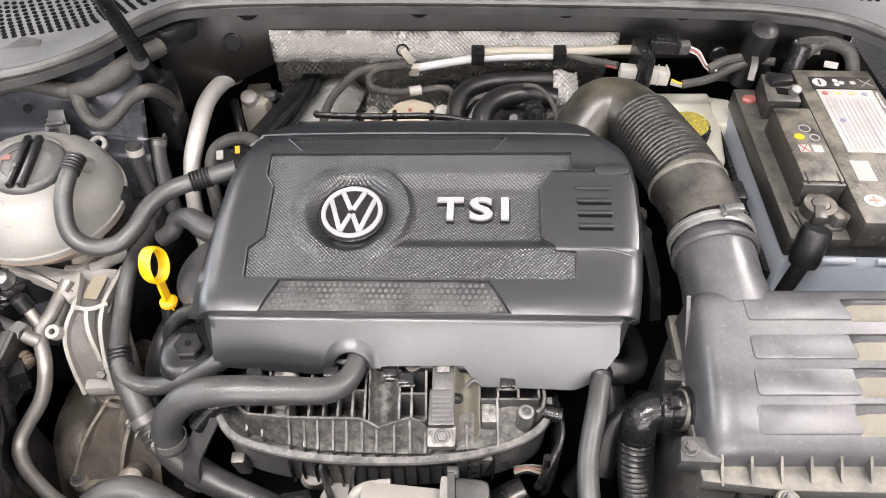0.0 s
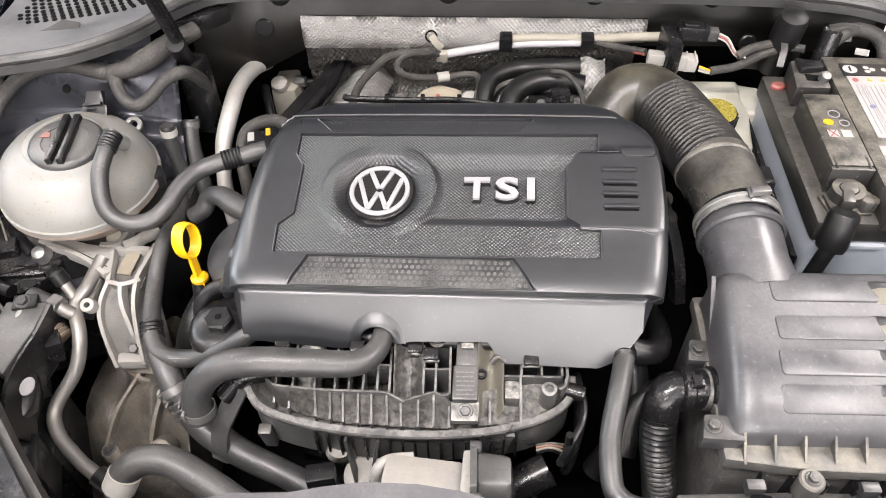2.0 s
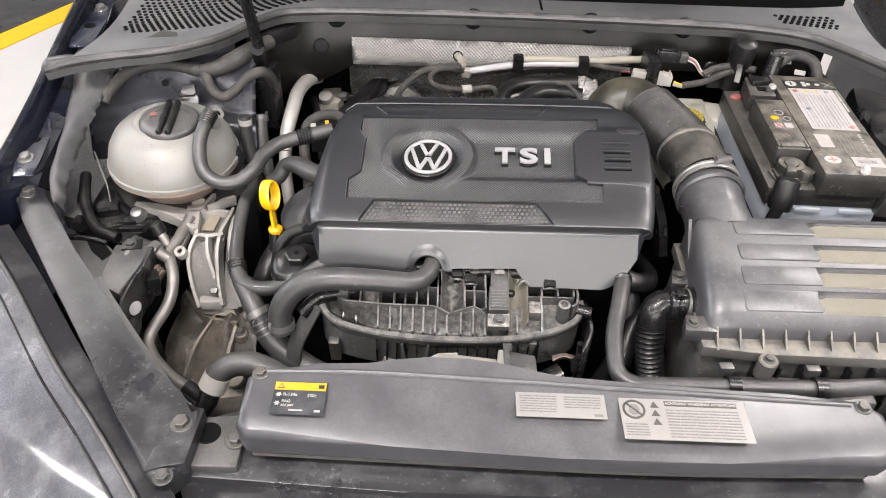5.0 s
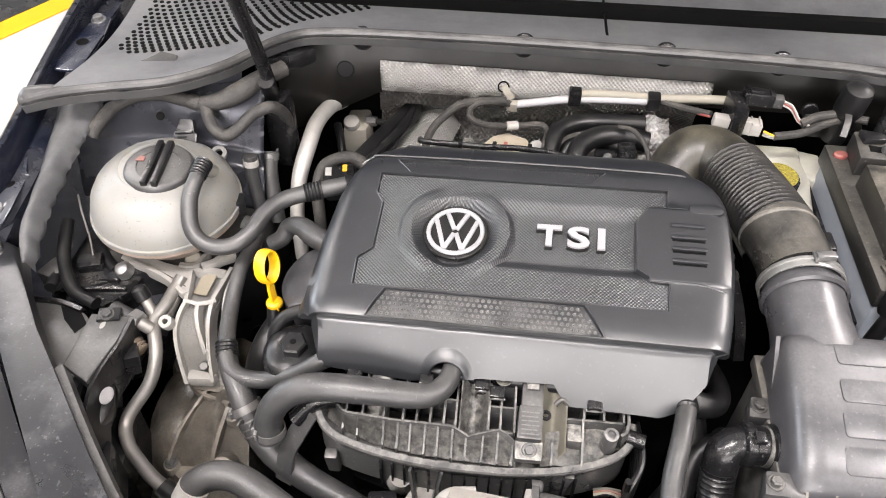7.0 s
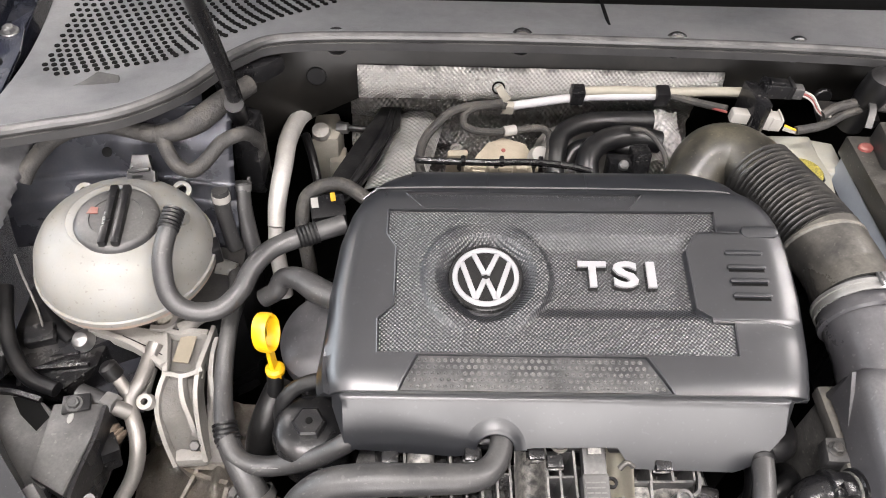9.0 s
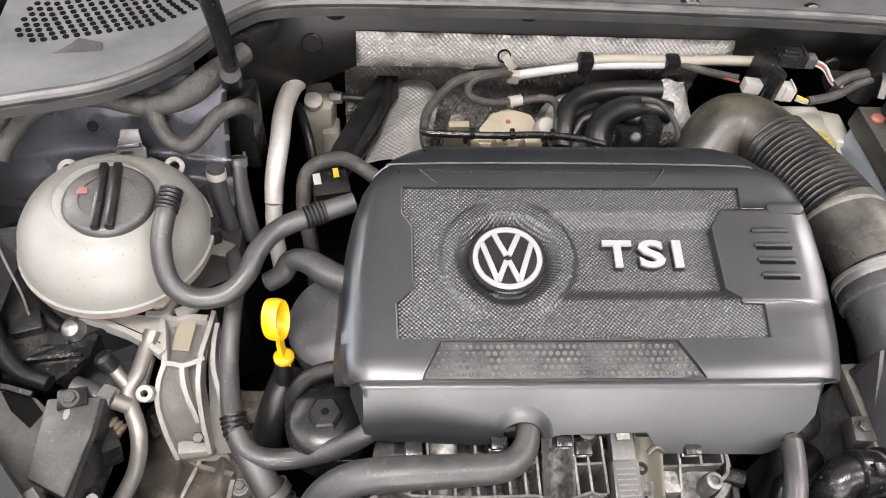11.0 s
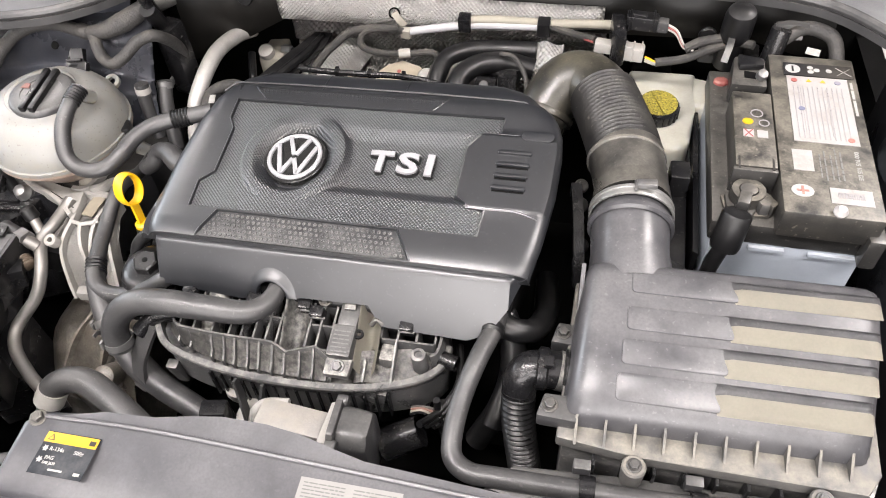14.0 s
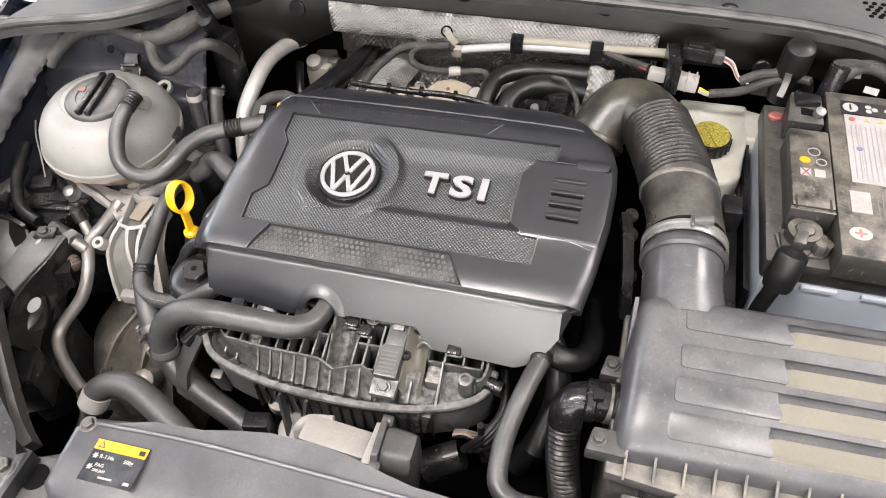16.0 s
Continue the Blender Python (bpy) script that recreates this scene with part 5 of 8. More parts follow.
t, mm = sticker(-0.2435, 0.2085, -0.189, 0.167, "worn dark and yellow refrigerant sticker on the radiator cover", STICKER)
part("yellow_band", prism([(0, 0.0305), (0.0535, 0.0305), (0.0535, 0.0405), (0, 0.0405)], 0, 0.0004, mm), LABEL_Y, t)
part("triangle", prism([(0.003, 0.0325), (0.0105, 0.0325), (0.0068, 0.0388)], 0.0005, 0.0008, mm), INK, t)
part("triangle_fill", prism([(0.0046, 0.0333), (0.0090, 0.0333), (0.0068, 0.0371)], 0.0009, 0.0011, mm), LABEL_Y, t)
part("book_sign", prism([(0.0455, 0.0330), (0.0515, 0.0330), (0.0515, 0.0375), (0.0455, 0.0375)], 0.0005, 0.0008, mm), INK, t)
for body, x, y, s in (("R-134a", 0.0175, 0.0245, 0.0052), ("500g", 0.040, 0.0240, 0.0050), ("PAG", 0.0145, 0.0160, 0.0048), ("SAE J639", 0.0165, 0.0110, 0.0036)):
    part("wording", text_mesh(body, s, 0.0003, mm @ Matrix.Translation((x, y, 0.0004)), 0.0001), WHITEINK, t)
for x, y in ((0.0055, 0.0245), (0.0055, 0.0135)):
    part("star_sign", prism([(x + (0.0034 if i % 2 == 0 else 0.0018) * math.cos(math.pi * i / 6), y + (0.0034 if i % 2 == 0 else 0.0018) * math.sin(math.pi * i / 6)) for i in range(12)], 0, 0.0004, mm), WHITEINK, t)
part("bar", prism([(0.019, 0.0045), (0.033, 0.0045), (0.033, 0.0062), (0.019, 0.0062)], 0, 0.0004, mm), WHITEINK, t)
part("bar", prism([(0.045, 0.0035), (0.051, 0.0035), (0.051, 0.0062), (0.045, 0.0062)], 0, 0.0004, mm), WHITEINK, t)
t, mm = sticker(0.008, 0.2035, 0.101, 0.173, "white printed information sticker on the radiator cover")
part("small_print", rows_of_bars(mm, 0.004, 0.042, [0.026 - 0.0032 * k for k in range(7)], 0.0011, 21, words=6), GREYINK, t)
part("small_print", rows_of_bars(mm, 0.050, 0.088, [0.026 - 0.0032 * k for k in range(5)], 0.0011, 22, words=6), GREYINK, t)
part("corner_box", prism([(0.080, 0.002), (0.089, 0.002), (0.089, 0.0055), (0.080, 0.0055)], 0, 0.0003, mm), GREYINK, t)
t, mm = sticker(0.115, 0.1995, 0.246, 0.1495, "white multilingual warning sticker with pictograms")
part("heading_band", prism([(0.047, 0.0415), (0.122, 0.0415), (0.122, 0.0475), (0.047, 0.0475)], 0, 0.0003, mm), INK, t)
part("wording", text_mesh("ACHTUNG! WARNING! ATTENTION!", 0.0044, 0.0003, mm @ Matrix.Translation((0.0845, 0.0445, 0.0005)), 0.0001), WHITEINK, t)
part("ban_ring", lathe([(0.0095, 0), (0.0118, 0), (0.0118, 0.0004), (0.0095, 0.0004)], mm @ Vector((0.0145, 0.0360, 0)), (0, 0, 1), 36), INK, t)
part("ban_fill", prism([(0.0145 + 0.006 * math.cos(2 * math.pi * i / 7), 0.0360 + 0.007 * math.sin(2 * math.pi * i / 7)) for i in range(7)], 0, 0.0004, mm), GREYINK, t)
part("ban_stroke", prism([(0.0065, 0.0425), (0.0080, 0.0438), (0.0225, 0.0295), (0.0210, 0.0282)], 0.0005, 0.0007, mm), INK, t)
for y in (0.0425, 0.0320, 0.0215):
    part("triangle", prism([(0.0315, y - 0.0035), (0.0405, y - 0.0035), (0.0360, y + 0.0042)], 0, 0.0004, mm), INK, t)
part("small_print", rows_of_bars(mm, 0.047, 0.122, [0.0365 - 0.0036 * k for k in range(10)], 0.0012, 31, words=9), GREYINK, t)
part("small_print", rows_of_bars(mm, 0.003, 0.026, [0.018 - 0.0032 * k for k in range(5)], 0.0011, 32, words=4), GREYINK, t)

# ---------------------------------------------------------------- behind the cover: foil shields, turbo side, wiring
shield = thing("heat_shield", (0.0, 0.862, 0.784), "dimpled aluminium foil heat shield on the bulkhead", "heat shield")
prof = [(0.8770, 0.7835), (0.8735, 0.795), (0.8715, 0.805), (0.8735, 0.812), (0.8730, 0.823), (0.8770, 0.8335)]
bm = bmesh.new()
cols = []
for k in range(61):
    x = -0.233 + k * (0.470 / 60)
    taper = max(0, (x - 0.05) / 0.19) * 0.018
    cols.append([])
    for i, (y, z) in enumerate(prof):
        f = i / (len(prof) - 1)
        zz = z + taper * (1 - f) * 0.8 - 0.003 * f * max(0, (x + 0.233) / 0.47)
        d = math.hypot(x + 0.0545, (zz - 0.809))
        yy = y - 0.006 * math.exp(-(d / 0.016) ** 2) + 0.0012 * noise.noise(Vector((x * 40, zz * 40, 1)))
        cols[-1].append(bm.verts.new((x, yy - 0.004 * (1 - f) * (1 if x > -0.1 else 0), zz)))
for a, b in zip(cols, cols[1:]):
    for i in range(len(prof) - 1):
        bm.faces.new((a[i], b[i], b[i + 1], a[i + 1]))
bmesh.ops.solidify(bm, geom=bm.faces, thickness=0.0012)
part("foil", bm, FOIL, shield, smooth=60)
part("eyelet", lathe([(0.0065, 0), (0.0085, 0), (0.0085, 0.002), (0.0065, 0.002)], (-0.0545, 0.8650, 0.8105), (0, -1, 0.3), 24), DARK, shield)
tie = thing("cable_tie_mount", (-0.052, 0.85, 0.80), "pale plastic cable tie holder on the shield", "cable tie")
part("strap", ribbon([(-0.0545, 0.8640, 0.8130), (-0.048, 0.8620, 0.803), (-0.041, 0.8630, 0.793)], 0.010, 0.004, up=(0, -1, 0.5)), BEIGE, tie)
part("head", box((-0.0395, 0.862, 0.776), (0.015, 0.010, 0.015), (15, 0, -6), 0.002), BEIGE, tie)
bm = bmesh.new()
cols = []
for k in range(100):
    x = -0.25 + k * 0.005
    cols.append([bm.verts.new((x, 0.945 + 0.022 * noise.noise(Vector((x * 16, j * 0.30, 3))) + 0.008 * noise.noise(Vector((x * 50, j * 0.8, 7))) - 0.05 * max(0, 0.5 - j / 24), 0.60 + 0.0080 * j)) for j in range(25)])
for a, b in zip(cols, cols[1:]):
    for j in range(24):
        bm.faces.new((a[j], b[j], b[j + 1], a[j + 1]))
bmesh.ops.solidify(bm, geom=bm.faces, thickness=0.0012)
tun = thing("tunnel_heat_shield", (0.0, 0.93, 0.60), "crumpled aluminium heat shield deep behind the engine", "heat shield")
part("foil", bm, FOIL_D, tun, smooth=60)
part("folded_edge", tube([(-0.25 + 0.025 * k, 0.943 + 0.006 * noise.noise(Vector((k * 0.7, 1, 3))), 0.7925) for k in range(20)], 0.0026, 8), FOIL_D, tun)
for x in (-0.16, 0.02, 0.17):
    bolt((x, 0.928, 0.765), tun, 0.006, (0, -1, 0.2))
tsh = thing("turbo_heat_shield", (-0.18, 0.85, 0.66), "dimpled foil shield with a black flap behind the cover", "heat shield")
bm = bmesh.new()
cols = []
for k in range(15):
    a = k / 14
    col = []
    for j in range(25):
        b = j / 24
        x = (-0.184 - 0.042 * b) * (1 - a) + (-0.128 - 0.036 * b) * a + 0.010 * a * a
        y = 0.935 - 0.155 * b
        col.append(bm.verts.new((x, y, 0.710 + 0.008 * math.sin(math.pi * a) + 0.004 * noise.noise(Vector((a * 3, b * 4, 2))) - 0.02 * max(0, a - 0.8) * 5)))
    cols.append(col)
for a, b in zip(cols, cols[1:]):
    for j in range(24):
        bm.faces.new((a[j], b[j], b[j + 1], a[j + 1]))
bmesh.ops.solidify(bm, geom=bm.faces, thickness=0.0012)
part("foil", bm, FOIL_H, tsh, smooth=60)
part("flap", prism([(-0.206, 0.925), (-0.178, 0.925), (-0.180, 0.885), (-0.192, 0.86), (-0.208, 0.81), (-0.232, 0.76), (-0.255, 0.725), (-0.280, 0.735), (-0.262, 0.79), (-0.238, 0.85)], 0.726, 0.732, None, 0.002), RUBBER_D, tsh, "black rubber flap")
part("flap_fold", tube([(-0.190, 0.915, 0.733), (-0.200, 0.86, 0.737), (-0.222, 0.80, 0.739), (-0.246, 0.745, 0.739)], [0.004, 0.007, 0.007, 0.004], 10), RUBBER_D, tsh)
side = thing("duct_heat_shield", (0.165, 0.83, 0.70), "small crumpled foil shield beside the duct mouth", "heat shield")
part("foil", sheet(10, 12, lambda a, b: (0.140 + 0.046 * a, 0.795 + 0.065 * b + 0.006 * a, 0.748 + 0.030 * b + 0.004 * math.sin(7 * a + 5 * b)), 0.0012), FOIL_H, side, smooth=60)
deep = thing("gearbox_side", (-0.16, 0.97, 0.45), "small dimpled foil corner below the shield strip", "heat shield")
part("foil", sheet(8, 8, lambda a, b: (-0.245 + 0.030 * a, 0.955 - 0.01 * a, 0.70 + 0.075 * b), 0.0012), FOIL, deep)
head_ = thing("turbo_casting", (-0.03, 0.82, 0.66), "dusty tan cast housing behind the engine cover", "engine part")
TAN = mat("tan_casting", (0.29, 0.25, 0.19), 0.55, metal=0.15, dust=0.5, spread=0.3, dust_col=(0.45, 0.4, 0.32), bump=0.4, bump_scale=200)
bm = prism([(-0.090, 0.790), (-0.084, 0.815), (-0.066, 0.838), (-0.042, 0.847), (-0.012, 0.836), (-0.004, 0.812), (-0.004, 0.790)], 0.66, 0.742, None, 0.006, taper=0.04)
for v in bm.verts:
    if v.co.z > 0.72:
        v.co.z += 0.25 * (v.co.y - 0.82) + 0.002 * noise.noise(v.co * 70)
part("casting", bm, TAN, head_)
part("casting_lip", ribbon([(-0.092, 0.800, 0.735), (-0.05, 0.797, 0.737), (-0.002, 0.797, 0.737)], 0.010, 0.006), TAN, head_)
part("stain", disc((-0.045, 0.822, 0.7435), 0.003, 0.0008, (0, -0.25, 1), 10), REDINK, head_, "small rust spot")
part("fitting", lathe([(0.010, -0.02), (0.0125, 0), (0.0135, 0.003), (0.0135, 0.014), (0.011, 0.018), (0.004, 0.0185)], (-0.002, 0.812, 0.738), (0.15, -0.6, 1), 20), WHITEP, head_, "white plastic plug")
part("plate", box((-0.102, 0.874, 0.655), (0.028, 0.010, 0.060), (20, 0, 2), 0.003), TAN, head_)
part("plate_washer", disc((-0.102, 0.868, 0.703), 0.010, 0.003, (0, -0.9, 0.5), 20), ALU, head_)
bolt((-0.102, 0.866, 0.705), head_, 0.0065, (0, -0.9, 0.5), ALU)
part("volute", lathe([(0.04, 0), (0.052, 0.01), (0.054, 0.03), (0.046, 0.046), (0.02, 0.050)], (0.055, 0.87, 0.672), (0, -0.6, 1), 30), ALU, head_)
part("volute_cap", lathe([(0.016, 0), (0.016, 0.012), (0.012, 0.015), (0.004, 0.016)], (0.040, 0.845, 0.722), (0, -0.6, 1), 20), WHITEP, head_)
part("rail", tube([(-0.160, 0.748, 0.795), (-0.150, 0.741, 0.797), (-0.077, 0.736, 0.799), (-0.026, 0.736, 0.800), (0.019, 0.731, 0.799), (0.045, 0.725, 0.796)], 0.0042, 10), BLACK, head_, "black wire rail")
for x in (-0.105, -0.060, -0.014):
    part("rail_clip", box((x, 0.738, 0.796), (0.006, 0.010, 0.009), (10, 0, 0), 0.002), BLACK, head_)
    part("wire_drop", tube([(x, 0.742, 0.795), (x - 0.002, 0.765, 0.765), (x + 0.004, 0.785, 0.742)], 0.0028, 8), CLOTH, head_)
for x, w in ((-0.098, 0.010), (-0.066, 0.012), (-0.028, 0.020)):
    part("stay", box((x, 0.770, 0.742), (w, 0.022, 0.030), (20, 0, 4), 0.002), TAN, head_)
part("side_block", prism([(-0.306, 0.905), (-0.268, 0.905), (-0.262, 0.935), (-0.270, 0.965), (-0.304, 0.960)], 0.60, 0.690, None, 0.006), BEIGE, head_, "pale cast valve block")
part("side_step", prism([(-0.282, 0.895), (-0.258, 0.895), (-0.258, 0.93), (-0.282, 0.93)], 0.60, 0.655, None, 0.005), BEIGE, head_)
part("side_cap", lathe([(0.012, 0), (0.013, 0.004), (0.012, 0.012), (0.006, 0.014)], (-0.292, 0.915, 0.690), (0, -0.4, 1), 18), ALU, head_)
part("side_nut", lathe([(0.009, 0), (0.0095, 0.004), (0.008, 0.016), (0.004, 0.017)], (-0.270, 0.930, 0.690), (0.9, -0.2, 0.1), 6), STEEL, head_)
part("side_stub", tube([(-0.255, 0.927, 0.692), (-0.215, 0.922, 0.692)], 0.005, 10), RUBBER_D, head_)
part("side_hose", tube([(-0.312, 0.90, 0.700), (-0.300, 0.865, 0.690), (-0.292, 0.835, 0.665), (-0.290, 0.81, 0.63)], 0.0065, 10), RUBBER_D, head_)
for pts, r in (([(0.015, 0.775, 0.745), (0.019, 0.800, 0.762), (0.028, 0.822, 0.772), (0.054, 0.840, 0.774), (0.093, 0.850, 0.772), (0.150, 0.850, 0.773)], 0.0125),
               ([(0.054, 0.745, 0.750), (0.053, 0.775, 0.772), (0.074, 0.798, 0.780), (0.110, 0.810, 0.779), (0.150, 0.808, 0.772)], 0.0145),
               ([(0.035, 0.80, 0.74), (0.05, 0.815, 0.755), (0.09, 0.81, 0.765), (0.13, 0.79, 0.77)], 0.010)):
    solo("vacuum_hose", tube(pts, r, 16), RUBBER_D, "black moulded hose behind the engine cover", "hose", "vacuum hoses")
solo("wire_lead", tube([(0.105, 0.80, 0.80), (0.125, 0.79, 0.802), (0.142, 0.768, 0.79), (0.148, 0.745, 0.77)], 0.0032, 8), CLOTH, "thin taped lead by the duct mouth", "cable")
plugb = thing("sensor_connector", (0.092, 0.765, 0.745), "black sensor connector behind the cover", "connector")
part("body", box((0.090, 0.762, 0.745), (0.028, 0.024, 0.035), (-10, 0, 0), 0.003), BLACK, plugb)
part("body_b", box((0.118, 0.772, 0.745), (0.024, 0.022, 0.04), (-10, 0, 0), 0.003), BLACK, plugb)
part("bolt", lathe([(0.006, 0), (0.006, 0.006), (0.004, 0.008)], (0.09, 0.75, 0.782), (0, -0.4, 1), 12), STEEL, plugb)

harness = thing("sensor_harness", (0.1, 0.85, 0.79), "white sleeved sensor harness clipped along the shield", "cable")
part("sleeve", tube([(-0.036, 0.862, 0.784), (-0.006, 0.862, 0.790), (0.052, 0.862, 0.800), (0.112, 0.862, 0.803), (0.162, 0.862, 0.804)], 0.0058, 12), mat("white_sleeve", (0.31, 0.31, 0.325), 0.5, vary=0.1, dust=0.3, spread=0.35, bump=0.2), harness, "white braided sleeve")
part("sleeve_grey", tube([(0.047, 0.864, 0.807), (0.102, 0.865, 0.809), (0.162, 0.864, 0.808), (0.212, 0.856, 0.816), (0.257, 0.842, 0.826)], 0.0062, 12), RIBS, harness)
part("branch", tube([(0.16, 0.864, 0.806), (0.195, 0.848, 0.806), (0.228, 0.822, 0.815)], 0.005, 10), CLOTH, harness)
part("lead", tube([(-0.042, 0.860, 0.786), (-0.066, 0.848, 0.795), (-0.086, 0.839, 0.798), (-0.098, 0.834, 0.790), (-0.097, 0.827, 0.779), (-0.076, 0.826, 0.771), (-0.038, 0.836, 0.764), (-0.003, 0.838, 0.768), (0.012, 0.830, 0.766), (0.010, 0.80, 0.764), (0.004, 0.78, 0.750)], 0.0048, 10), CLOTH, harness)
part("lead_b", tube([(-0.050, 0.855, 0.794), (-0.107, 0.836, 0.798), (-0.136, 0.821, 0.782), (-0.151, 0.800, 0.772), (-0.155, 0.765, 0.768), (-0.148, 0.742, 0.760)], 0.0058, 10), CLOTH, harness)
part("lead_sleeve", tube([(-0.046, 0.834, 0.765), (-0.030, 0.838, 0.765)], 0.0068, 12), WHITEP, harness)
for x in (0.047, 0.157):
    part("clip", box((x, 0.864, 0.794), (0.018, 0.018, 0.022), (12, 0, 0), 0.003), BLACK, harness)
cb = thing("connector_bracket", (0.262, 0.82, 0.79), "black bracket with two plugged connectors", "connector")
part("bracket", prism([(0.245, 0.84), (0.262, 0.838), (0.266, 0.79), (0.256, 0.785), (0.248, 0.80)], 0.80, 0.846, None, 0.003), BLACK, cb)
part("upper_plug", box((0.284, 0.830, 0.833), (0.040, 0.019, 0.018), (0, 2, -4), 0.003), BLACK, cb)
part("catch", box((0.280, 0.826, 0.851), (0.018, 0.009, 0.004), (0, 2, -4), 0.001), BLACK, cb)
for dx in (-0.016, 0.014):
    part("ridge", box((0.284 + dx, 0.8295, 0.833), (0.003, 0.0205, 0.0195), (0, 2, -4), 0.001), BLACK, cb)
part("upper_socket", box((0.310, 0.828, 0.832), (0.014, 0.015, 0.014), (0, 2, -4), 0.003), GREYP, cb)
part("lower_plug", box((0.238, 0.806, 0.811), (0.022, 0.015, 0.014), (0, 3, -6), 0.003), WHITEP, cb, "white connector half")
part("lower_socket", box((0.274, 0.802, 0.806), (0.032, 0.019, 0.017), (0, 3, -6), 0.003), WHITEP, cb, "white connector half")
for dx in (-0.008, 0.002, 0.012):
    part("ridge", box((0.274 + dx, 0.8015, 0.8055), (0.002, 0.0205, 0.0185), (0, 3, -6), 0.0006), WHITEP, cb)
part("catch", box((0.268, 0.797, 0.8225), (0.014, 0.008, 0.004), (0, 3, -6), 0.001), WHITEP, cb)
part("collar", box((0.254, 0.804, 0.806), (0.008, 0.020, 0.019), (0, 3, -6), 0.003), GREYP, cb)
for k, mt in enumerate((WHITEP, REDINK, WHITEP)):
    part("wire", tube([(0.316, 0.824, 0.842 - 0.003 * k), (0.328, 0.818, 0.838 - 0.003 * k), (0.338, 0.806, 0.826 - 0.002 * k), (0.350, 0.80, 0.822)], 0.0014, 6), mt, cb)
for k, mt in enumerate((YELLOW, WHITEP, WHITEP)):
    part("wire", tube([(0.292, 0.792, 0.814 - 0.003 * k), (0.305, 0.786, 0.812 - 0.002 * k), (0.318, 0.785, 0.812)], 0.0014, 6), mt, cb)
part("wire", tube([(0.212, 0.833, 0.808), (0.224, 0.812, 0.818)], 0.0016, 6), REDINK, cb)
part("loom", tube([(0.305, 0.786, 0.811), (0.34, 0.792, 0.815), (0.37, 0.805, 0.822), (0.40, 0.81, 0.83), (0.42, 0.80, 0.835)], 0.0055, 10), CLOTH, cb)
part("loom", tube([(0.340, 0.803, 0.822), (0.36, 0.81, 0.83), (0.39, 0.815, 0.834)], 0.006, 10), CLOTH, cb)
red = thing("fusible_link", (0.388, 0.775, 0.82), "red and silver battery link by the terminal", "connector")
part("strap", ribbon([(0.385, 0.775, 0.825), (0.390, 0.79, 0.84), (0.394, 0.81, 0.845)], 0.008, 0.003), BOLTM, red)

# ---------------------------------------------------------------- coolant tank and the hoses round it
TC = Vector((-0.475, 0.632, 0.672))
tank = thing("coolant_tank", TC, "milky white round coolant tank with black screw cap", "coolant tank")
upper = [(0.0905, 0.081), (0.0940, 0.0815), (0.0940, 0.087), (0.0915, 0.088), (0.0905, 0.097), (0.086, 0.112), (0.078, 0.125), (0.066, 0.136), (0.054, 0.142), (0.046, 0.144), (0.044, 0.147), (0.030, 0.148)]
lower = [(0.020, 0.016), (0.040, 0.022), (0.060, 0.038), (0.076, 0.058), (0.0880, 0.073), (0.0905, 0.0755), (0.0932, 0.0765), (0.0932, 0.0805), (0.0900, 0.0808)]
part("upper_shell", lathe(upper, TC, (0.02, -0.03, 1), 56), TANK, tank, smooth=50)
part("lower_shell", lathe(lower, TC, (0.02, -0.03, 1), 56), TANK_LOW, tank, "stained lower half", smooth=50)
CAP = TC + Vector((0.010, -0.010, 0.1385))
CAX = (0.03, -0.05, 1)
cap = part("cap", lathe([(0.0415, -0.004), (0.042, 0.002), (0.042, 0.009), (0.040, 0.0125), (0.037, 0.014), (0.026, 0.0145), (0.0255, 0.0135), (0.010, 0.0135)], CAP, CAX, 48), GREYP, tank, "ribbed black screw cap")
m = Matrix.Translation(CAP) @ rot_to(CAX) @ pose(0, 0, 0.012, 0, 0, 4)
for dx in (-0.0062, 0.0062):
    part("grip_bar", prism([(dx - 0.0042, -0.039), (dx + 0.0042, -0.039), (dx + 0.0042, 0.039), (dx - 0.0042, 0.039)], 0, 0.0085, m, 0.0028), BLACK, cap)
part("warning_mark", prism([(-0.029, 0.004), (-0.018, 0.004), (-0.019, 0.012), (-0.026, 0.013)], 0.0020, 0.0029, m), mat("worn_red_print", (0.15, 0.03, 0.027), 0.5, vary=0.4, scale=300, dust=0.4, bump=0.0), cap, "faded red mark")
for dx, dy, tx in ((0.050, 0.080, 0), (-0.056, 0.076, 0)):
    p = TC + Vector((dx, dy, 0.118))
    part("lug", lathe([(0.0055, 0), (0.0105, 0), (0.0105, 0.006), (0.0055, 0.006)], p - Vector((0, 0.006, 0.012)), (0.1, -0.6, 1), 24), TANK, tank)
part("outlet", tube([(-0.403, 0.632, 0.812), (-0.405, 0.617, 0.828)], 0.0085, 14), TANK, tank)
part("lower_outlet", tube([(-0.392, 0.66, 0.70), (-0.372, 0.655, 0.695)], 0.011, 12), TANK, tank)
part("side_clip", box((-0.382, 0.640, 0.742), (0.012, 0.022, 0.02), (0, 0, 20), 0.003), BLACK, tank)
clip = thing("pipe_clip", (-0.458, 0.700, 0.79), "black plastic clip on the tower behind the tank", "clip")
CLM = frame_of((-0.459, 0.6935, 0.803), (1, 0.02, 0), (0, 0.707, 0.707))
part("plate", prism([(-0.016, -0.022), (0.016, -0.022), (0.015, 0.012), (0.010, 0.014), (0.009, 0.030), (-0.010, 0.030), (-0.011, 0.014), (-0.015, 0.012)], 0, 0.008, CLM, 0.0012), BLACK, clip)
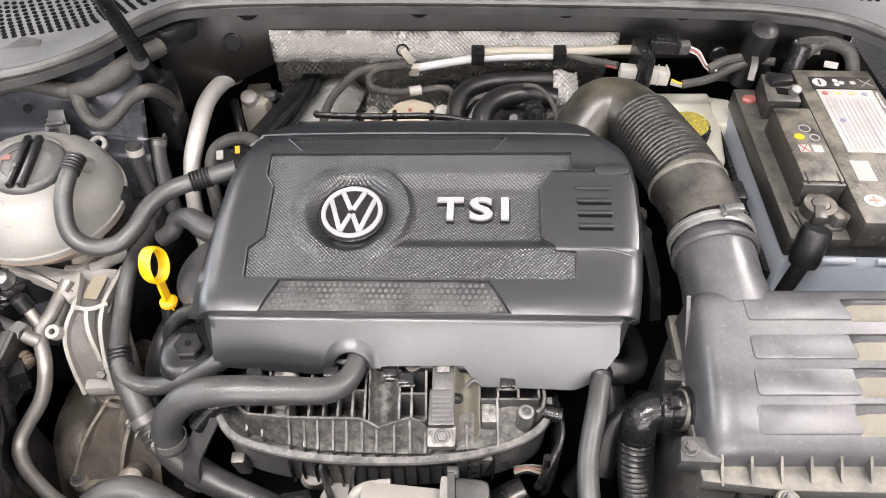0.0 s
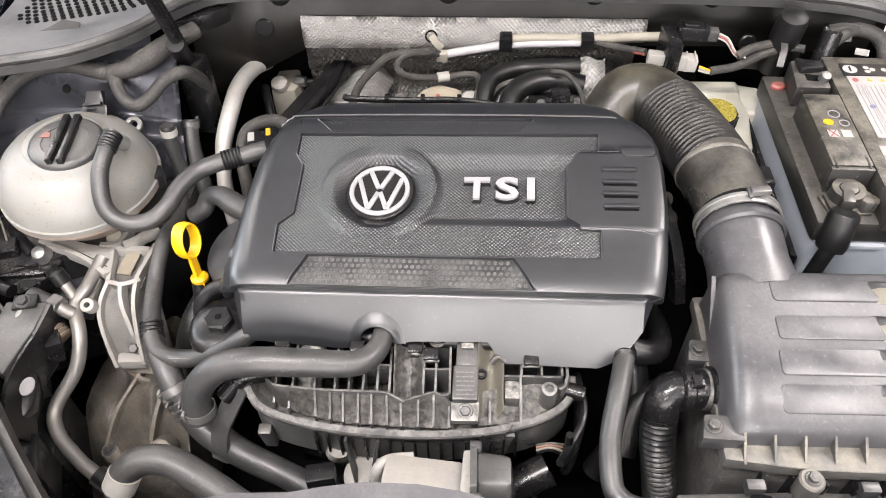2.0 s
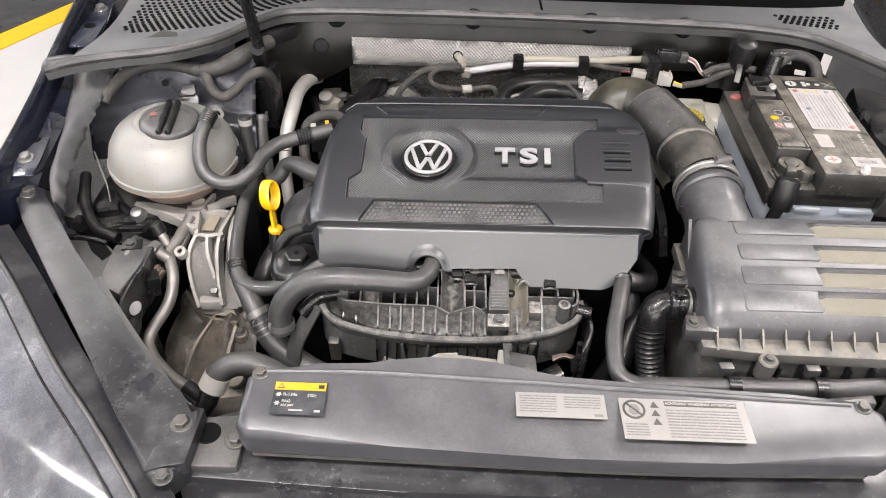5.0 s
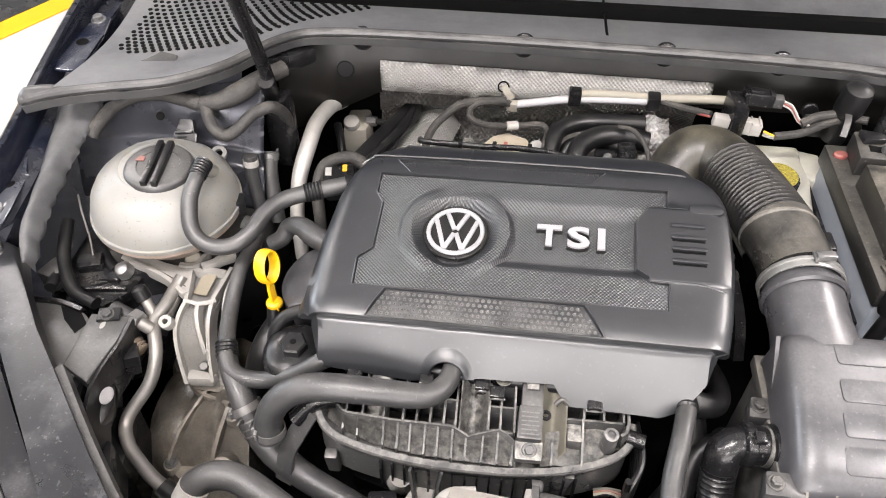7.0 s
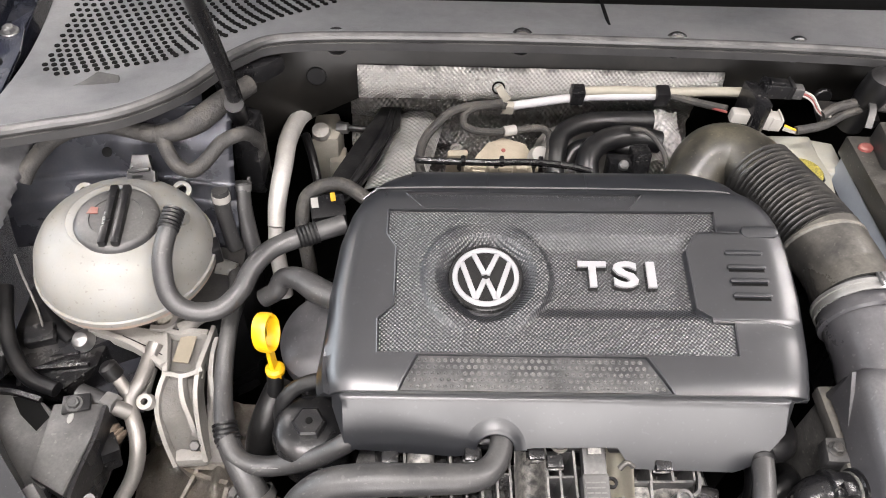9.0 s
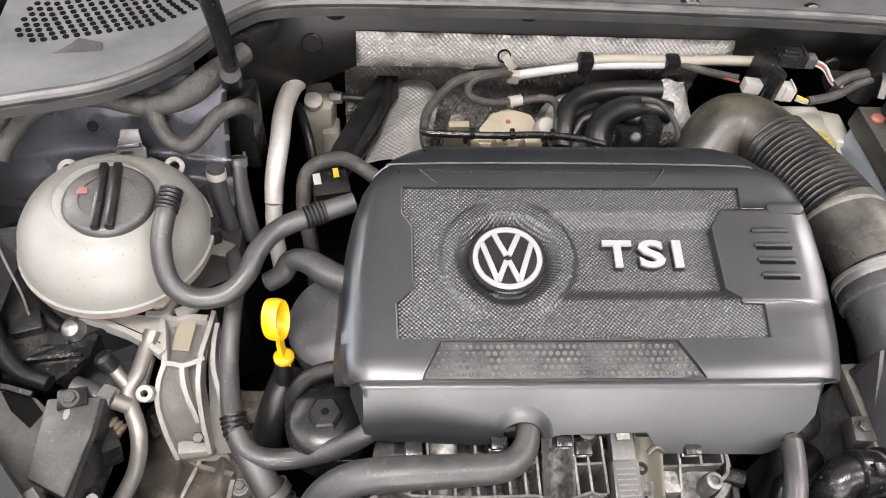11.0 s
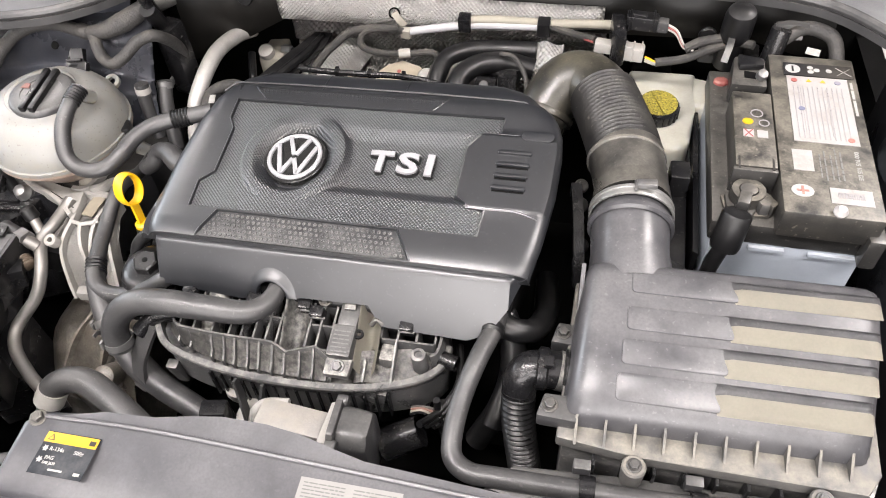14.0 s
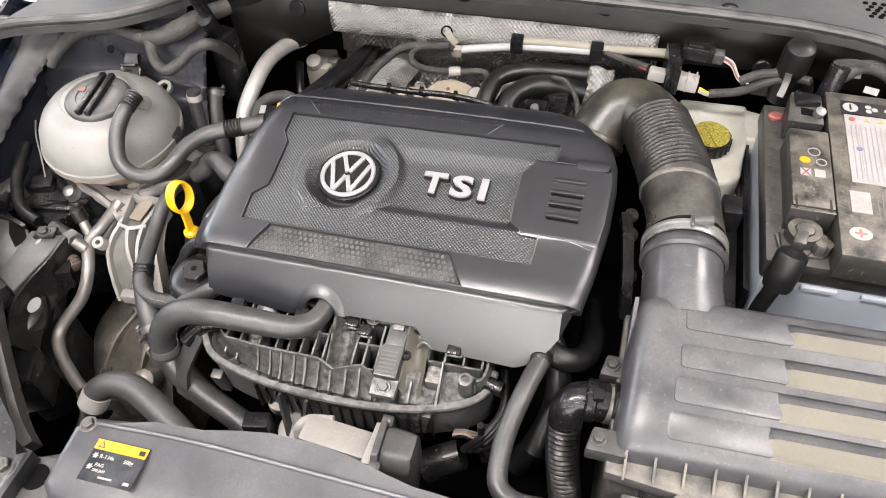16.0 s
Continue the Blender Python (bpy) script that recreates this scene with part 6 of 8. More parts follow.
part("catch", prism([(-0.012, 0.010), (0.010, 0.012), (0.010, 0.016), (-0.012, 0.014)], 0.008, 0.013, CLM, 0.001), BLACK, clip)
part("window", prism([(-0.003, -0.004), (0.003, -0.004), (0.003, 0.003), (-0.003, 0.003)], 0.008, 0.0085, CLM, 0), DARK, clip)
part("slot", prism([(-0.010, 0.004), (0.002, 0.005), (0.002, 0.008), (-0.010, 0.007)], 0.008, 0.0085, CLM, 0), DARK, clip)


def hose(name, pts, r, label, material=None, seg=16, group="", ends=(), **kw):
    """A hose with its spring clamps as parts."""
    at = Vector(pts[0])
    h = thing(name, at, label, "hose", group)
    part("tube", tube(pts, r, seg, **kw), material or RUBBER, h)
    for e, ax in ends:
        part("clamp", clamp_band(e, ax, (r if not isinstance(r, (list, tuple)) else max(r)) + 0.0003, 0.009), CLAMPM, h, "spring steel clamp")
    return h


th = hose("coolant_hose", [(-0.4045, 0.619, 0.833), (-0.407, 0.598, 0.829), (-0.411, 0.572, 0.812), (-0.404, 0.547, 0.789), (-0.383, 0.537, 0.777), (-0.356, 0.540, 0.777), (-0.337, 0.555, 0.786), (-0.326, 0.579, 0.795), (-0.309, 0.599, 0.800), (-0.281, 0.612, 0.804), (-0.235, 0.628, 0.808)],
     [0.0090, 0.0096, 0.0098, 0.0100, 0.0102, 0.0104], "bent grey rubber hose from tank to engine", group="coolant hoses")
part("sleeve", tube([(-0.4045, 0.620, 0.8332), (-0.4055, 0.610, 0.8315), (-0.4072, 0.598, 0.829)], 0.0103, 18, ridge=0.0008, pitch=0.004), RUBBER_D, th, "black ribbed end sleeve")
part("sleeve", tube([(-0.283, 0.6113, 0.8038), (-0.263, 0.6185, 0.8055)], 0.0112, 18, ridge=0.0008, pitch=0.004), RUBBER_D, th, "black ribbed end sleeve")
h = hose("coolant_hose", [(-0.081, 0.440, 0.760), (-0.083, 0.412, 0.760), (-0.089, 0.387, 0.757), (-0.109, 0.371, 0.757), (-0.155, 0.367, 0.762), (-0.200, 0.366, 0.764), (-0.236, 0.366, 0.756), (-0.260, 0.361, 0.737), (-0.272, 0.354, 0.712), (-0.271, 0.347, 0.688)],
         [0.0098, 0.0104, 0.0122, 0.0138, 0.0146, 0.0148, 0.0148, 0.0150], "thick grey rubber coolant hose below the engine cover", group="coolant hoses", seg=20, ends=[((-0.271, 0.350, 0.698), (0.05, -0.2, -1))])
hose("coolant_hose", [(-0.372, 0.655, 0.695), (-0.358, 0.60, 0.715), (-0.355, 0.55, 0.735), (-0.356, 0.495, 0.715), (-0.346, 0.440, 0.702), (-0.322, 0.400, 0.688), (-0.304, 0.378, 0.662), (-0.290, 0.366, 0.645), (-0.268, 0.352, 0.635), (-0.235, 0.336, 0.626), (-0.195, 0.322, 0.616), (-0.15, 0.305, 0.605)],
     [0.0088, 0.0088, 0.0088, 0.0095, 0.0118, 0.0145, 0.0155, 0.0165, 0.0155, 0.0145, 0.0145], "long grey rubber hose running down past the mount", group="coolant hoses",
     ends=[((-0.312, 0.388, 0.676), (0.45, -0.5, -0.6))])
ph = hose("coolant_hose", [(-0.345, 0.436, 0.705), (-0.335, 0.420, 0.701), (-0.318, 0.411, 0.700), (-0.290, 0.409, 0.703), (-0.257, 0.407, 0.721), (-0.226, 0.412, 0.742), (-0.200, 0.432, 0.748), (-0.17, 0.462, 0.750)], 0.0098, "thin printed rubber hose joining the long hose", group="coolant hoses")
solo("hose_coupling", tube([(-0.3495, 0.452, 0.7055), (-0.346, 0.440, 0.702), (-0.343, 0.434, 0.700)], 0.0120, 18, ridge=0.0008, pitch=0.0045), BLACK, "black ribbed coupling where two hoses join", "hose coupling")
bm = rows_of_bars(frame_of((-0.316, 0.4045, 0.7085), (1, -0.05, 0.05), (0, -0.6, 0.8)), 0, 0.085, [0.0], 0.0018, 4, words=8)
part("print", bm, WHITEINK, ph, "faint white print")
sc = thing("spring_clamp", (-0.303, 0.376, 0.664), "dull wire spring clamp round the hose joint", "hose clamp")
for k in range(3):
    part("wire_ring", lathe([(0.0158, -0.0009), (0.0172, -0.0009), (0.0172, 0.0009), (0.0158, 0.0009)], (-0.306 + 0.004 * k, 0.381 - 0.0045 * k, 0.6665 - 0.0055 * k), (0.45, -0.5, -0.62), 28), CLAMPM, sc)
for s_ in (-1, 1):
    part("grip", ribbon([(-0.303 + 0.005 * s_, 0.366, 0.682), (-0.303 + 0.006 * s_, 0.361, 0.688), (-0.303 + 0.0065 * s_, 0.355, 0.689)], 0.005, 0.0014, up=(0, -0.6, 1)), CLAMPM, sc)
lo = hose("radiator_hose", [(-0.352, 0.294, 0.646), (-0.344, 0.302, 0.659), (-0.323, 0.309, 0.667), (-0.295, 0.306, 0.668), (-0.25, 0.285, 0.660), (-0.20, 0.258, 0.645), (-0.15, 0.235, 0.622), (-0.10, 0.215, 0.60)], 0.0155, "thick grey lower radiator hose with a pale collar", seg=20)
part("collar", tube([(-0.355, 0.291, 0.640), (-0.346, 0.300, 0.656)], 0.0172, 20), WHITEP, lo, "pale plastic collar")
part("connector", tube([(-0.375, 0.275, 0.600), (-0.362, 0.284, 0.622), (-0.354, 0.292, 0.642)], [0.010, 0.012, 0.0145], 16), BLACK, lo)
hose("vent_pipe", [(-0.376, 0.690, 0.70), (-0.383, 0.700, 0.745), (-0.384, 0.708, 0.778)], 0.0095, "upright black pipe stub with a white band", RUBBER, ends=[])
solo("pipe_band", lathe([(0.0099, 0), (0.0105, 0), (0.0105, 0.009), (0.0099, 0.009)], (-0.3835, 0.705, 0.765), (0, 0.15, 1), 20), WHITEP, "white band round a pipe stub", "pipe band")
hose("vent_pipe", [(-0.355, 0.690, 0.68), (-0.364, 0.715, 0.735), (-0.366, 0.735, 0.765)], 0.0105, "upright black pipe stub beside the tank", RUBBER, ends=[((-0.366, 0.733, 0.760), (0, 0.5, 1))])

# air-conditioning pipes
PIPE_RUN = [(-0.438, 0.548, 0.705), (-0.442, 0.533, 0.700), (-0.447, 0.507, 0.695), (-0.454, 0.486, 0.690), (-0.442, 0.452, 0.675), (-0.446, 0.425, 0.650), (-0.466, 0.389, 0.625), (-0.457, 0.363, 0.615), (-0.430, 0.339, 0.605), (-0.412, 0.327, 0.601), (-0.398, 0.320, 0.598)]
acp = thing("air_con_pipe", (-0.46, 0.50, 0.56), "dull aluminium air-conditioning pipe with a black cap", "pipe")
part("pipe", tube(PIPE_RUN, 0.0080, 16), PIPE, acp)
part("stub", tube([(-0.453, 0.490, 0.690), (-0.467, 0.505, 0.708)], 0.0065, 12), PIPE, acp)
part("end_fitting", tube([(-0.404, 0.323, 0.599), (-0.385, 0.313, 0.594), (-0.366, 0.300, 0.590)], [0.0115, 0.0125, 0.011], 14), BLACK, acp, "black pipe fitting")
part("valve_cap", lathe([(0.008, 0), (0.010, 0.002), (0.0095, 0.016), (0.006, 0.019)], (-0.468, 0.506, 0.706), (-0.45, 0.3, 1), 12), RUBBER_D, acp, "black knurled valve cap")
acb = thing("air_con_pipe", (-0.32, 0.75, 0.62), "pale aluminium suction pipe at the bulkhead", "pipe")
part("pipe", tube([(-0.300, 0.905, 0.742), (-0.313, 0.872, 0.752), (-0.320, 0.820, 0.760), (-0.322, 0.775, 0.755), (-0.327, 0.735, 0.735), (-0.329, 0.715, 0.712)], [0.0110, 0.0116, 0.0116, 0.0116, 0.0112, 0.0105], 18), SUCTION, acb)
part("lower_pipe", tube([(-0.329, 0.715, 0.712), (-0.330, 0.70, 0.68), (-0.325, 0.68, 0.62)], 0.010, 14), SUCTION, acb)

# engine mount: cast bracket with ribs
mount = thing("engine_mount", (-0.41, 0.51, 0.58), "dusty cast aluminium engine mount bracket with ribs", "engine mount")
part("maker_plate", prism([(-0.0085, -0.017), (0.0085, -0.017), (0.0085, 0.017), (-0.0085, 0.017)], 0, 0.001, pose(-0.4090, 0.5475, 0.6950, 4, 3, -6)), OLDLABEL, mount, "faded yellowish label")
MM = frame_of((-0.41, 0.515, 0.692), (1, 0, 0), (0, 0.65, 0.76))
UPM = Vector((0, -0.55, 0.835)).normalized()


def cast_wall(pts, h, wide=0.0046, up=UPM, name="rib_wall"):
    """A cast wall that hangs h below its top line."""
    up = Vector(up).normalized()
    return part(name, ribbon([Vector(p) - up * h / 2 for p in pts], wide, h, up=up), ALU, mount)


RIM_L = glide([(-0.4225, 0.5140, 0.6990), (-0.4275, 0.5000, 0.6920), (-0.4290, 0.4830, 0.6800), (-0.4240, 0.4660, 0.6540), (-0.4160, 0.4510, 0.6260)], 6)
RIM_R = glide([(-0.3890, 0.5180, 0.7010), (-0.3902, 0.5050, 0.6940), (-0.3902, 0.4920, 0.6830), (-0.3880, 0.4720, 0.6560), (-0.3840, 0.4550, 0.6280)], 6)
cast_wall(RIM_L[::3], 0.026)
cast_wall([(-0.3815, 0.5640, 0.7045), (-0.3850, 0.5400, 0.7030)] + RIM_R[::3], 0.026)


def trough(a, b):
    """Floor of the trough, hollowed between the rims and lumpy from the mould."""
    i = min(24, int(round(b * 24)))
    p = RIM_L[i].lerp(RIM_R[i], a)
    return p - UPM * (0.009 + 0.005 * math.sin(math.pi * a) - 0.004 * math.exp(-((b - 0.62) / 0.10) ** 2) + 0.0012 * noise.noise(p * 70))


part("trough", sheet(14, 24, trough, 0.003), ALU, mount, smooth=60)
cast_wall([(-0.4225, 0.5140, 0.6990), (-0.4120, 0.5110, 0.7030), (-0.4040, 0.5086, 0.7040), (-0.3970, 0.5120, 0.7030), (-0.3890, 0.5180, 0.7010)], 0.016)
cast_wall([(-0.4043, 0.5086, 0.7040), (-0.4040, 0.4990, 0.6960), (-0.4010, 0.4880, 0.6850), (-0.3960, 0.4790, 0.6700), (-0.3930, 0.4720, 0.6590)], 0.017)
# pocket with the label
part("pocket", sheet(8, 10, lambda a, b: (-0.4330 + 0.0120 * b + a * (0.0480 - 0.0120 * b), 0.5670 - 0.0530 * b, 0.6900 + 0.003 * a - 0.004 * b), 0.004), ALU, mount)
cast_wall([(-0.4330, 0.5690, 0.7030), (-0.4275, 0.5400, 0.7010), (-0.4225, 0.5140, 0.6990)], 0.016, 0.0050, (0, 0, 1))
cast_wall([(-0.4330, 0.5690, 0.7030), (-0.4190, 0.5640, 0.7020), (-0.4050, 0.5660, 0.7030), (-0.3860, 0.5640, 0.7040)], 0.016, 0.0060, (0, 0, 1))
part("pocket_bolt", hexagon((-0.3935, 0.4630, 0.6390), 0.0060, 0.006, UPM), BOLTM, mount)
part("foot", prism([(-0.4150, 0.4500), (-0.3840, 0.4520), (-0.3800, 0.4620), (-0.4180, 0.4660)], 0.612, 0.628, None, 0.003), ALU, mount)
# second flange that curves away on the engine side
cast_wall([(-0.3775, 0.5550, 0.6980), (-0.3790, 0.5360, 0.6950), (-0.3790, 0.5180, 0.6830), (-0.3740, 0.5000, 0.6660), (-0.3680, 0.4820, 0.6400), (-0.3640, 0.4660, 0.6120)], 0.022)
part("side_web", sheet(8, 10, lambda a, b: (-0.3890 + 0.005 * b + (0.012 + 0.008 * b) * a, 0.5520 - 0.0950 * b, 0.6800 - 0.0250 * b * b - 0.045 * b), 0.003), ALU, mount)
ARM_POLY = [(-0.5300, 0.5750), (-0.5118, 0.5654), (-0.4890, 0.5584), (-0.4653, 0.5481), (-0.4460, 0.5362), (-0.4265, 0.5213), (-0.4225, 0.5300), (-0.4290, 0.5660), (-0.4467, 0.5680), (-0.4668, 0.5720), (-0.4896, 0.5790), (-0.5180, 0.5830), (-0.5300, 0.5860)]
part("arm", prism(ARM_POLY, 0.688, 0.7020, None, 0.003), ALU, mount)
part("arm_edge", ribbon([(-0.5118, 0.5664, 0.7020), (-0.4890, 0.5594, 0.7020), (-0.4653, 0.5491, 0.7020), (-0.4460, 0.5372, 0.7020), (-0.4265, 0.5225, 0.7000)], 0.0052, 0.010, n=3), ALU, mount)
part("arm_groove", ribbon([(-0.4764, 0.5602, 0.7015), (-0.4482, 0.5464, 0.7015), (-0.4290, 0.5352, 0.7015)], 0.0012, 0.0012, n=3), DARK, mount, "dark casting groove")
part("arm_loop", ribbon([(-0.4480, 0.5690, 0.7000), (-0.4300, 0.5690, 0.7010), (-0.4235, 0.5790, 0.7010), (-0.4205, 0.5920, 0.7000), (-0.4190, 0.6050, 0.6980)], 0.0055, 0.012), ALU, mount)
part("arm_loop", ribbon([(-0.4180, 0.5680, 0.7020), (-0.4053, 0.5750, 0.7030), (-0.3985, 0.5830, 0.7030), (-0.3850, 0.5960, 0.7000)], 0.0070, 0.014), ALU, mount)
part("tank_peg", lathe([(0.012, 0), (0.012, 0.010), (0.009, 0.016), (0.003, 0.018)], (-0.4370, 0.5880, 0.6900), (0.1, -0.4, 1), 20), BEIGE, mount)
# lower bracket: a sloping web with walls standing on it
# grease colour on pan and cast mark also paints in the shadow down here
part("pan", prism([(-0.006, -0.0915), (0.0051, -0.0790), (0.0220, -0.0850), (0.0353, -0.0900), (0.0437, -0.1133), (-0.0052, -0.1094)], -0.040, -0.014, MM, 0.003), GREASE, mount, "oil-stained lower pan, darkened for shadow too")
part("cast_mark", prism([(0.012, -0.090), (0.019, -0.089), (0.018, -0.096), (0.011, -0.097)], -0.014, -0.011, MM, 0.001), GREASE, mount)
part("eye", lathe([(0.0036, 0), (0.0085, 0), (0.0085, 0.012), (0.0078, 0.013), (0.0036, 0.013)], (-0.4375, 0.4890, 0.6840), (0, -0.5, 1), 20), ALU, mount)
cast_wall([(-0.4400, 0.5250, 0.6930), (-0.4440, 0.5060, 0.6850), (-0.4465, 0.4930, 0.6760)], 0.012, 0.0060)
stud = thing("mount_stud", (-0.518, 0.560, 0.695), "silver bolt head beside the coolant tank", "bolt")
bm = lathe([(0.012, 0), (0.013, 0.004), (0.010, 0.008), (0.008, 0.014), (0.003, 0.016)], (-0.518, 0.558, 0.695), (0, -0.5, 1), 20)
part("head", bm, STEEL, stud)

# greasy gearbox side below, black boxes by the headlamp
gear = thing("timing_case", (-0.40, 0.42, 0.36), "greasy brown-stained casting below the mount", "engine part")


def casting(a, b):
    """A lumpy casting seen from above: a raised deck at the back, hollows and a curved shoulder to the front."""
    x = -0.474 + 0.140 * a
    y = 0.535 - 0.190 * b
    z = 0.598 - 0.014 * b - 0.16 * max(0, b - 0.52) ** 1.5 * 2.2 - 0.10 * max(0, 0.30 - a) ** 1.4 * 2
    z -= 0.026 * math.exp(-(((a - 0.33) / 0.16) ** 2 + ((b - 0.42) / 0.20) ** 2))
    z -= 0.012 * math.exp(-(((b - 0.17) / 0.035) ** 2))
    z += 0.010 * math.exp(-(((a - 0.70) / 0.07) ** 2)) * (1 if b < 0.8 else 0.5)
    z += 0.004 * noise.noise(Vector((x * 24, y * 24, 1))) + 0.0012 * noise.noise(Vector((x * 85, y * 85, 4))) + 0.0006 * noise.noise(Vector((x * 220, y * 220, 9)))
    return (x, y, z)


part("casting", sheet(54, 54, casting, 0.006), GREASE, gear, smooth=70)
# ribs, a joint edge and bolts that stand on the casting
for run, wide in (([(0.10, 0.10), (0.30, 0.30), (0.52, 0.44), (0.80, 0.52)], 0.005), ([(0.55, 0.06), (0.58, 0.24), (0.52, 0.44)], 0.004), ([(0.80, 0.52), (0.74, 0.70), (0.66, 0.86)], 0.005), ([(0.52, 0.44), (0.40, 0.62), (0.30, 0.78)], 0.004)):
    part("rib", ribbon([Vector(casting(a, b)) + Vector((0, 0, 0.003)) for a, b in run], wide, 0.014), GREASE, gear)
part("joint_edge", tube([Vector(casting(a, 0.90 - 0.35 * (a - 0.45) ** 2)) + Vector((0, 0, 0.002)) for a in [0.12 + 0.06 * k for k in range(14)]], 0.0045, 10), GREASE, gear)
for a, b in ((0.16, 0.16), (0.62, 0.14), (0.84, 0.56), (0.30, 0.80), (0.62, 0.88)):
    p = Vector(casting(a, b))
    part("boss", lathe([(0.012, -0.006), (0.0105, 0.005), (0.009, 0.007), (0.003, 0.0072)], p, (0, -0.2, 1), 18), GREASE, gear)
    bolt(p + Vector((0, 0, 0.0065)), gear, 0.0055, (0, -0.2, 1))
part("body", prism([(-0.47, 0.53), (-0.345, 0.53), (-0.345, 0.36), (-0.40, 0.35), (-0.46, 0.39)], 0.36, 0.535, None, 0.02), GREASE, gear)
part("lug", lathe([(0.016, 0), (0.014, 0.03), (0.008, 0.034)], (-0.36, 0.385, 0.545), (0.1, -0.6, 0.8), 18), GREASE, gear)
pod = thing("washer_filler_housing", (-0.53, 0.43, 0.55), "dusty black plastic housing behind the headlamp", "housing")
part("box", prism([(-0.600, 0.490), (-0.585, 0.430), (-0.530, 0.385), (-0.505, 0.372), (-0.490, 0.419), (-0.510, 0.458), (-0.530, 0.476), (-0.567, 0.487)], 0.60, 0.709, None, 0.004), GREYP, pod)
# flat near-black patch paints the shade of a hollow
part("hollow", prism([(-0.562, 0.482), (-0.536, 0.478), (-0.519, 0.459), (-0.527, 0.444), (-0.548, 0.462)], 0.7086, 0.7096, None, 0), DARK, pod, "near-black patch for the shaded hollow in the top")
part("lid_rim", ribbon([(-0.598, 0.487, 0.711), (-0.565, 0.486, 0.712), (-0.532, 0.476, 0.712)], 0.005, 0.006, n=4), BLACK, pod)
part("bracket_plate", prism([(-0.5164, 0.4700), (-0.4680, 0.4700), (-0.4700, 0.4348), (-0.4790, 0.3752), (-0.5150, 0.3950)], 0.698, 0.7165, None, 0.003), GREYP, pod)
part("bracket_edge", ribbon([(-0.4660, 0.4690, 0.686), (-0.4680, 0.4340, 0.684), (-0.4755, 0.3780, 0.680), (-0.4640, 0.3300, 0.664)], 0.004, 0.062), BLACK, pod)
part("lug", prism([(-0.5080, 0.4760), (-0.4820, 0.4800), (-0.4780, 0.4620), (-0.5040, 0.4560)], 0.716, 0.7205, None, 0.002), BLACK, pod)
bolt((-0.494, 0.4669, 0.7205), pod, 0.0060, (0.1, -0.2, 1), BOLTM)
part("paint_spot", prism([(-0.495 + 0.0030 * math.cos(a * 0.785), 0.4535 + 0.0060 * math.sin(a * 0.785)) for a in range(8)], 0.7167, 0.7173), LABEL, pod, "splash of white paint")
part("round_cover", lathe([(0.0165, 0.0), (0.0165, 0.034), (0.015, 0.041), (0.010, 0.0445), (0.003, 0.0455)], (-0.4915, 0.380, 0.638), (0.35, -0.15, 1), 36, sy=2.0), BLACK, pod, "round black cover with a white dot")
part("cover_rib", ribbon([(-0.488, 0.428, 0.688), (-0.497, 0.398, 0.688), (-0.496, 0.366, 0.686)], 0.006, 0.012), BLACK, pod)
part("rubber_dot", lathe([(0.007, 0), (0.007, 0.002), (0.005, 0.003)], (-0.467, 0.379, 0.687), (0.35, -0.2, 1), 16, sy=1.5), FAINTINK, pod, "pale oval plug")
part("lower_box", prism([(-0.500, 0.362), (-0.458, 0.345), (-0.440, 0.300), (-0.470, 0.285), (-0.512, 0.315)], 0.58, 0.650, None, 0.006), BLACK, pod)
part("skirt", prism([(-0.53, 0.40), (-0.47, 0.42), (-0.455, 0.34), (-0.50, 0.31)], 0.50, 0.61, None, 0.004), BLACK, pod)
part("clip", box((-0.482, 0.452, 0.672), (0.022, 0.020, 0.036), (0, 0, 20), 0.003), BLACK, pod)
part("clip", box((-0.468, 0.437, 0.662), (0.018, 0.024, 0.030), (0, 10, 30), 0.003), BLACK, pod)
snorkel = thing("headlamp_bellows", (-0.47, 0.45, 0.66), "brown ribbed rubber sleeve on a cable", "sleeve")
part("sleeve", tube([(-0.486, 0.462, 0.678), (-0.472, 0.458, 0.682), (-0.458, 0.450, 0.676)], 0.010, 14, ridge=0.002, pitch=0.005), mat("brown_rubber", (0.10, 0.075, 0.055), 0.5, dust=0.4, bump=0.3), snorkel)
union_ = thing("pipe_union", (-0.475, 0.485, 0.69), "dull metal pipe union below the valve cap", "pipe union")
part("barrel", tube([(-0.500, 0.487, 0.706), (-0.472, 0.477, 0.702)], 0.0105, 16), BOLTM, union_)
part("nut", lathe([(0.0125, 0), (0.0135, 0.002), (0.0135, 0.011), (0.012, 0.013)], (-0.474, 0.478, 0.7025), (0.93, -0.32, -0.1), 6), STEEL, union_)
part("neck", tube([(-0.465, 0.475, 0.701), (-0.452, 0.474, 0.690)], 0.008, 12), PIPE, union_)
inner = thing("inner_wing_plate", (-0.50, 0.545, 0.60), "blue-grey painted sheet beside the engine mount", "car body")
part("sheet", sheet(8, 8, lambda a, b: (-0.530 + 0.075 * a, 0.500 + 0.090 * b, 0.655 + 0.012 * b - 0.012 * a), 0.003), BODYGREY, inner)
boxes = thing("lamp_control_unit", (-0.53, 0.535, 0.66), "dusty black plastic control unit below the coolant tank", "control unit")
part("case", prism([(-0.590, 0.545), (-0.545, 0.560), (-0.512, 0.572), (-0.494, 0.560), (-0.498, 0.530), (-0.525, 0.500), (-0.575, 0.505)], 0.660, 0.692, None, 0.005), BLACK, boxes)
part("ridge", ribbon([(-0.578, 0.520, 0.693), (-0.545, 0.524, 0.694), (-0.505, 0.528, 0.694)], 0.004, 0.008), BLACK, boxes)
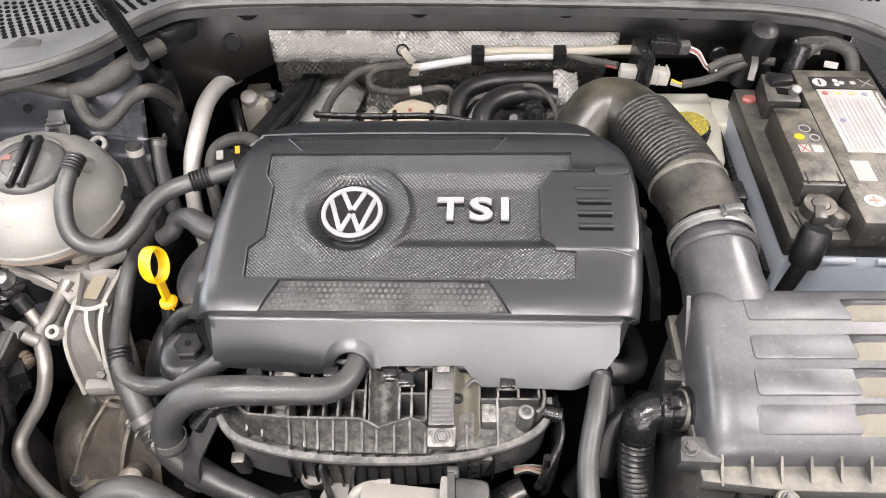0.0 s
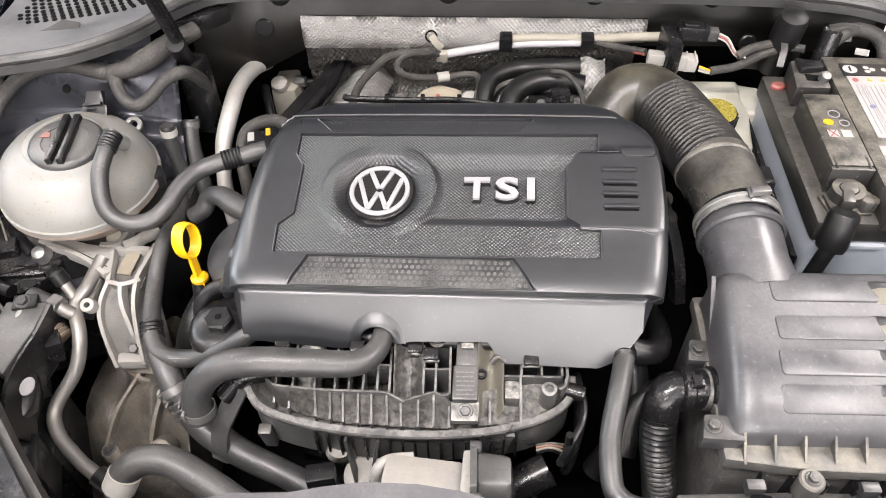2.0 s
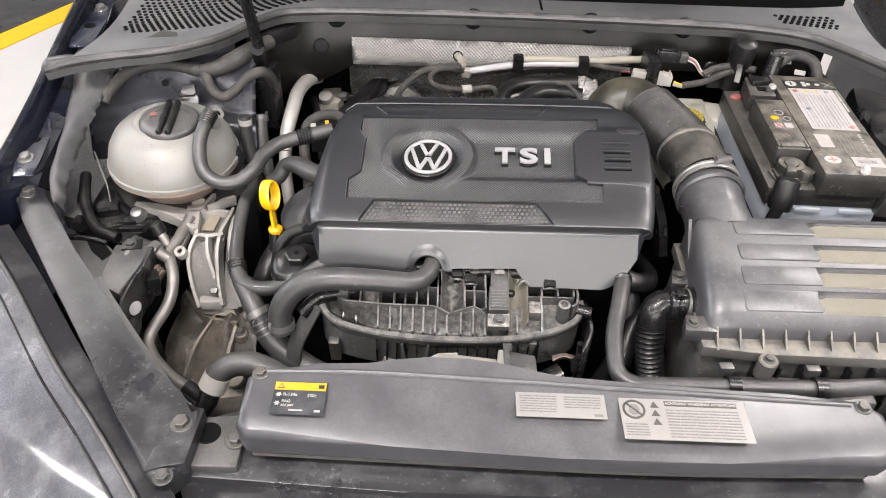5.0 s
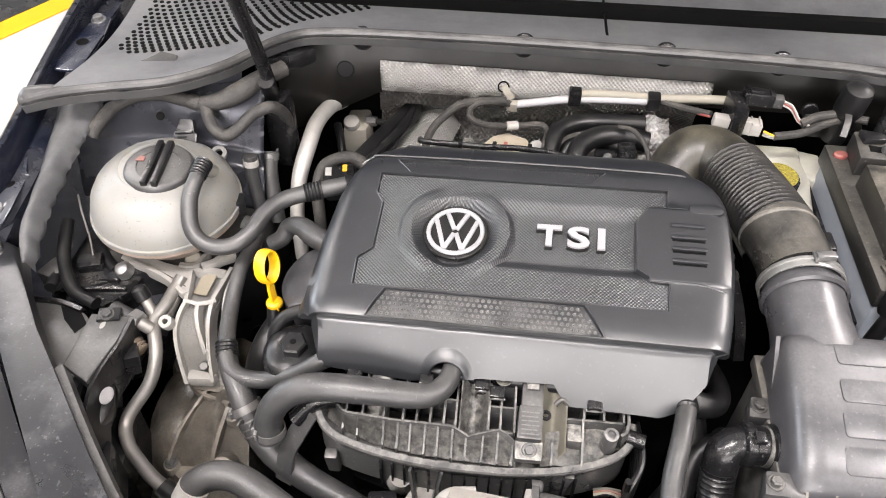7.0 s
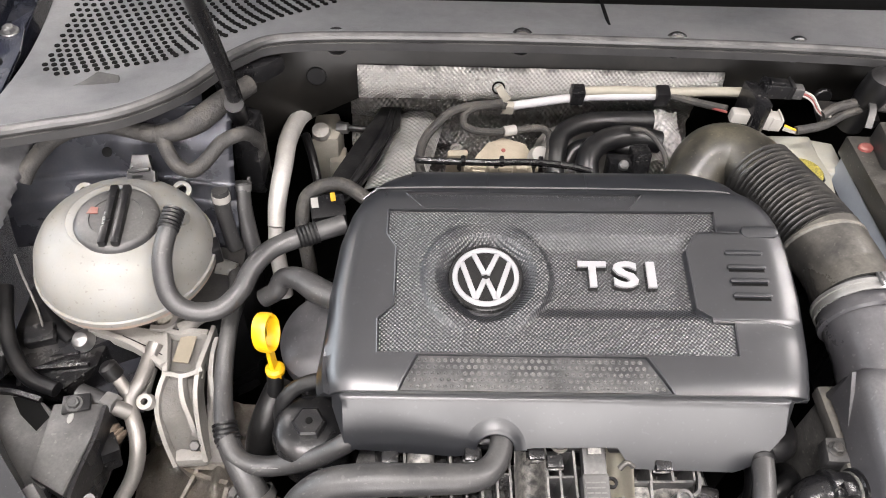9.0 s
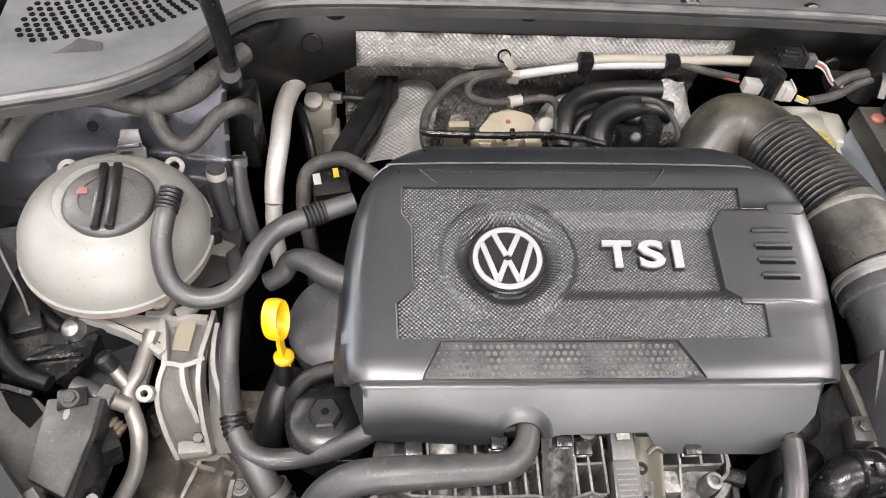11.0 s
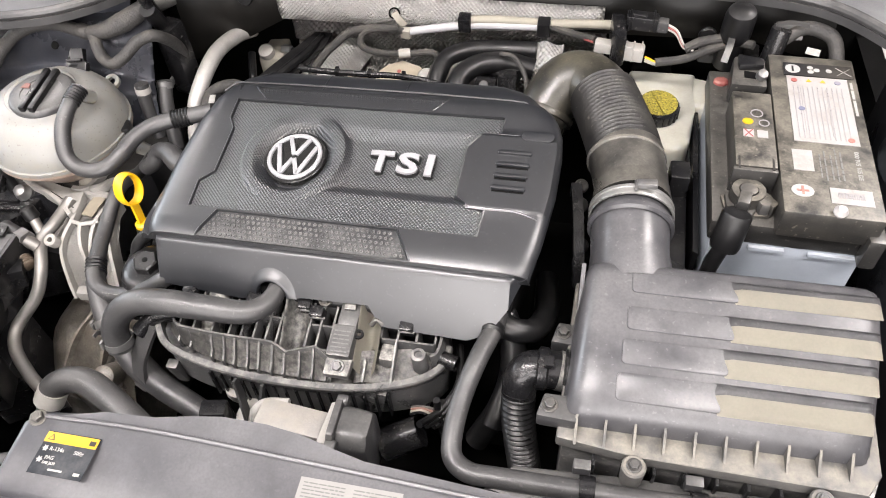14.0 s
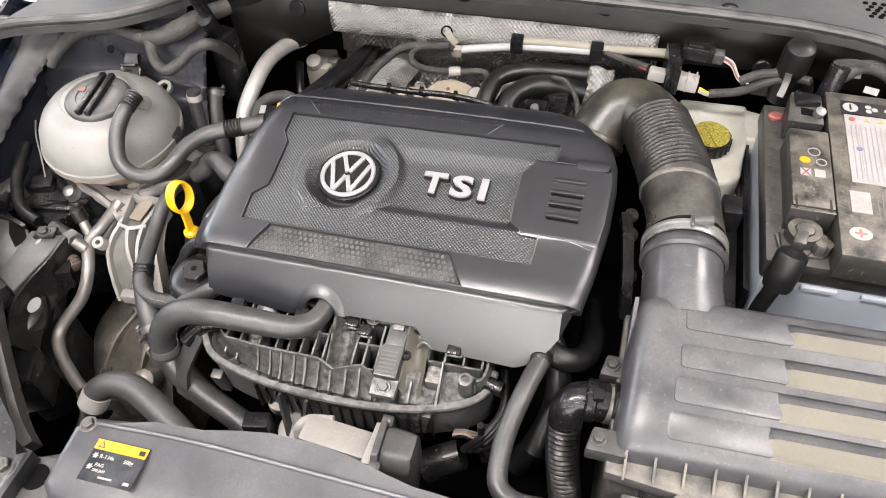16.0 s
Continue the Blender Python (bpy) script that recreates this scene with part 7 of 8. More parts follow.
part("ridge", ribbon([(-0.572, 0.535, 0.693), (-0.548, 0.538, 0.694), (-0.520, 0.542, 0.694)], 0.003, 0.006), BLACK, boxes)
part("plug", box((-0.560, 0.560, 0.690), (0.030, 0.022, 0.026), (10, 0, 15), 0.003), BLACK, boxes)
part("plug", box((-0.590, 0.530, 0.700), (0.026, 0.030, 0.024), (0, 0, -20), 0.003), GREYP, boxes)
for pts, r in (([(-0.600, 0.60, 0.735), (-0.588, 0.56, 0.730), (-0.572, 0.525, 0.722), (-0.55, 0.500, 0.715), (-0.52, 0.488, 0.712)], 0.008), ([(-0.605, 0.58, 0.71), (-0.590, 0.54, 0.715), (-0.580, 0.50, 0.72)], 0.007),
               ([(-0.57, 0.60, 0.70), (-0.552, 0.575, 0.70), (-0.53, 0.558, 0.695)], 0.009)):
    solo("cable_loom", tube(pts, r, 12), RUBBER_D, "taped black cable loom behind the headlamp", "cable", "looms")
solo("loose_wire", tube([(-0.590, 0.625, 0.760), (-0.575, 0.600, 0.755), (-0.560, 0.575, 0.735), (-0.556, 0.562, 0.715)], 0.0012, 8), PIPE, "thin pale wire hanging by the wing", "wire")

# cable loom over the tower to the prop
for pts, r in (([(-0.586, 0.690, 0.806), (-0.580, 0.699, 0.816), (-0.570, 0.710, 0.826), (-0.556, 0.722, 0.836), (-0.531, 0.731, 0.845), (-0.495, 0.733, 0.849), (-0.463, 0.729, 0.845), (-0.442, 0.727, 0.842)], 0.0088),
               ([(-0.446, 0.728, 0.842), (-0.421, 0.732, 0.845), (-0.398, 0.742, 0.852), (-0.377, 0.765, 0.858), (-0.35, 0.80, 0.858)], [0.009, 0.0115, 0.0135, 0.0125, 0.011]),
               ([(-0.446, 0.728, 0.842), (-0.437, 0.724, 0.838), (-0.431, 0.714, 0.829), (-0.421, 0.704, 0.819), (-0.406, 0.700, 0.815), (-0.391, 0.708, 0.822), (-0.374, 0.722, 0.836), (-0.355, 0.730, 0.842), (-0.347, 0.742, 0.832), (-0.346, 0.765, 0.805), (-0.350, 0.78, 0.77)], 0.0080)):
    w = solo("cable_loom", tube(pts, r, 14, 10), CLOTH, "dusty taped cable loom over the suspension tower", "cable", "looms")
solo("loom_tape", lathe([(0.0092, -0.008), (0.0102, -0.006), (0.0102, 0.006), (0.0092, 0.008)], (-0.452, 0.7285, 0.8435), (1, -0.15, -0.15), 14), CLOTH, "pale tape wound where the loom divides", "tape")
solo("relay_bracket", prism([(-0.392, 0.798), (-0.335, 0.826), (-0.315, 0.848), (-0.36, 0.845)], 0.842, 0.866, None, 0.006), BLACK, "black plastic bracket under the cowl lip", "bracket")
solo("rod_foot", prism([(-0.378, 0.765), (-0.345, 0.758), (-0.338, 0.79), (-0.37, 0.80)], 0.72, 0.832, None, 0.008), BLACK, "black foot bracket of the prop rod", "bracket")

# dipstick, oil filter cap, hoses at the cover's flank
dip = thing("dipstick", (-0.304, 0.503, 0.66), "yellow plastic dipstick handle with a ring", "dipstick")
RC = Vector((-0.307, 0.512, 0.776))
ax = Vector((0.90, -0.22, 0.16)).normalized()
bm = bmesh.new()
u0 = Vector((0.05, 0.25, 1)).normalized()
u0 = (u0 - ax * u0.dot(ax)).normalized()
u1 = ax.cross(u0)
n = 32
loops = []
for k in range(n):
    a = 2 * math.pi * k / n
    d = u0 * math.cos(a) * 0.0195 + u1 * math.sin(a) * 0.0150
    dn = d.normalized()
    loops.append([bm.verts.new(RC + d + dn * (0.0022 * math.cos(b)) + ax * (0.0075 * math.sin(b))) for b in [2 * math.pi * j / 10 for j in range(10)]])
for k in range(n):
    p, q = loops[k], loops[(k + 1) % n]
    for j in range(10):
        bm.faces.new((p[j], p[(j + 1) % 10], q[(j + 1) % 10], q[j]))
part("ring", bm, YELLOW, dip)
part("stem", ribbon([RC - u0 * 0.0195, (-0.306, 0.507, 0.745), (-0.304, 0.503, 0.722)], 0.010, 0.004, up=ax), YELLOW, dip)
part("hook", box((-0.300, 0.497, 0.712), (0.006, 0.004, 0.012), (0, 0, 0), 0.001), YELLOW, dip)
part("collar", lathe([(0.006, 0), (0.010, 0.002), (0.010, 0.006), (0.007, 0.009)], (-0.304, 0.503, 0.719), (0, 0.1, 1), 20), YELLOW, dip)
part("guide_tube", tube([(-0.304, 0.503, 0.722), (-0.306, 0.49, 0.69), (-0.312, 0.475, 0.64)], 0.009, 12), RUBBER_D, dip)
filt = thing("oil_filter_cap", (-0.262, 0.440, 0.66), "dusty black oil filter cap with a hexagon top", "oil filter")
FA = (0.0, -0.10, 1)
part("body", lathe([(0.038, 0), (0.038, 0.045), (0.036, 0.055), (0.030, 0.061), (0.018, 0.064), (0.012, 0.064)], (-0.262, 0.442, 0.668), FA, 36), BLACK, filt)
part("hexagon", hexagon((-0.262, 0.436, 0.730), 0.0155, 0.013, FA), BLACK, filt)
part("dimple", disc((-0.262, 0.4347, 0.7425), 0.0035, 0.001, FA, 14), DARK, filt)
hose("oil_hose", [(-0.225, 0.47, 0.76), (-0.245, 0.472, 0.757), (-0.275, 0.470, 0.745), (-0.292, 0.462, 0.725), (-0.295, 0.452, 0.69)], 0.0075, "thin black hose curving round the oil filter", RUBBER_D)
hose("breather_pipe", [(-0.236, 0.545, 0.785), (-0.258, 0.556, 0.785), (-0.280, 0.572, 0.785), (-0.297, 0.578, 0.778), (-0.306, 0.572, 0.765), (-0.32, 0.57, 0.755)], [0.0135, 0.0135, 0.011, 0.0105, 0.010], "grey plastic breather pipe at the cover's flank", RUBBER)
pump = thing("water_pump_housing", (-0.25, 0.535, 0.62), "ribbed grey plastic pump housing beside the dipstick", "engine part")
part("housing", lathe([(0.048, 0), (0.050, 0.02), (0.049, 0.095), (0.046, 0.108), (0.036, 0.116), (0.012, 0.119)], (-0.232, 0.548, 0.630), (-0.25, -0.10, 1), 40, sy=1.10), BOXP, pump)
part("band", lathe([(0.0500, 0), (0.0525, 0.001), (0.0525, 0.008), (0.0500, 0.009)], (-0.2445, 0.543, 0.681), (-0.25, -0.10, 1), 40, sy=1.10), RUBBER_D, pump)
for k in range(12):
    a = math.pi * (0.72 + 0.075 * k)
    part("rib", box((-0.246 + 0.0500 * math.cos(a), 0.543 + 0.055 * math.sin(a), 0.690), (0.006, 0.004, 0.040), (0, -16, math.degrees(a)), 0.001), BOXP, pump)
solo("black_hose", tube([(-0.300, 0.510, 0.690), (-0.312, 0.480, 0.680), (-0.322, 0.46, 0.655), (-0.327, 0.445, 0.61)], 0.016, 14), RUBBER_D, "fat black rubber hose behind the mount", "hose")
fuse = thing("sensor_plug", (-0.262, 0.70, 0.73), "black sensor plug with yellow and white marks", "connector")
part("body", box((-0.262, 0.700, 0.735), (0.040, 0.032, 0.034), (10, 0, 10), 0.004), BLACK, fuse)
part("marks", prism([(-0.012, -0.006), (-0.004, -0.006), (-0.004, 0.008), (-0.012, 0.008)], 0, 0.0008, pose(-0.268, 0.697, 0.7695, 10, 0, 10)), WHITEINK, fuse, "white mark")
part("marks", prism([(0.006, -0.002), (0.012, -0.002), (0.012, 0.010), (0.006, 0.010)], 0, 0.0008, pose(-0.264, 0.700, 0.7700, 10, 0, 10)), LABEL_Y, fuse, "yellow mark")
solo("cable_loom", tube([(-0.185, 0.685, 0.755), (-0.215, 0.700, 0.772), (-0.25, 0.722, 0.776), (-0.285, 0.715, 0.765), (-0.292, 0.69, 0.74), (-0.285, 0.66, 0.70), (-0.28, 0.62, 0.68)], 0.0085, 12), CLOTH, "taped cable loom arching over the sensor plug", "cable", "looms")

# ---------------------------------------------------------------- intake duct, air filter box
duct = thing("intake_duct", (0.25, 0.62, 0.70), "dusty black intake duct with a corrugated middle", "air duct")
part("elbow", tube([(0.160, 0.700, 0.735), (0.176, 0.738, 0.768), (0.197, 0.760, 0.789), (0.221, 0.758, 0.795), (0.239, 0.738, 0.795), (0.247, 0.718, 0.795)], [0.034, 0.0360, 0.0375, 0.0380, 0.0385, 0.0385], 30), DUCTR, duct)
part("mouth_ring", lathe([(0.035, 0), (0.040, 0), (0.041, 0.004), (0.040, 0.008), (0.035, 0.008)], (0.170, 0.726, 0.758), (0.3, 0.8, 0.6), 36), DUCTR, duct)
part("bellows", tube([(0.245, 0.727, 0.795), (0.256, 0.690, 0.797), (0.267, 0.648, 0.800), (0.275, 0.605, 0.803)], 0.0378, 40, ridge=0.0044, pitch=0.0070), BELLOWS, duct, "corrugated rubber bellows")
part("cuff", tube([(0.274, 0.610, 0.803), (0.278, 0.585, 0.804), (0.281, 0.560, 0.803), (0.282, 0.535, 0.802)], [0.0425, 0.0405, 0.040, 0.0425], 36), CUFF, duct)
part("cuff_edge", lathe([(0.0415, 0), (0.0440, 0.001), (0.0440, 0.004), (0.0415, 0.006)], (0.2745, 0.607, 0.803), (0.0, -1.0, -0.1), 40), FLANGE, duct)
AXD = (0.0, -1.0, -0.1)
part("neck", tube([(0.282, 0.548, 0.801), (0.282, 0.505, 0.796), (0.283, 0.475, 0.790), (0.286, 0.442, 0.780)], [0.0400, 0.0405, 0.0400, 0.044], 36), BOXP, duct)
part("hose_clamp", lathe([(0.0425, 0), (0.0445, 0), (0.0447, 0.002), (0.0447, 0.0035), (0.0432, 0.0042), (0.0432, 0.0085), (0.0447, 0.0092), (0.0447, 0.011), (0.0445, 0.0125), (0.0425, 0.0125)], (0.282, 0.532, 0.8005), AXD, 48), BANDM, duct, "bright steel hose clamp")
part("clamp_screw", box((0.292, 0.526, 0.8440), (0.020, 0.009, 0.006), (0, 0, 4), 0.001), STEEL, duct)
part("clamp_lug", box((0.281, 0.524, 0.8445), (0.003, 0.015, 0.003), (0, 0, 0), 0.0006), STEEL, duct)
part("rim", lathe([(0.041, 0), (0.0448, 0.001), (0.0448, 0.006), (0.041, 0.008)], (0.282, 0.512, 0.798), AXD, 40), BOXP, duct)

abox = thing("air_filter_box", (0.37, 0.36, 0.55), "dusty black air filter box with raised ribs", "air filter")
# lid: rows from the back edge forward and down
YS = [(0.452, 0.770), (0.451, 0.800), (0.448, 0.812), (0.440, 0.8185), (0.428, 0.820), (0.400, 0.8175), (0.370, 0.812), (0.345, 0.805), (0.322, 0.797), (0.308, 0.790), (0.299, 0.782), (0.294, 0.770), (0.292, 0.752)]
bm = bmesh.new()
rows_ = []
for y, z in YS:
    f = (0.452 - y) / 0.16
    a, b = 0.243 - 0.010 * f, 0.512 - 0.022 * f
    dip_ = [(-0.006, -0.055), (-0.003, -0.025), (0.0, -0.013), (0.005, -0.005), (0.013, -0.001), (0.025, 0)]
    rows_.append([bm.verts.new((a + du, y, z + max(dw, 0.752 - z))) for du, dw in dip_] + [bm.verts.new((a + (b - a) * k / 6, y, z)) for k in range(1, 6)] + [bm.verts.new((b - du, y, z + max(dw, 0.752 - z))) for du, dw in reversed(dip_)])
for p, q in zip(rows_, rows_[1:]):
    for k in range(len(p) - 1):
        bm.faces.new((p[k], p[k + 1], q[k + 1], q[k]))
lid = part("lid", bm, BOXP, abox, smooth=60)


def lid_z(y):
    return lin(-y, [(-a, z) for a, z in YS])


def lid_block(poly, h, bev=0.0012, turn=0.004):
    """A low pad that follows the lid's slope."""
    own = prism(poly, 0, 1, None, 0)
    for v in own.verts:
        v.co.z = lid_z(v.co.y) + (h if v.co.z > 0.5 else -0.004)
    rise = [e for e in own.edges if sum(v.co.z > lid_z(v.co.y) for v in e.verts) == 1]
    bmesh.ops.bevel(own, geom=rise, offset=turn, segments=3, affect="EDGES", profile=0.5)
    crown = [e for e in own.edges if all(v.co.z > lid_z(v.co.y) for v in e.verts)]
    bmesh.ops.bevel(own, geom=crown, offset=bev, segments=2, affect="EDGES", profile=0.5)
    return own


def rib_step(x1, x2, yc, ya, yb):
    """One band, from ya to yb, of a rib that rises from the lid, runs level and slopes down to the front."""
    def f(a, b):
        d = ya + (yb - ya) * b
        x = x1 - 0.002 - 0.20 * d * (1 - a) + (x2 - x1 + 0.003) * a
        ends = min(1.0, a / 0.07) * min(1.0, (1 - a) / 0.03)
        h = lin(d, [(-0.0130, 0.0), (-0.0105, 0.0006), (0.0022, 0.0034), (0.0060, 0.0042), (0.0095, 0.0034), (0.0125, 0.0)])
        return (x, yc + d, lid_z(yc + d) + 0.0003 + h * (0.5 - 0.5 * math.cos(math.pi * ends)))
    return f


for k, yc in enumerate((0.4195, 0.381, 0.349, 0.3185)):
    x0, x1, x2 = 0.283 - 0.003 * k, 0.376 - 0.005 * k, 0.503 - 0.005 * k
    part("rib", lid_block([(x0, yc - 0.0115), (x1 + 0.004, yc - 0.0115), (x1 + 0.001, yc + 0.0115), (x0, yc + 0.0115)], 0.0014, 0.0008), BOXP, lid)
    part("rib_crest", sheet(30, 9, rib_step(x1, x2, yc, 0.0125, 0.0022), 0.0015), BOXP, lid, smooth=60)
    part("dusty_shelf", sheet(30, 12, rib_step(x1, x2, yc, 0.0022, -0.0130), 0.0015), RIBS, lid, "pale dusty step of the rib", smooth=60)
bm = prism([(0.226, 0.279), (0.30, 0.271), (0.490, 0.266), (0.504, 0.286), (0.516, 0.46), (0.232, 0.46)], 0.742, 0.758, None, 0.003)
part("flange", bm, FLANGE, abox, "pale dusty joint flange")
bm = prism([(0.232, 0.284), (0.30, 0.277), (0.50, 0.271), (0.508, 0.29), (0.51, 0.455), (0.238, 0.455)], 0.50, 0.745, None, 0.004, taper=-0.0)
part("lower_box", bm, DUSTY, abox)
for k in range(10):
    x = 0.243 + k * 0.026
    bm = prism([(0.275, 0.0), (0.2965, 0.0), (0.2965, 0.017)], -0.0012, 0.0012, frame_of((x, 0, 0.757), (0, 1, 0), (0, 0, 1)), 0)
    part("gusset", bm, FLANGE, abox)
for k in range(9):
    x = 0.262 + k * 0.027
    part("wall_rib", box((x, 0.271 - 0.0006 * k, 0.62), (0.003, 0.012, 0.122), bevel=0.0008), BLACK, abox)
for (x, y) in ((0.296, 0.262), (0.452, 0.256)):
    part("screw_boss", lathe([(0.010, -0.012), (0.0105, 0), (0.0110, 0.013), (0.0095, 0.015)], (x, y, 0.744), (0, 0, 1), 24), FLANGE, abox)
    bolt((x, y, 0.759), abox, 0.0048, (0, 0, 1), BOLTM, "screw")
for (x, y, z) in ((0.2215, 0.303, 0.772), (0.228, 0.392, 0.760)):
    part("lug", prism([(-0.016, -0.012), (0.022, -0.014), (0.022, 0.012), (-0.010, 0.013)], -0.02, 0.0, pose(x, y, z), 0.004), GREYP, abox)
    bolt((x - 0.004, y, z), abox, 0.0055)
part("side_gusset", prism([(0.40, 0.765), (0.442, 0.765), (0.442, 0.812)], -0.002, 0.002, frame_of((0.237, 0, 0), (0, 1, 0), (0, 0, 1)), 0), BOXP, abox)
part("side_gusset", prism([(0.372, 0.765), (0.392, 0.765), (0.392, 0.79)], -0.002, 0.002, frame_of((0.238, 0, 0), (0, 1, 0), (0, 0, 1)), 0), BOXP, abox)
part("stub", tube([(0.25, 0.354, 0.745), (0.222, 0.354, 0.750)], 0.020, 20), DUSTY, abox)

conn = thing("breather_hose", (0.19, 0.34, 0.62), "black corrugated breather hose with a clipped elbow", "hose")
part("coupling", lathe([(0.020, 0), (0.0225, 0.002), (0.0225, 0.008), (0.019, 0.010), (0.019, 0.024), (0.0215, 0.026), (0.0215, 0.034), (0.018, 0.036)], (0.237, 0.354, 0.749), (-1, 0, 0.03), 28), BLACK, conn)
part("catch", box((0.213, 0.348, 0.770), (0.010, 0.012, 0.006), bevel=0.001), BLACK, conn)
part("elbow", tube([(0.208, 0.354, 0.750), (0.196, 0.353, 0.749), (0.187, 0.347, 0.741), (0.186, 0.340, 0.722)], 0.0175, 20), BLACK, conn)
part("bellows", tube([(0.186, 0.341, 0.726), (0.187, 0.328, 0.700), (0.192, 0.315, 0.668), (0.20, 0.300, 0.62), (0.205, 0.29, 0.56)], 0.0155, 24, ridge=0.0022, pitch=0.0062), RUBBER_D, conn)

hr = hose("washer_hose", [(0.156, 0.410, 0.752), (0.153, 0.385, 0.757), (0.143, 0.348, 0.758), (0.133, 0.310, 0.745), (0.130, 0.280, 0.737), (0.133, 0.258, 0.730), (0.150, 0.246, 0.728), (0.180, 0.244, 0.730), (0.25, 0.244, 0.730), (0.35, 0.245, 0.730), (0.43, 0.255, 0.726), (0.50, 0.262, 0.72)], 0.0100, "long grey rubber hose bending along the radiator cover")
part("end_cap", lathe([(0.0102, 0), (0.0125, 0.003), (0.0125, 0.010), (0.0102, 0.012)], (0.152, 0.381, 0.757), (0.05, 0.95, -0.1), 20), RUBBER_D, hr)
tray = thing("hose_holder", (0.26, 0.236, 0.70), "black plastic channel holding the hose", "bracket")
part("channel", prism([(0.165, 0.236), (0.19, 0.262), (0.30, 0.266), (0.42, 0.268), (0.42, 0.232), (0.19, 0.230)], 0.700, 0.724, None, 0.004), GREYP, tray)
for x in (0.258, 0.356):
    part("clip", lathe([(0.0105, -0.007), (0.0135, -0.007), (0.0135, 0.007), (0.0105, 0.007)], (x, 0.245, 0.730), (1, 0, 0), 20), BLACK, tray)
    part("clip_tab", box((x - 0.006, 0.262, 0.735), (0.016, 0.010, 0.012), bevel=0.0015), GREYP, tray)

# ---------------------------------------------------------------- battery
bat = thing("battery", (0.44, 0.64, 0.60), "dusty black car battery with white label and grey case", "battery")
BM_ = frame_of((0.4414, 0.6451, 0.0), (0.9995, -0.032, 0.0), (0.032, 0.9995, 0.0))


def bprism(x0, y0, x1, y1, z0, z1, bev=0.002, bm=None):
    return prism([(x0, y0), (x1, y0), (x1, y1), (x0, y1)], z0, z1, BM_, bev, bm)


part("case", bprism(-0.070, -0.122, 0.083, 0.133, 0.60, 0.785, 0.004), BATT_G, bat, "light grey battery case")
part("lid", bprism(-0.0740, -0.124, 0.0875, 0.139, 0.777, 0.805, 0.004), BATT, bat)
part("label_deck", bprism(-0.012, -0.130, 0.084, 0.137, 0.800, 0.8368, 0.004), BATT_TOP, bat)
part("terminal_cover", bprism(-0.056, -0.070, -0.013, 0.056, 0.800, 0.8382, 0.003), BATT_TOP, bat)
part("cover_front", bprism(-0.058, -0.076, -0.013, -0.0705, 0.800, 0.8370, 0.0015), BATT, bat)
for x in (-0.052, -0.018):
    part("cover_slot", bprism(x - 0.001, -0.074, x + 0.001, -0.056, 0.8375, 0.8386, 0.0), INK, bat)
part("corner_foot", bprism(0.074, -0.138, 0.091, -0.112, 0.774, 0.815, 0.004), BATT, bat)
for x0, x1 in ((-0.030, 0.006), (0.030, 0.082)):
    part("case_catch", bprism(x0, -0.1262, x1, -0.1215, 0.769, 0.774, 0.0008), BATT_G, bat)
Z = 0.8370
m = BM_ @ Matrix.Translation((0, 0, Z))


def bpatch(x0, y0, x1, y1, z=0.0, h=0.0008):
    return prism([(x0, y0), (x1, y0), (x1, y1), (x0, y1)], z, z + h, m, 0)


lab = part("label", bpatch(0.006, -0.022, 0.072, 0.094), LABEL_B, bat, "white printed label")
bm = bmesh.new()
for c in range(11):
    rows_of_bars(m @ Matrix.Translation((0.012 + 0.0052 * c, 0, 0.0009)) @ pose(0, 0, 0, 0, 0, 90), -0.016, 0.076, [0.0], 0.0011, 40 + c, bm, words=9)
part("small_print", bm, FAINTINK, lab)
bm = bmesh.new()
for x in (0.0195, 0.033, 0.0465):
    prism([(x, -0.01), (x + 0.0004, -0.01), (x + 0.0004, 0.072), (x, 0.072)], 0.0009, 0.0012, m, 0, bm)
part("column_lines", bm, FAINTINK, lab)
for k, (x, mt) in enumerate(((0.014, REDINK), (0.030, LABEL_Y), (0.045, LABEL_Y), (0.061, BLUEINK))):
    part("symbol", prism([(x + 0.0036 * math.cos(a), 0.086 + 0.0036 * math.sin(a)) for a in [2 * math.pi * i / (3 if k in (1, 2) else 16) + math.pi / 2 for i in range(3 if k in (1, 2) else 16)]], 0.0009, 0.0013, m), mt, lab)
part("symbol", prism([(0.064 + 0.0036 * math.cos(2 * math.pi * i / 16), -0.014 + 0.0036 * math.sin(2 * math.pi * i / 16)) for i in range(16)], 0.0009, 0.0013, m), REDINK, lab)
part("symbol", prism([(0.018 + 0.0034 * math.cos(2 * math.pi * i / 16), 0.034 + 0.0034 * math.sin(2 * math.pi * i / 16)) for i in range(16)], 0.0009, 0.0013, m), BLUEINK, lab)
part("black_band", bpatch(0.004, 0.096, 0.080, 0.120, 0.0), INK, bat)
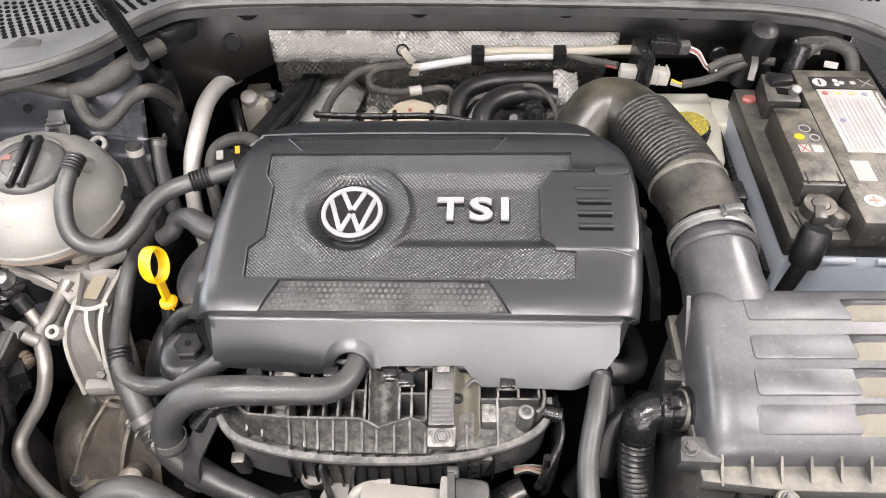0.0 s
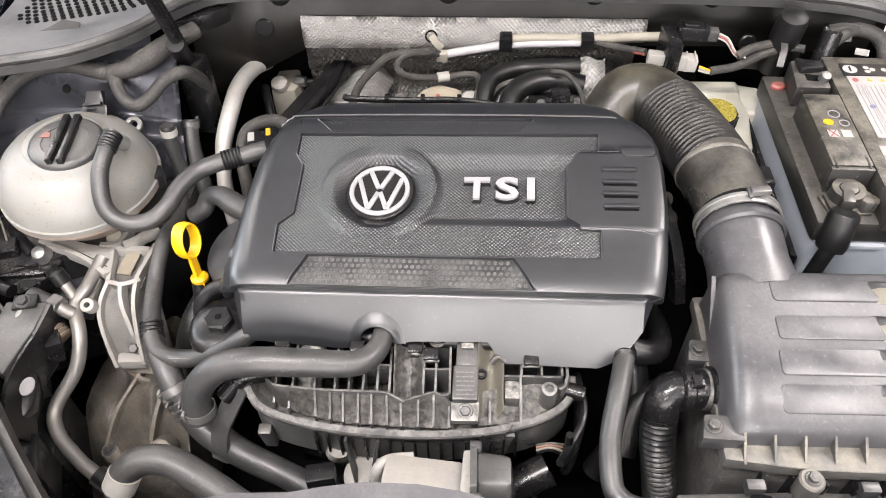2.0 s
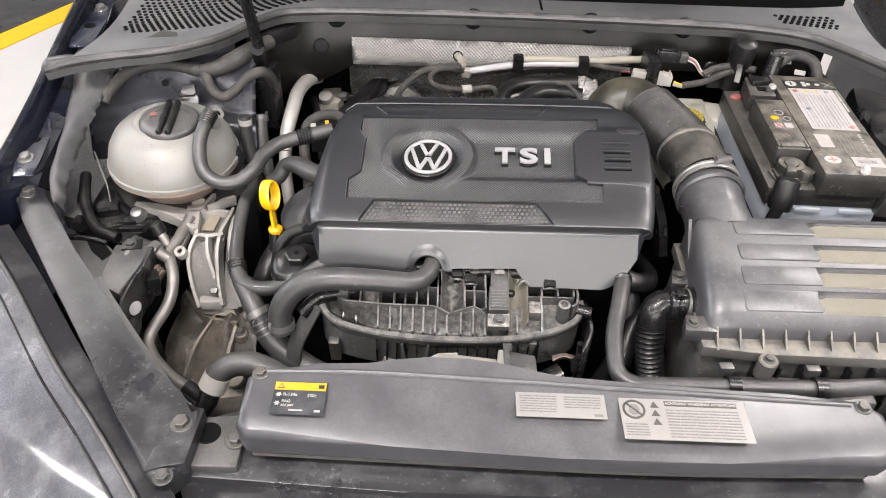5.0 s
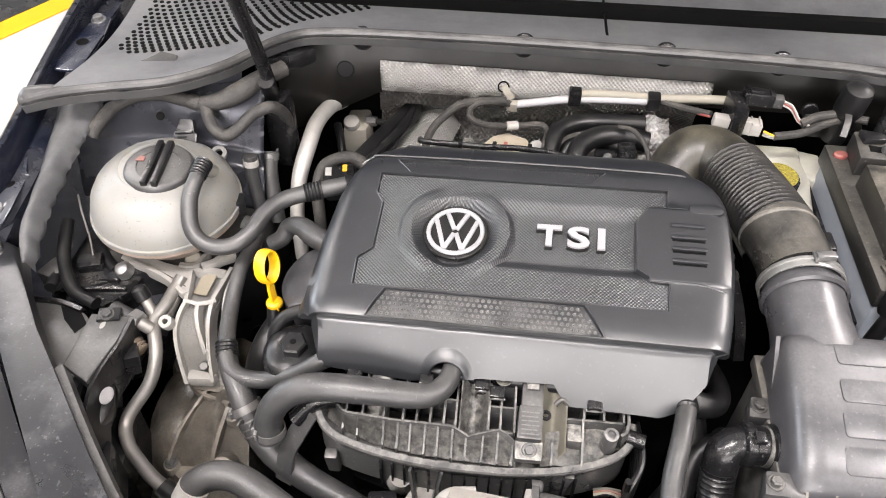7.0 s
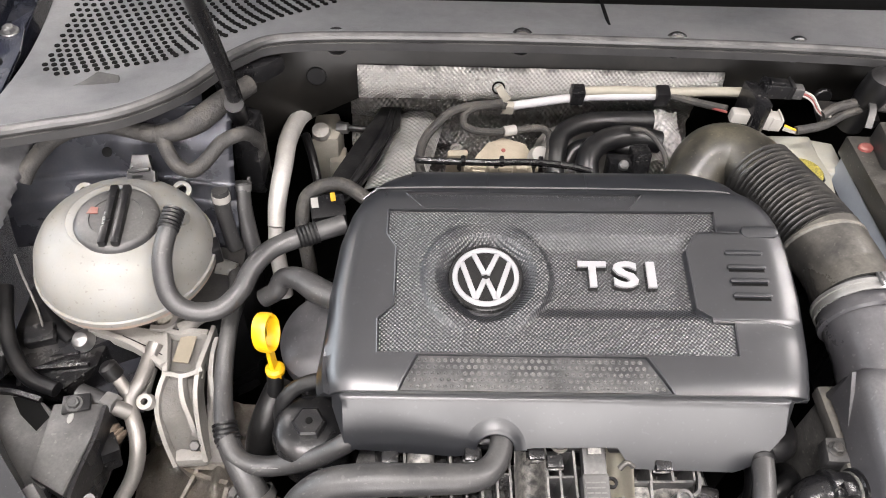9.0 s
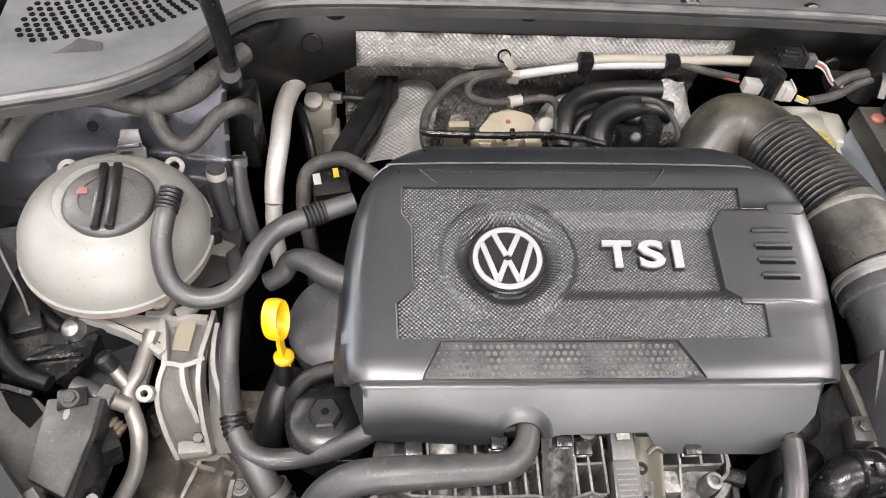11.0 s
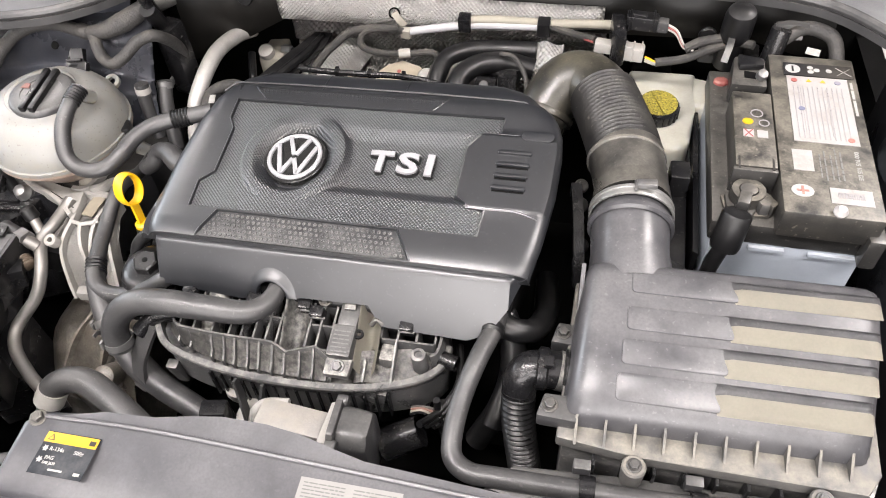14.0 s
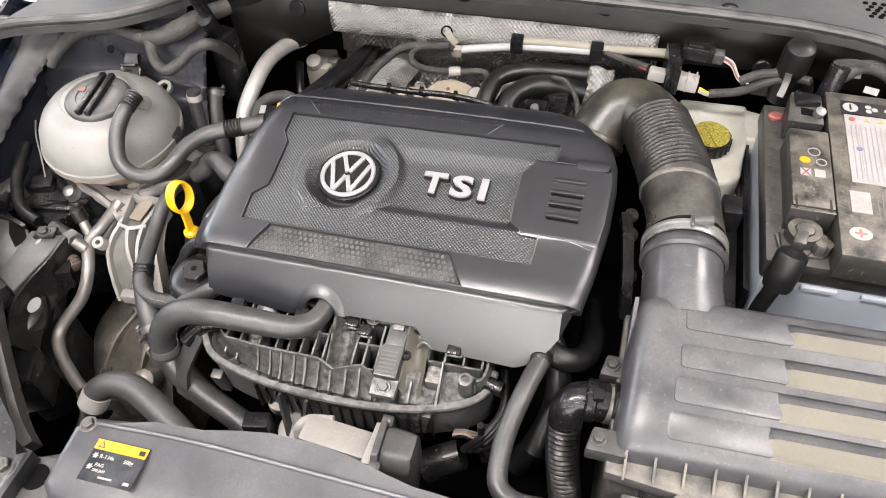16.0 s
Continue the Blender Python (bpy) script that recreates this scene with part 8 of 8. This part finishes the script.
for x, kind in ((0.014, "minus"), (0.036, "ring"), (0.054, "arc"), (0.070, "cross")):
    c = (x, 0.108)
    if kind == "minus":
        q = part("pole_sign", prism([(c[0] + 0.0085 * math.cos(2 * math.pi * i / 24), c[1] + 0.0085 * math.sin(2 * math.pi * i / 24)) for i in range(24)], 0.0009, 0.0012, m), WHITEINK, bat, "white disc with a minus sign")
        part("sign_bar", prism([(c[0] - 0.001, c[1] - 0.005), (c[0] + 0.001, c[1] - 0.005), (c[0] + 0.001, c[1] + 0.005), (c[0] - 0.001, c[1] + 0.005)], 0.0013, 0.0016, m), INK, q)
    else:
        bm = bmesh.new()
        if kind == "cross":
            for s in (-1, 1):
                prism([(c[0] - 0.008, c[1] - 0.007 * s), (c[0] - 0.0068, c[1] - 0.007 * s), (c[0] + 0.008, c[1] + 0.007 * s), (c[0] + 0.0068, c[1] + 0.007 * s)], 0.0009, 0.0012, m, 0, bm)
        else:
            for i in range(3 if kind == "ring" else 1):
                a = 2 * math.pi * i / 3
                rr = 0.0045 if kind == "ring" else 0.0
                prism([(c[0] + rr * math.cos(a) + 0.0035 * math.cos(b), c[1] + rr * math.sin(a) + 0.0035 * math.sin(b)) for b in [2 * math.pi * j / 12 for j in range(12)]], 0.0009, 0.0012, m, 0, bm)
        part("band_symbol", bm, WHITEINK, bat)
q = part("pole_sign", prism([(0.004 + 0.011 * math.cos(2 * math.pi * i / 24) + 0.004, -0.098 + 0.009 * math.sin(2 * math.pi * i / 24)) for i in range(24)], 0, 0.0006, m), WHITEINK, bat, "white disc with a red plus sign")
bm = prism([(0.002, -0.0992), (0.014, -0.0992), (0.014, -0.0968), (0.002, -0.0968)], 0.0007, 0.0010, m, 0)
prism([(0.0068, -0.104), (0.0092, -0.104), (0.0092, -0.092), (0.0068, -0.092)], 0.0011, 0.0013, m, 0, bm)
part("sign_bars", bm, REDINK, q)
part("sticker", bpatch(0.002, -0.068, 0.022, -0.036), LABEL_B, bat, "blank white sticker")
st = part("sticker", bpatch(0.034, -0.112, 0.074, -0.090), LABEL_B, bat, "white bar code sticker")
bm = bmesh.new()
rnd = random.Random(3)
x = 0.041
while x < 0.066:
    w = rnd.uniform(0.0004, 0.0013)
    prism([(x, -0.104), (x + w, -0.104), (x + w, -0.096), (x, -0.096)], 0.0009, 0.0012, m, 0, bm)
    x += w + rnd.uniform(0.0005, 0.0012)
part("bar_code", bm, FAINTINK, st)
bm = bmesh.new()
for x, y0, y1, h in ((0.050, -0.078, -0.034, 0.0018), (0.045, -0.080, -0.030, 0.0014), (0.040, -0.078, -0.04, 0.0014), (0.034, -0.08, -0.034, 0.0014), (0.029, -0.076, -0.04, 0.0012)):
    rows_of_bars(m @ Matrix.Translation((x, 0, 0)) @ pose(0, 0, 0, 0, 0, 90), y0, y1, [0.0], h, int(x * 1000), bm, words=5)
part("print", bm, GREYINK, bat)
part("part_number", text_mesh("000 915 105 DE", 0.0066, 0.0006, m @ Matrix.Translation((0.066, -0.053, 0.0004)) @ pose(0, 0, 0, 0, 0, -90)), WHITEINK, bat, "pale printed part number")
bm = rows_of_bars(m @ Matrix.Translation((0.076, 0, 0)) @ pose(0, 0, 0, 0, 0, 90), 0.03, 0.09, [0.0], 0.003, 77, words=3)
part("print", bm, WHITEINK, bat)
mt_ = BM_ @ Matrix.Translation((0, 0, 0.8384))
for x, y, r in ((-0.024, 0.001, 0.0058), (-0.031, 0.017, 0.0068)):
    part("symbol_ring", lathe([(r - 0.0012, 0), (r, 0), (r, 0.0006), (r - 0.0012, 0.0006)], mt_ @ Vector((x, y, 0)), (0, 0, 1), 24), FAINTINK, bat)
for (x, y, col, r) in ((-0.041, 0.002, LABEL_Y, 0.0058),):
    part("symbol", prism([(x + r * math.cos(2 * math.pi * i / 20), y + r * 0.9 * math.sin(2 * math.pi * i / 20)) for i in range(20)], 0, 0.0006, mt_), col, bat)
for x, col in ((-0.041, LABEL_B), (-0.0265, LABEL_B)):
    part("symbol", prism([(x - 0.0055, -0.024), (x + 0.0055, -0.024), (x + 0.0055, -0.012), (x - 0.0055, -0.012)], 0, 0.0006, mt_), col, bat)
bm = bmesh.new()
for sgn in (-1, 1):
    prism([(-0.046, -0.018 - 0.006 * sgn), (-0.0445, -0.018 - 0.006 * sgn), (-0.036, -0.018 + 0.006 * sgn), (-0.0375, -0.018 + 0.006 * sgn)], 0.0007, 0.0010, mt_, 0, bm)
part("crossed_symbol", bm, REDINK, bat)
part("red_cap", lathe([(0.009, 0), (0.009, 0.003), (0.007, 0.005), (0.003, 0.0055)], BM_ @ Vector((-0.060, 0.1138, 0.805)), (0, 0, 1), 24, sy=0.8), REDINK, bat, "red plastic plug")
part("peg", lathe([(0.006, 0), (0.007, 0.004), (0.004, 0.009)], BM_ @ Vector((0.040, -0.124, 0.8366)), (0, -0.3, 1), 16), LABEL_B, bat, "pale plastic peg")

term = thing("positive_terminal", BM_ @ Vector((-0.035, -0.10, 0.811)), "black terminal clamp with cable boot on the battery", "terminal")
tp = lambda x, y, z: BM_ @ Vector((x, y, z))
part("clamp_ring", lathe([(0.010, 0), (0.017, 0), (0.018, 0.006), (0.017, 0.018), (0.010, 0.018)], tp(-0.040, -0.091, 0.806), (0, 0, 1), 24), BATT_TOP, term)
part("post", lathe([(0.0095, 0), (0.009, 0.019), (0.004, 0.020)], tp(-0.040, -0.091, 0.806), (0, 0, 1), 20), BOLTM, term)
part("nut", hexagon(tp(-0.024, -0.104, 0.806), 0.008, 0.016), BOLTM, term)
part("cover_lump", prism([(-0.060, -0.112), (-0.040, -0.124), (-0.030, -0.108), (-0.040, -0.088), (-0.062, -0.086)], 0.805, 0.812, BM_, 0.003), BATT, term)
part("boot_neck", prism([(-0.054, -0.113), (-0.040, -0.115), (-0.036, -0.095), (-0.048, -0.093)], 0.805, 0.827, BM_, 0.004), BATT, term)
part("boot", lathe([(0.010, 0), (0.0145, 0.001), (0.0158, 0.006), (0.0158, 0.040), (0.0140, 0.0435), (0.008, 0.044)], tp(-0.057, -0.137, 0.779), (0.16, 0.36, 1), 24), RUBBER_D, term, "black rubber boot")
part("cable", tube([tp(-0.058, -0.139, 0.790), tp(-0.066, -0.145, 0.757), tp(-0.070, -0.146, 0.70)], 0.0085, 12), RUBBER_D, term)
part("clamp_ear", prism([(-0.030, -0.100), (-0.016, -0.112), (-0.010, -0.104), (-0.022, -0.088)], 0.806, 0.822, BM_, 0.003), BATT_TOP, term)
part("cover_base", prism([(-0.066, -0.086), (-0.018, -0.080), (-0.016, -0.112), (-0.060, -0.116)], 0.803, 0.8085, BM_, 0.003), BATT_TOP, term)
neg = thing("negative_terminal", tp(-0.03, 0.105, 0.811), "black negative terminal clamp with sensor block", "terminal")
part("block", prism([(-0.056, 0.074), (-0.014, 0.074), (-0.014, 0.132), (-0.050, 0.132)], 0.805, 0.834, BM_, 0.005), BATT, neg)
part("bolt", lathe([(0.006, 0), (0.0068, 0.003), (0.006, 0.010), (0.003, 0.011)], tp(-0.022, 0.090, 0.834), (0.1, -0.4, 1), 12), STEEL, neg)
# flat near-black patch paints the shade inside the clamp
part("clamp_gap", prism([(-0.040, 0.088), (-0.024, 0.086), (-0.024, 0.098), (-0.040, 0.100)], 0.8335, 0.8350, BM_, 0), DARK, neg, "near-black patch for the shaded gap of the clamp")
part("lever", prism([(-0.047, 0.10), (-0.018, 0.104), (-0.018, 0.118), (-0.048, 0.124)], 0.834, 0.843, BM_, 0.004), BLACK, neg)
jacket = thing("battery_jacket", tp(-0.09, 0.0, 0.62), "black felt insulating jacket round the battery", "battery jacket")
part("side", prism([(-0.0820, -0.118), (-0.0755, -0.122), (-0.0755, 0.138), (-0.0820, 0.136)], 0.60, 0.748, BM_, 0.001), BLACK, jacket)
part("grey_pad", prism([(-0.034, -0.012), (0.034, -0.012), (0.034, 0.012), (-0.034, 0.012)], 0, 0.001, frame_of(tp(-0.0825, 0.03, 0.724), (0.045, -0.999, 0), (0, 0, 1)), 0.0), GREYP, jacket)
part("badge_bars", rows_of_bars(frame_of(tp(-0.0837, 0.055, 0.724), (0.045, -0.999, 0), (0, 0, 1)), 0, 0.045, [0.0], 0.006, 5, words=4), WHITEINK, jacket)

# ---------------------------------------------------------------- brake fluid reservoir, relay box, cap at the bulkhead
RES_UP = Matrix.Translation((0.006, 0.029, -0.027))
res = thing("brake_fluid_reservoir", (0.324, 0.76, 0.67), "milky brake fluid reservoir with a yellow-printed cap", "reservoir")


def moved(bm):
    bm.transform(RES_UP)
    return bm


part("body", moved(prism([(0.272, 0.815), (0.276, 0.735), (0.283, 0.672), (0.298, 0.655), (0.336, 0.655), (0.350, 0.672), (0.358, 0.735), (0.362, 0.815)], 0.690, 0.785, None, 0.008, seg=3)), RESV, res)
part("side_tank", moved(prism([(0.352, 0.742), (0.384, 0.745), (0.388, 0.80), (0.352, 0.81)], 0.715, 0.784, None, 0.007, seg=3)), RESV, res)
part("seam", moved(ribbon([(0.274, 0.735, 0.748), (0.281, 0.670, 0.748), (0.297, 0.6535, 0.748), (0.337, 0.6535, 0.748), (0.352, 0.671, 0.748), (0.360, 0.735, 0.748)], 0.004, 0.004, n=3)), RESV, res)
part("spout", moved(tube([(0.380, 0.752, 0.735), (0.402, 0.742, 0.728), (0.430, 0.738, 0.728)], 0.0055, 10)), RESV, res)
cp = part("cap", moved(lathe([(0.0245, 0), (0.0262, 0.003), (0.0262, 0.017), (0.0245, 0.020), (0.015, 0.0205)], (0.309, 0.719, 0.785), (0.0, -0.06, 1), 40)), BLACK, res, "black cap with yellow print")
YPRINT = mat("yellow_print", (0.24, 0.20, 0.03), 0.5, vary=0.95, scale=420, bump=0.0)
part("cap_print", moved(disc((0.309, 0.7178, 0.8055), 0.0235, 0.0007, (0, -0.06, 1), 36, 0.0002)), YPRINT, cp, "mottled yellow print")
part("cap_rib", moved(box((0.309, 0.7178, 0.8058), (0.005, 0.046, 0.002), (0, 0, 20), 0.0008)), YPRINT, cp)
for k in range(20):
    a = 2 * math.pi * k / 20
    part("grip", moved(box((0.309 + 0.0263 * math.cos(a), 0.7183 + 0.0263 * math.sin(a), 0.788), (0.002, 0.003, 0.013), (0, 0, math.degrees(a)), 0.0005)), BLACK, cp)
mc = thing("master_cylinder", (0.32, 0.74, 0.62), "brake master cylinder under the reservoir, near-black for shade", "engine part")
part("cylinder", tube([(0.32, 0.66, 0.67), (0.32, 0.96, 0.68)], 0.03, 20, straight=True), DARK, mc)
stop = thing("rubber_buffer", (0.402, 0.835, 0.80), "black domed rubber stop at the bulkhead", "rubber stop")
part("dome", lathe([(0.0170, 0), (0.0170, 0.046), (0.0185, 0.048), (0.0188, 0.056), (0.0185, 0.078), (0.0165, 0.086), (0.010, 0.090), (0.003, 0.091)], (0.398, 0.826, 0.790), (0.0, -0.18, 1), 36), RUBBER_D, stop)
part("bracket", box((0.402, 0.846, 0.785), (0.075, 0.03, 0.014), (10, 0, -5), 0.003), SHEET, stop)
relay = thing("earth_strap_clip", (0.47, 0.80, 0.82), "metal clip and black loop cable by the battery", "clip")
part("plate", box((0.455, 0.80, 0.846), (0.034, 0.006, 0.018), (-30, 0, 0), 0.001), BOLTM, relay)
part("plate_edge", ribbon([(0.437, 0.797, 0.868), (0.455, 0.797, 0.871), (0.474, 0.797, 0.868)], 0.004, 0.004), BOLTM, relay)
part("cable", tube([(0.45, 0.80, 0.845), (0.475, 0.808, 0.858), (0.505, 0.80, 0.852), (0.515, 0.785, 0.83), (0.52, 0.78, 0.80)], 0.0085, 12), CLOTH, relay)
part("post", tube([(0.440, 0.79, 0.82), (0.446, 0.80, 0.86)], 0.012, 14), BLACK, relay)
part("white_tag", box((0.486, 0.788, 0.834), (0.016, 0.002, 0.008), (-45, 0, -18), 0.0), LABEL, relay)
side = thing("gear_selector_bracket", (0.225, 0.53, 0.62), "black bracket with silver bolts beside the cover", "bracket")
part("plate", ribbon([(0.222, 0.60, 0.76), (0.228, 0.555, 0.752), (0.232, 0.52, 0.735), (0.236, 0.50, 0.70)], 0.012, 0.02), BLACK, side)
for p in ((0.235, 0.532, 0.735), (0.230, 0.575, 0.757), (0.228, 0.60, 0.763)):
    bolt(p, side, 0.006, (0.3, -0.6, 0.7))
solo("dark_hose", tube([(0.140, 0.43, 0.745), (0.165, 0.405, 0.740), (0.190, 0.410, 0.730), (0.202, 0.435, 0.718), (0.205, 0.47, 0.70), (0.20, 0.52, 0.68)], 0.013, 14), RUBBER_D, "black hose between the cover and filter box", "hose")
solo("dark_hose", tube([(0.16, 0.33, 0.66), (0.175, 0.37, 0.69), (0.20, 0.385, 0.70), (0.215, 0.41, 0.67)], 0.012, 14), RUBBER_D, "black hose between the cover and filter box", "hose")
tr = thing("battery_tray", (0.33, 0.58, 0.60), "black ribbed plastic battery tray wall", "tray")
part("wall", prism([(0.325, 0.47), (0.345, 0.47), (0.352, 0.66), (0.333, 0.66)], 0.60, 0.755, None, 0.003), BLACK, tr)
for k in range(4):
    part("rib", box((0.326 + 0.001 * k, 0.50 + 0.03 * k, 0.62), (0.01, 0.006, 0.135), bevel=0.001), BLACK, tr)
part("latch", box((0.338, 0.62, 0.755), (0.022, 0.03, 0.03), bevel=0.003), BLACK, tr)
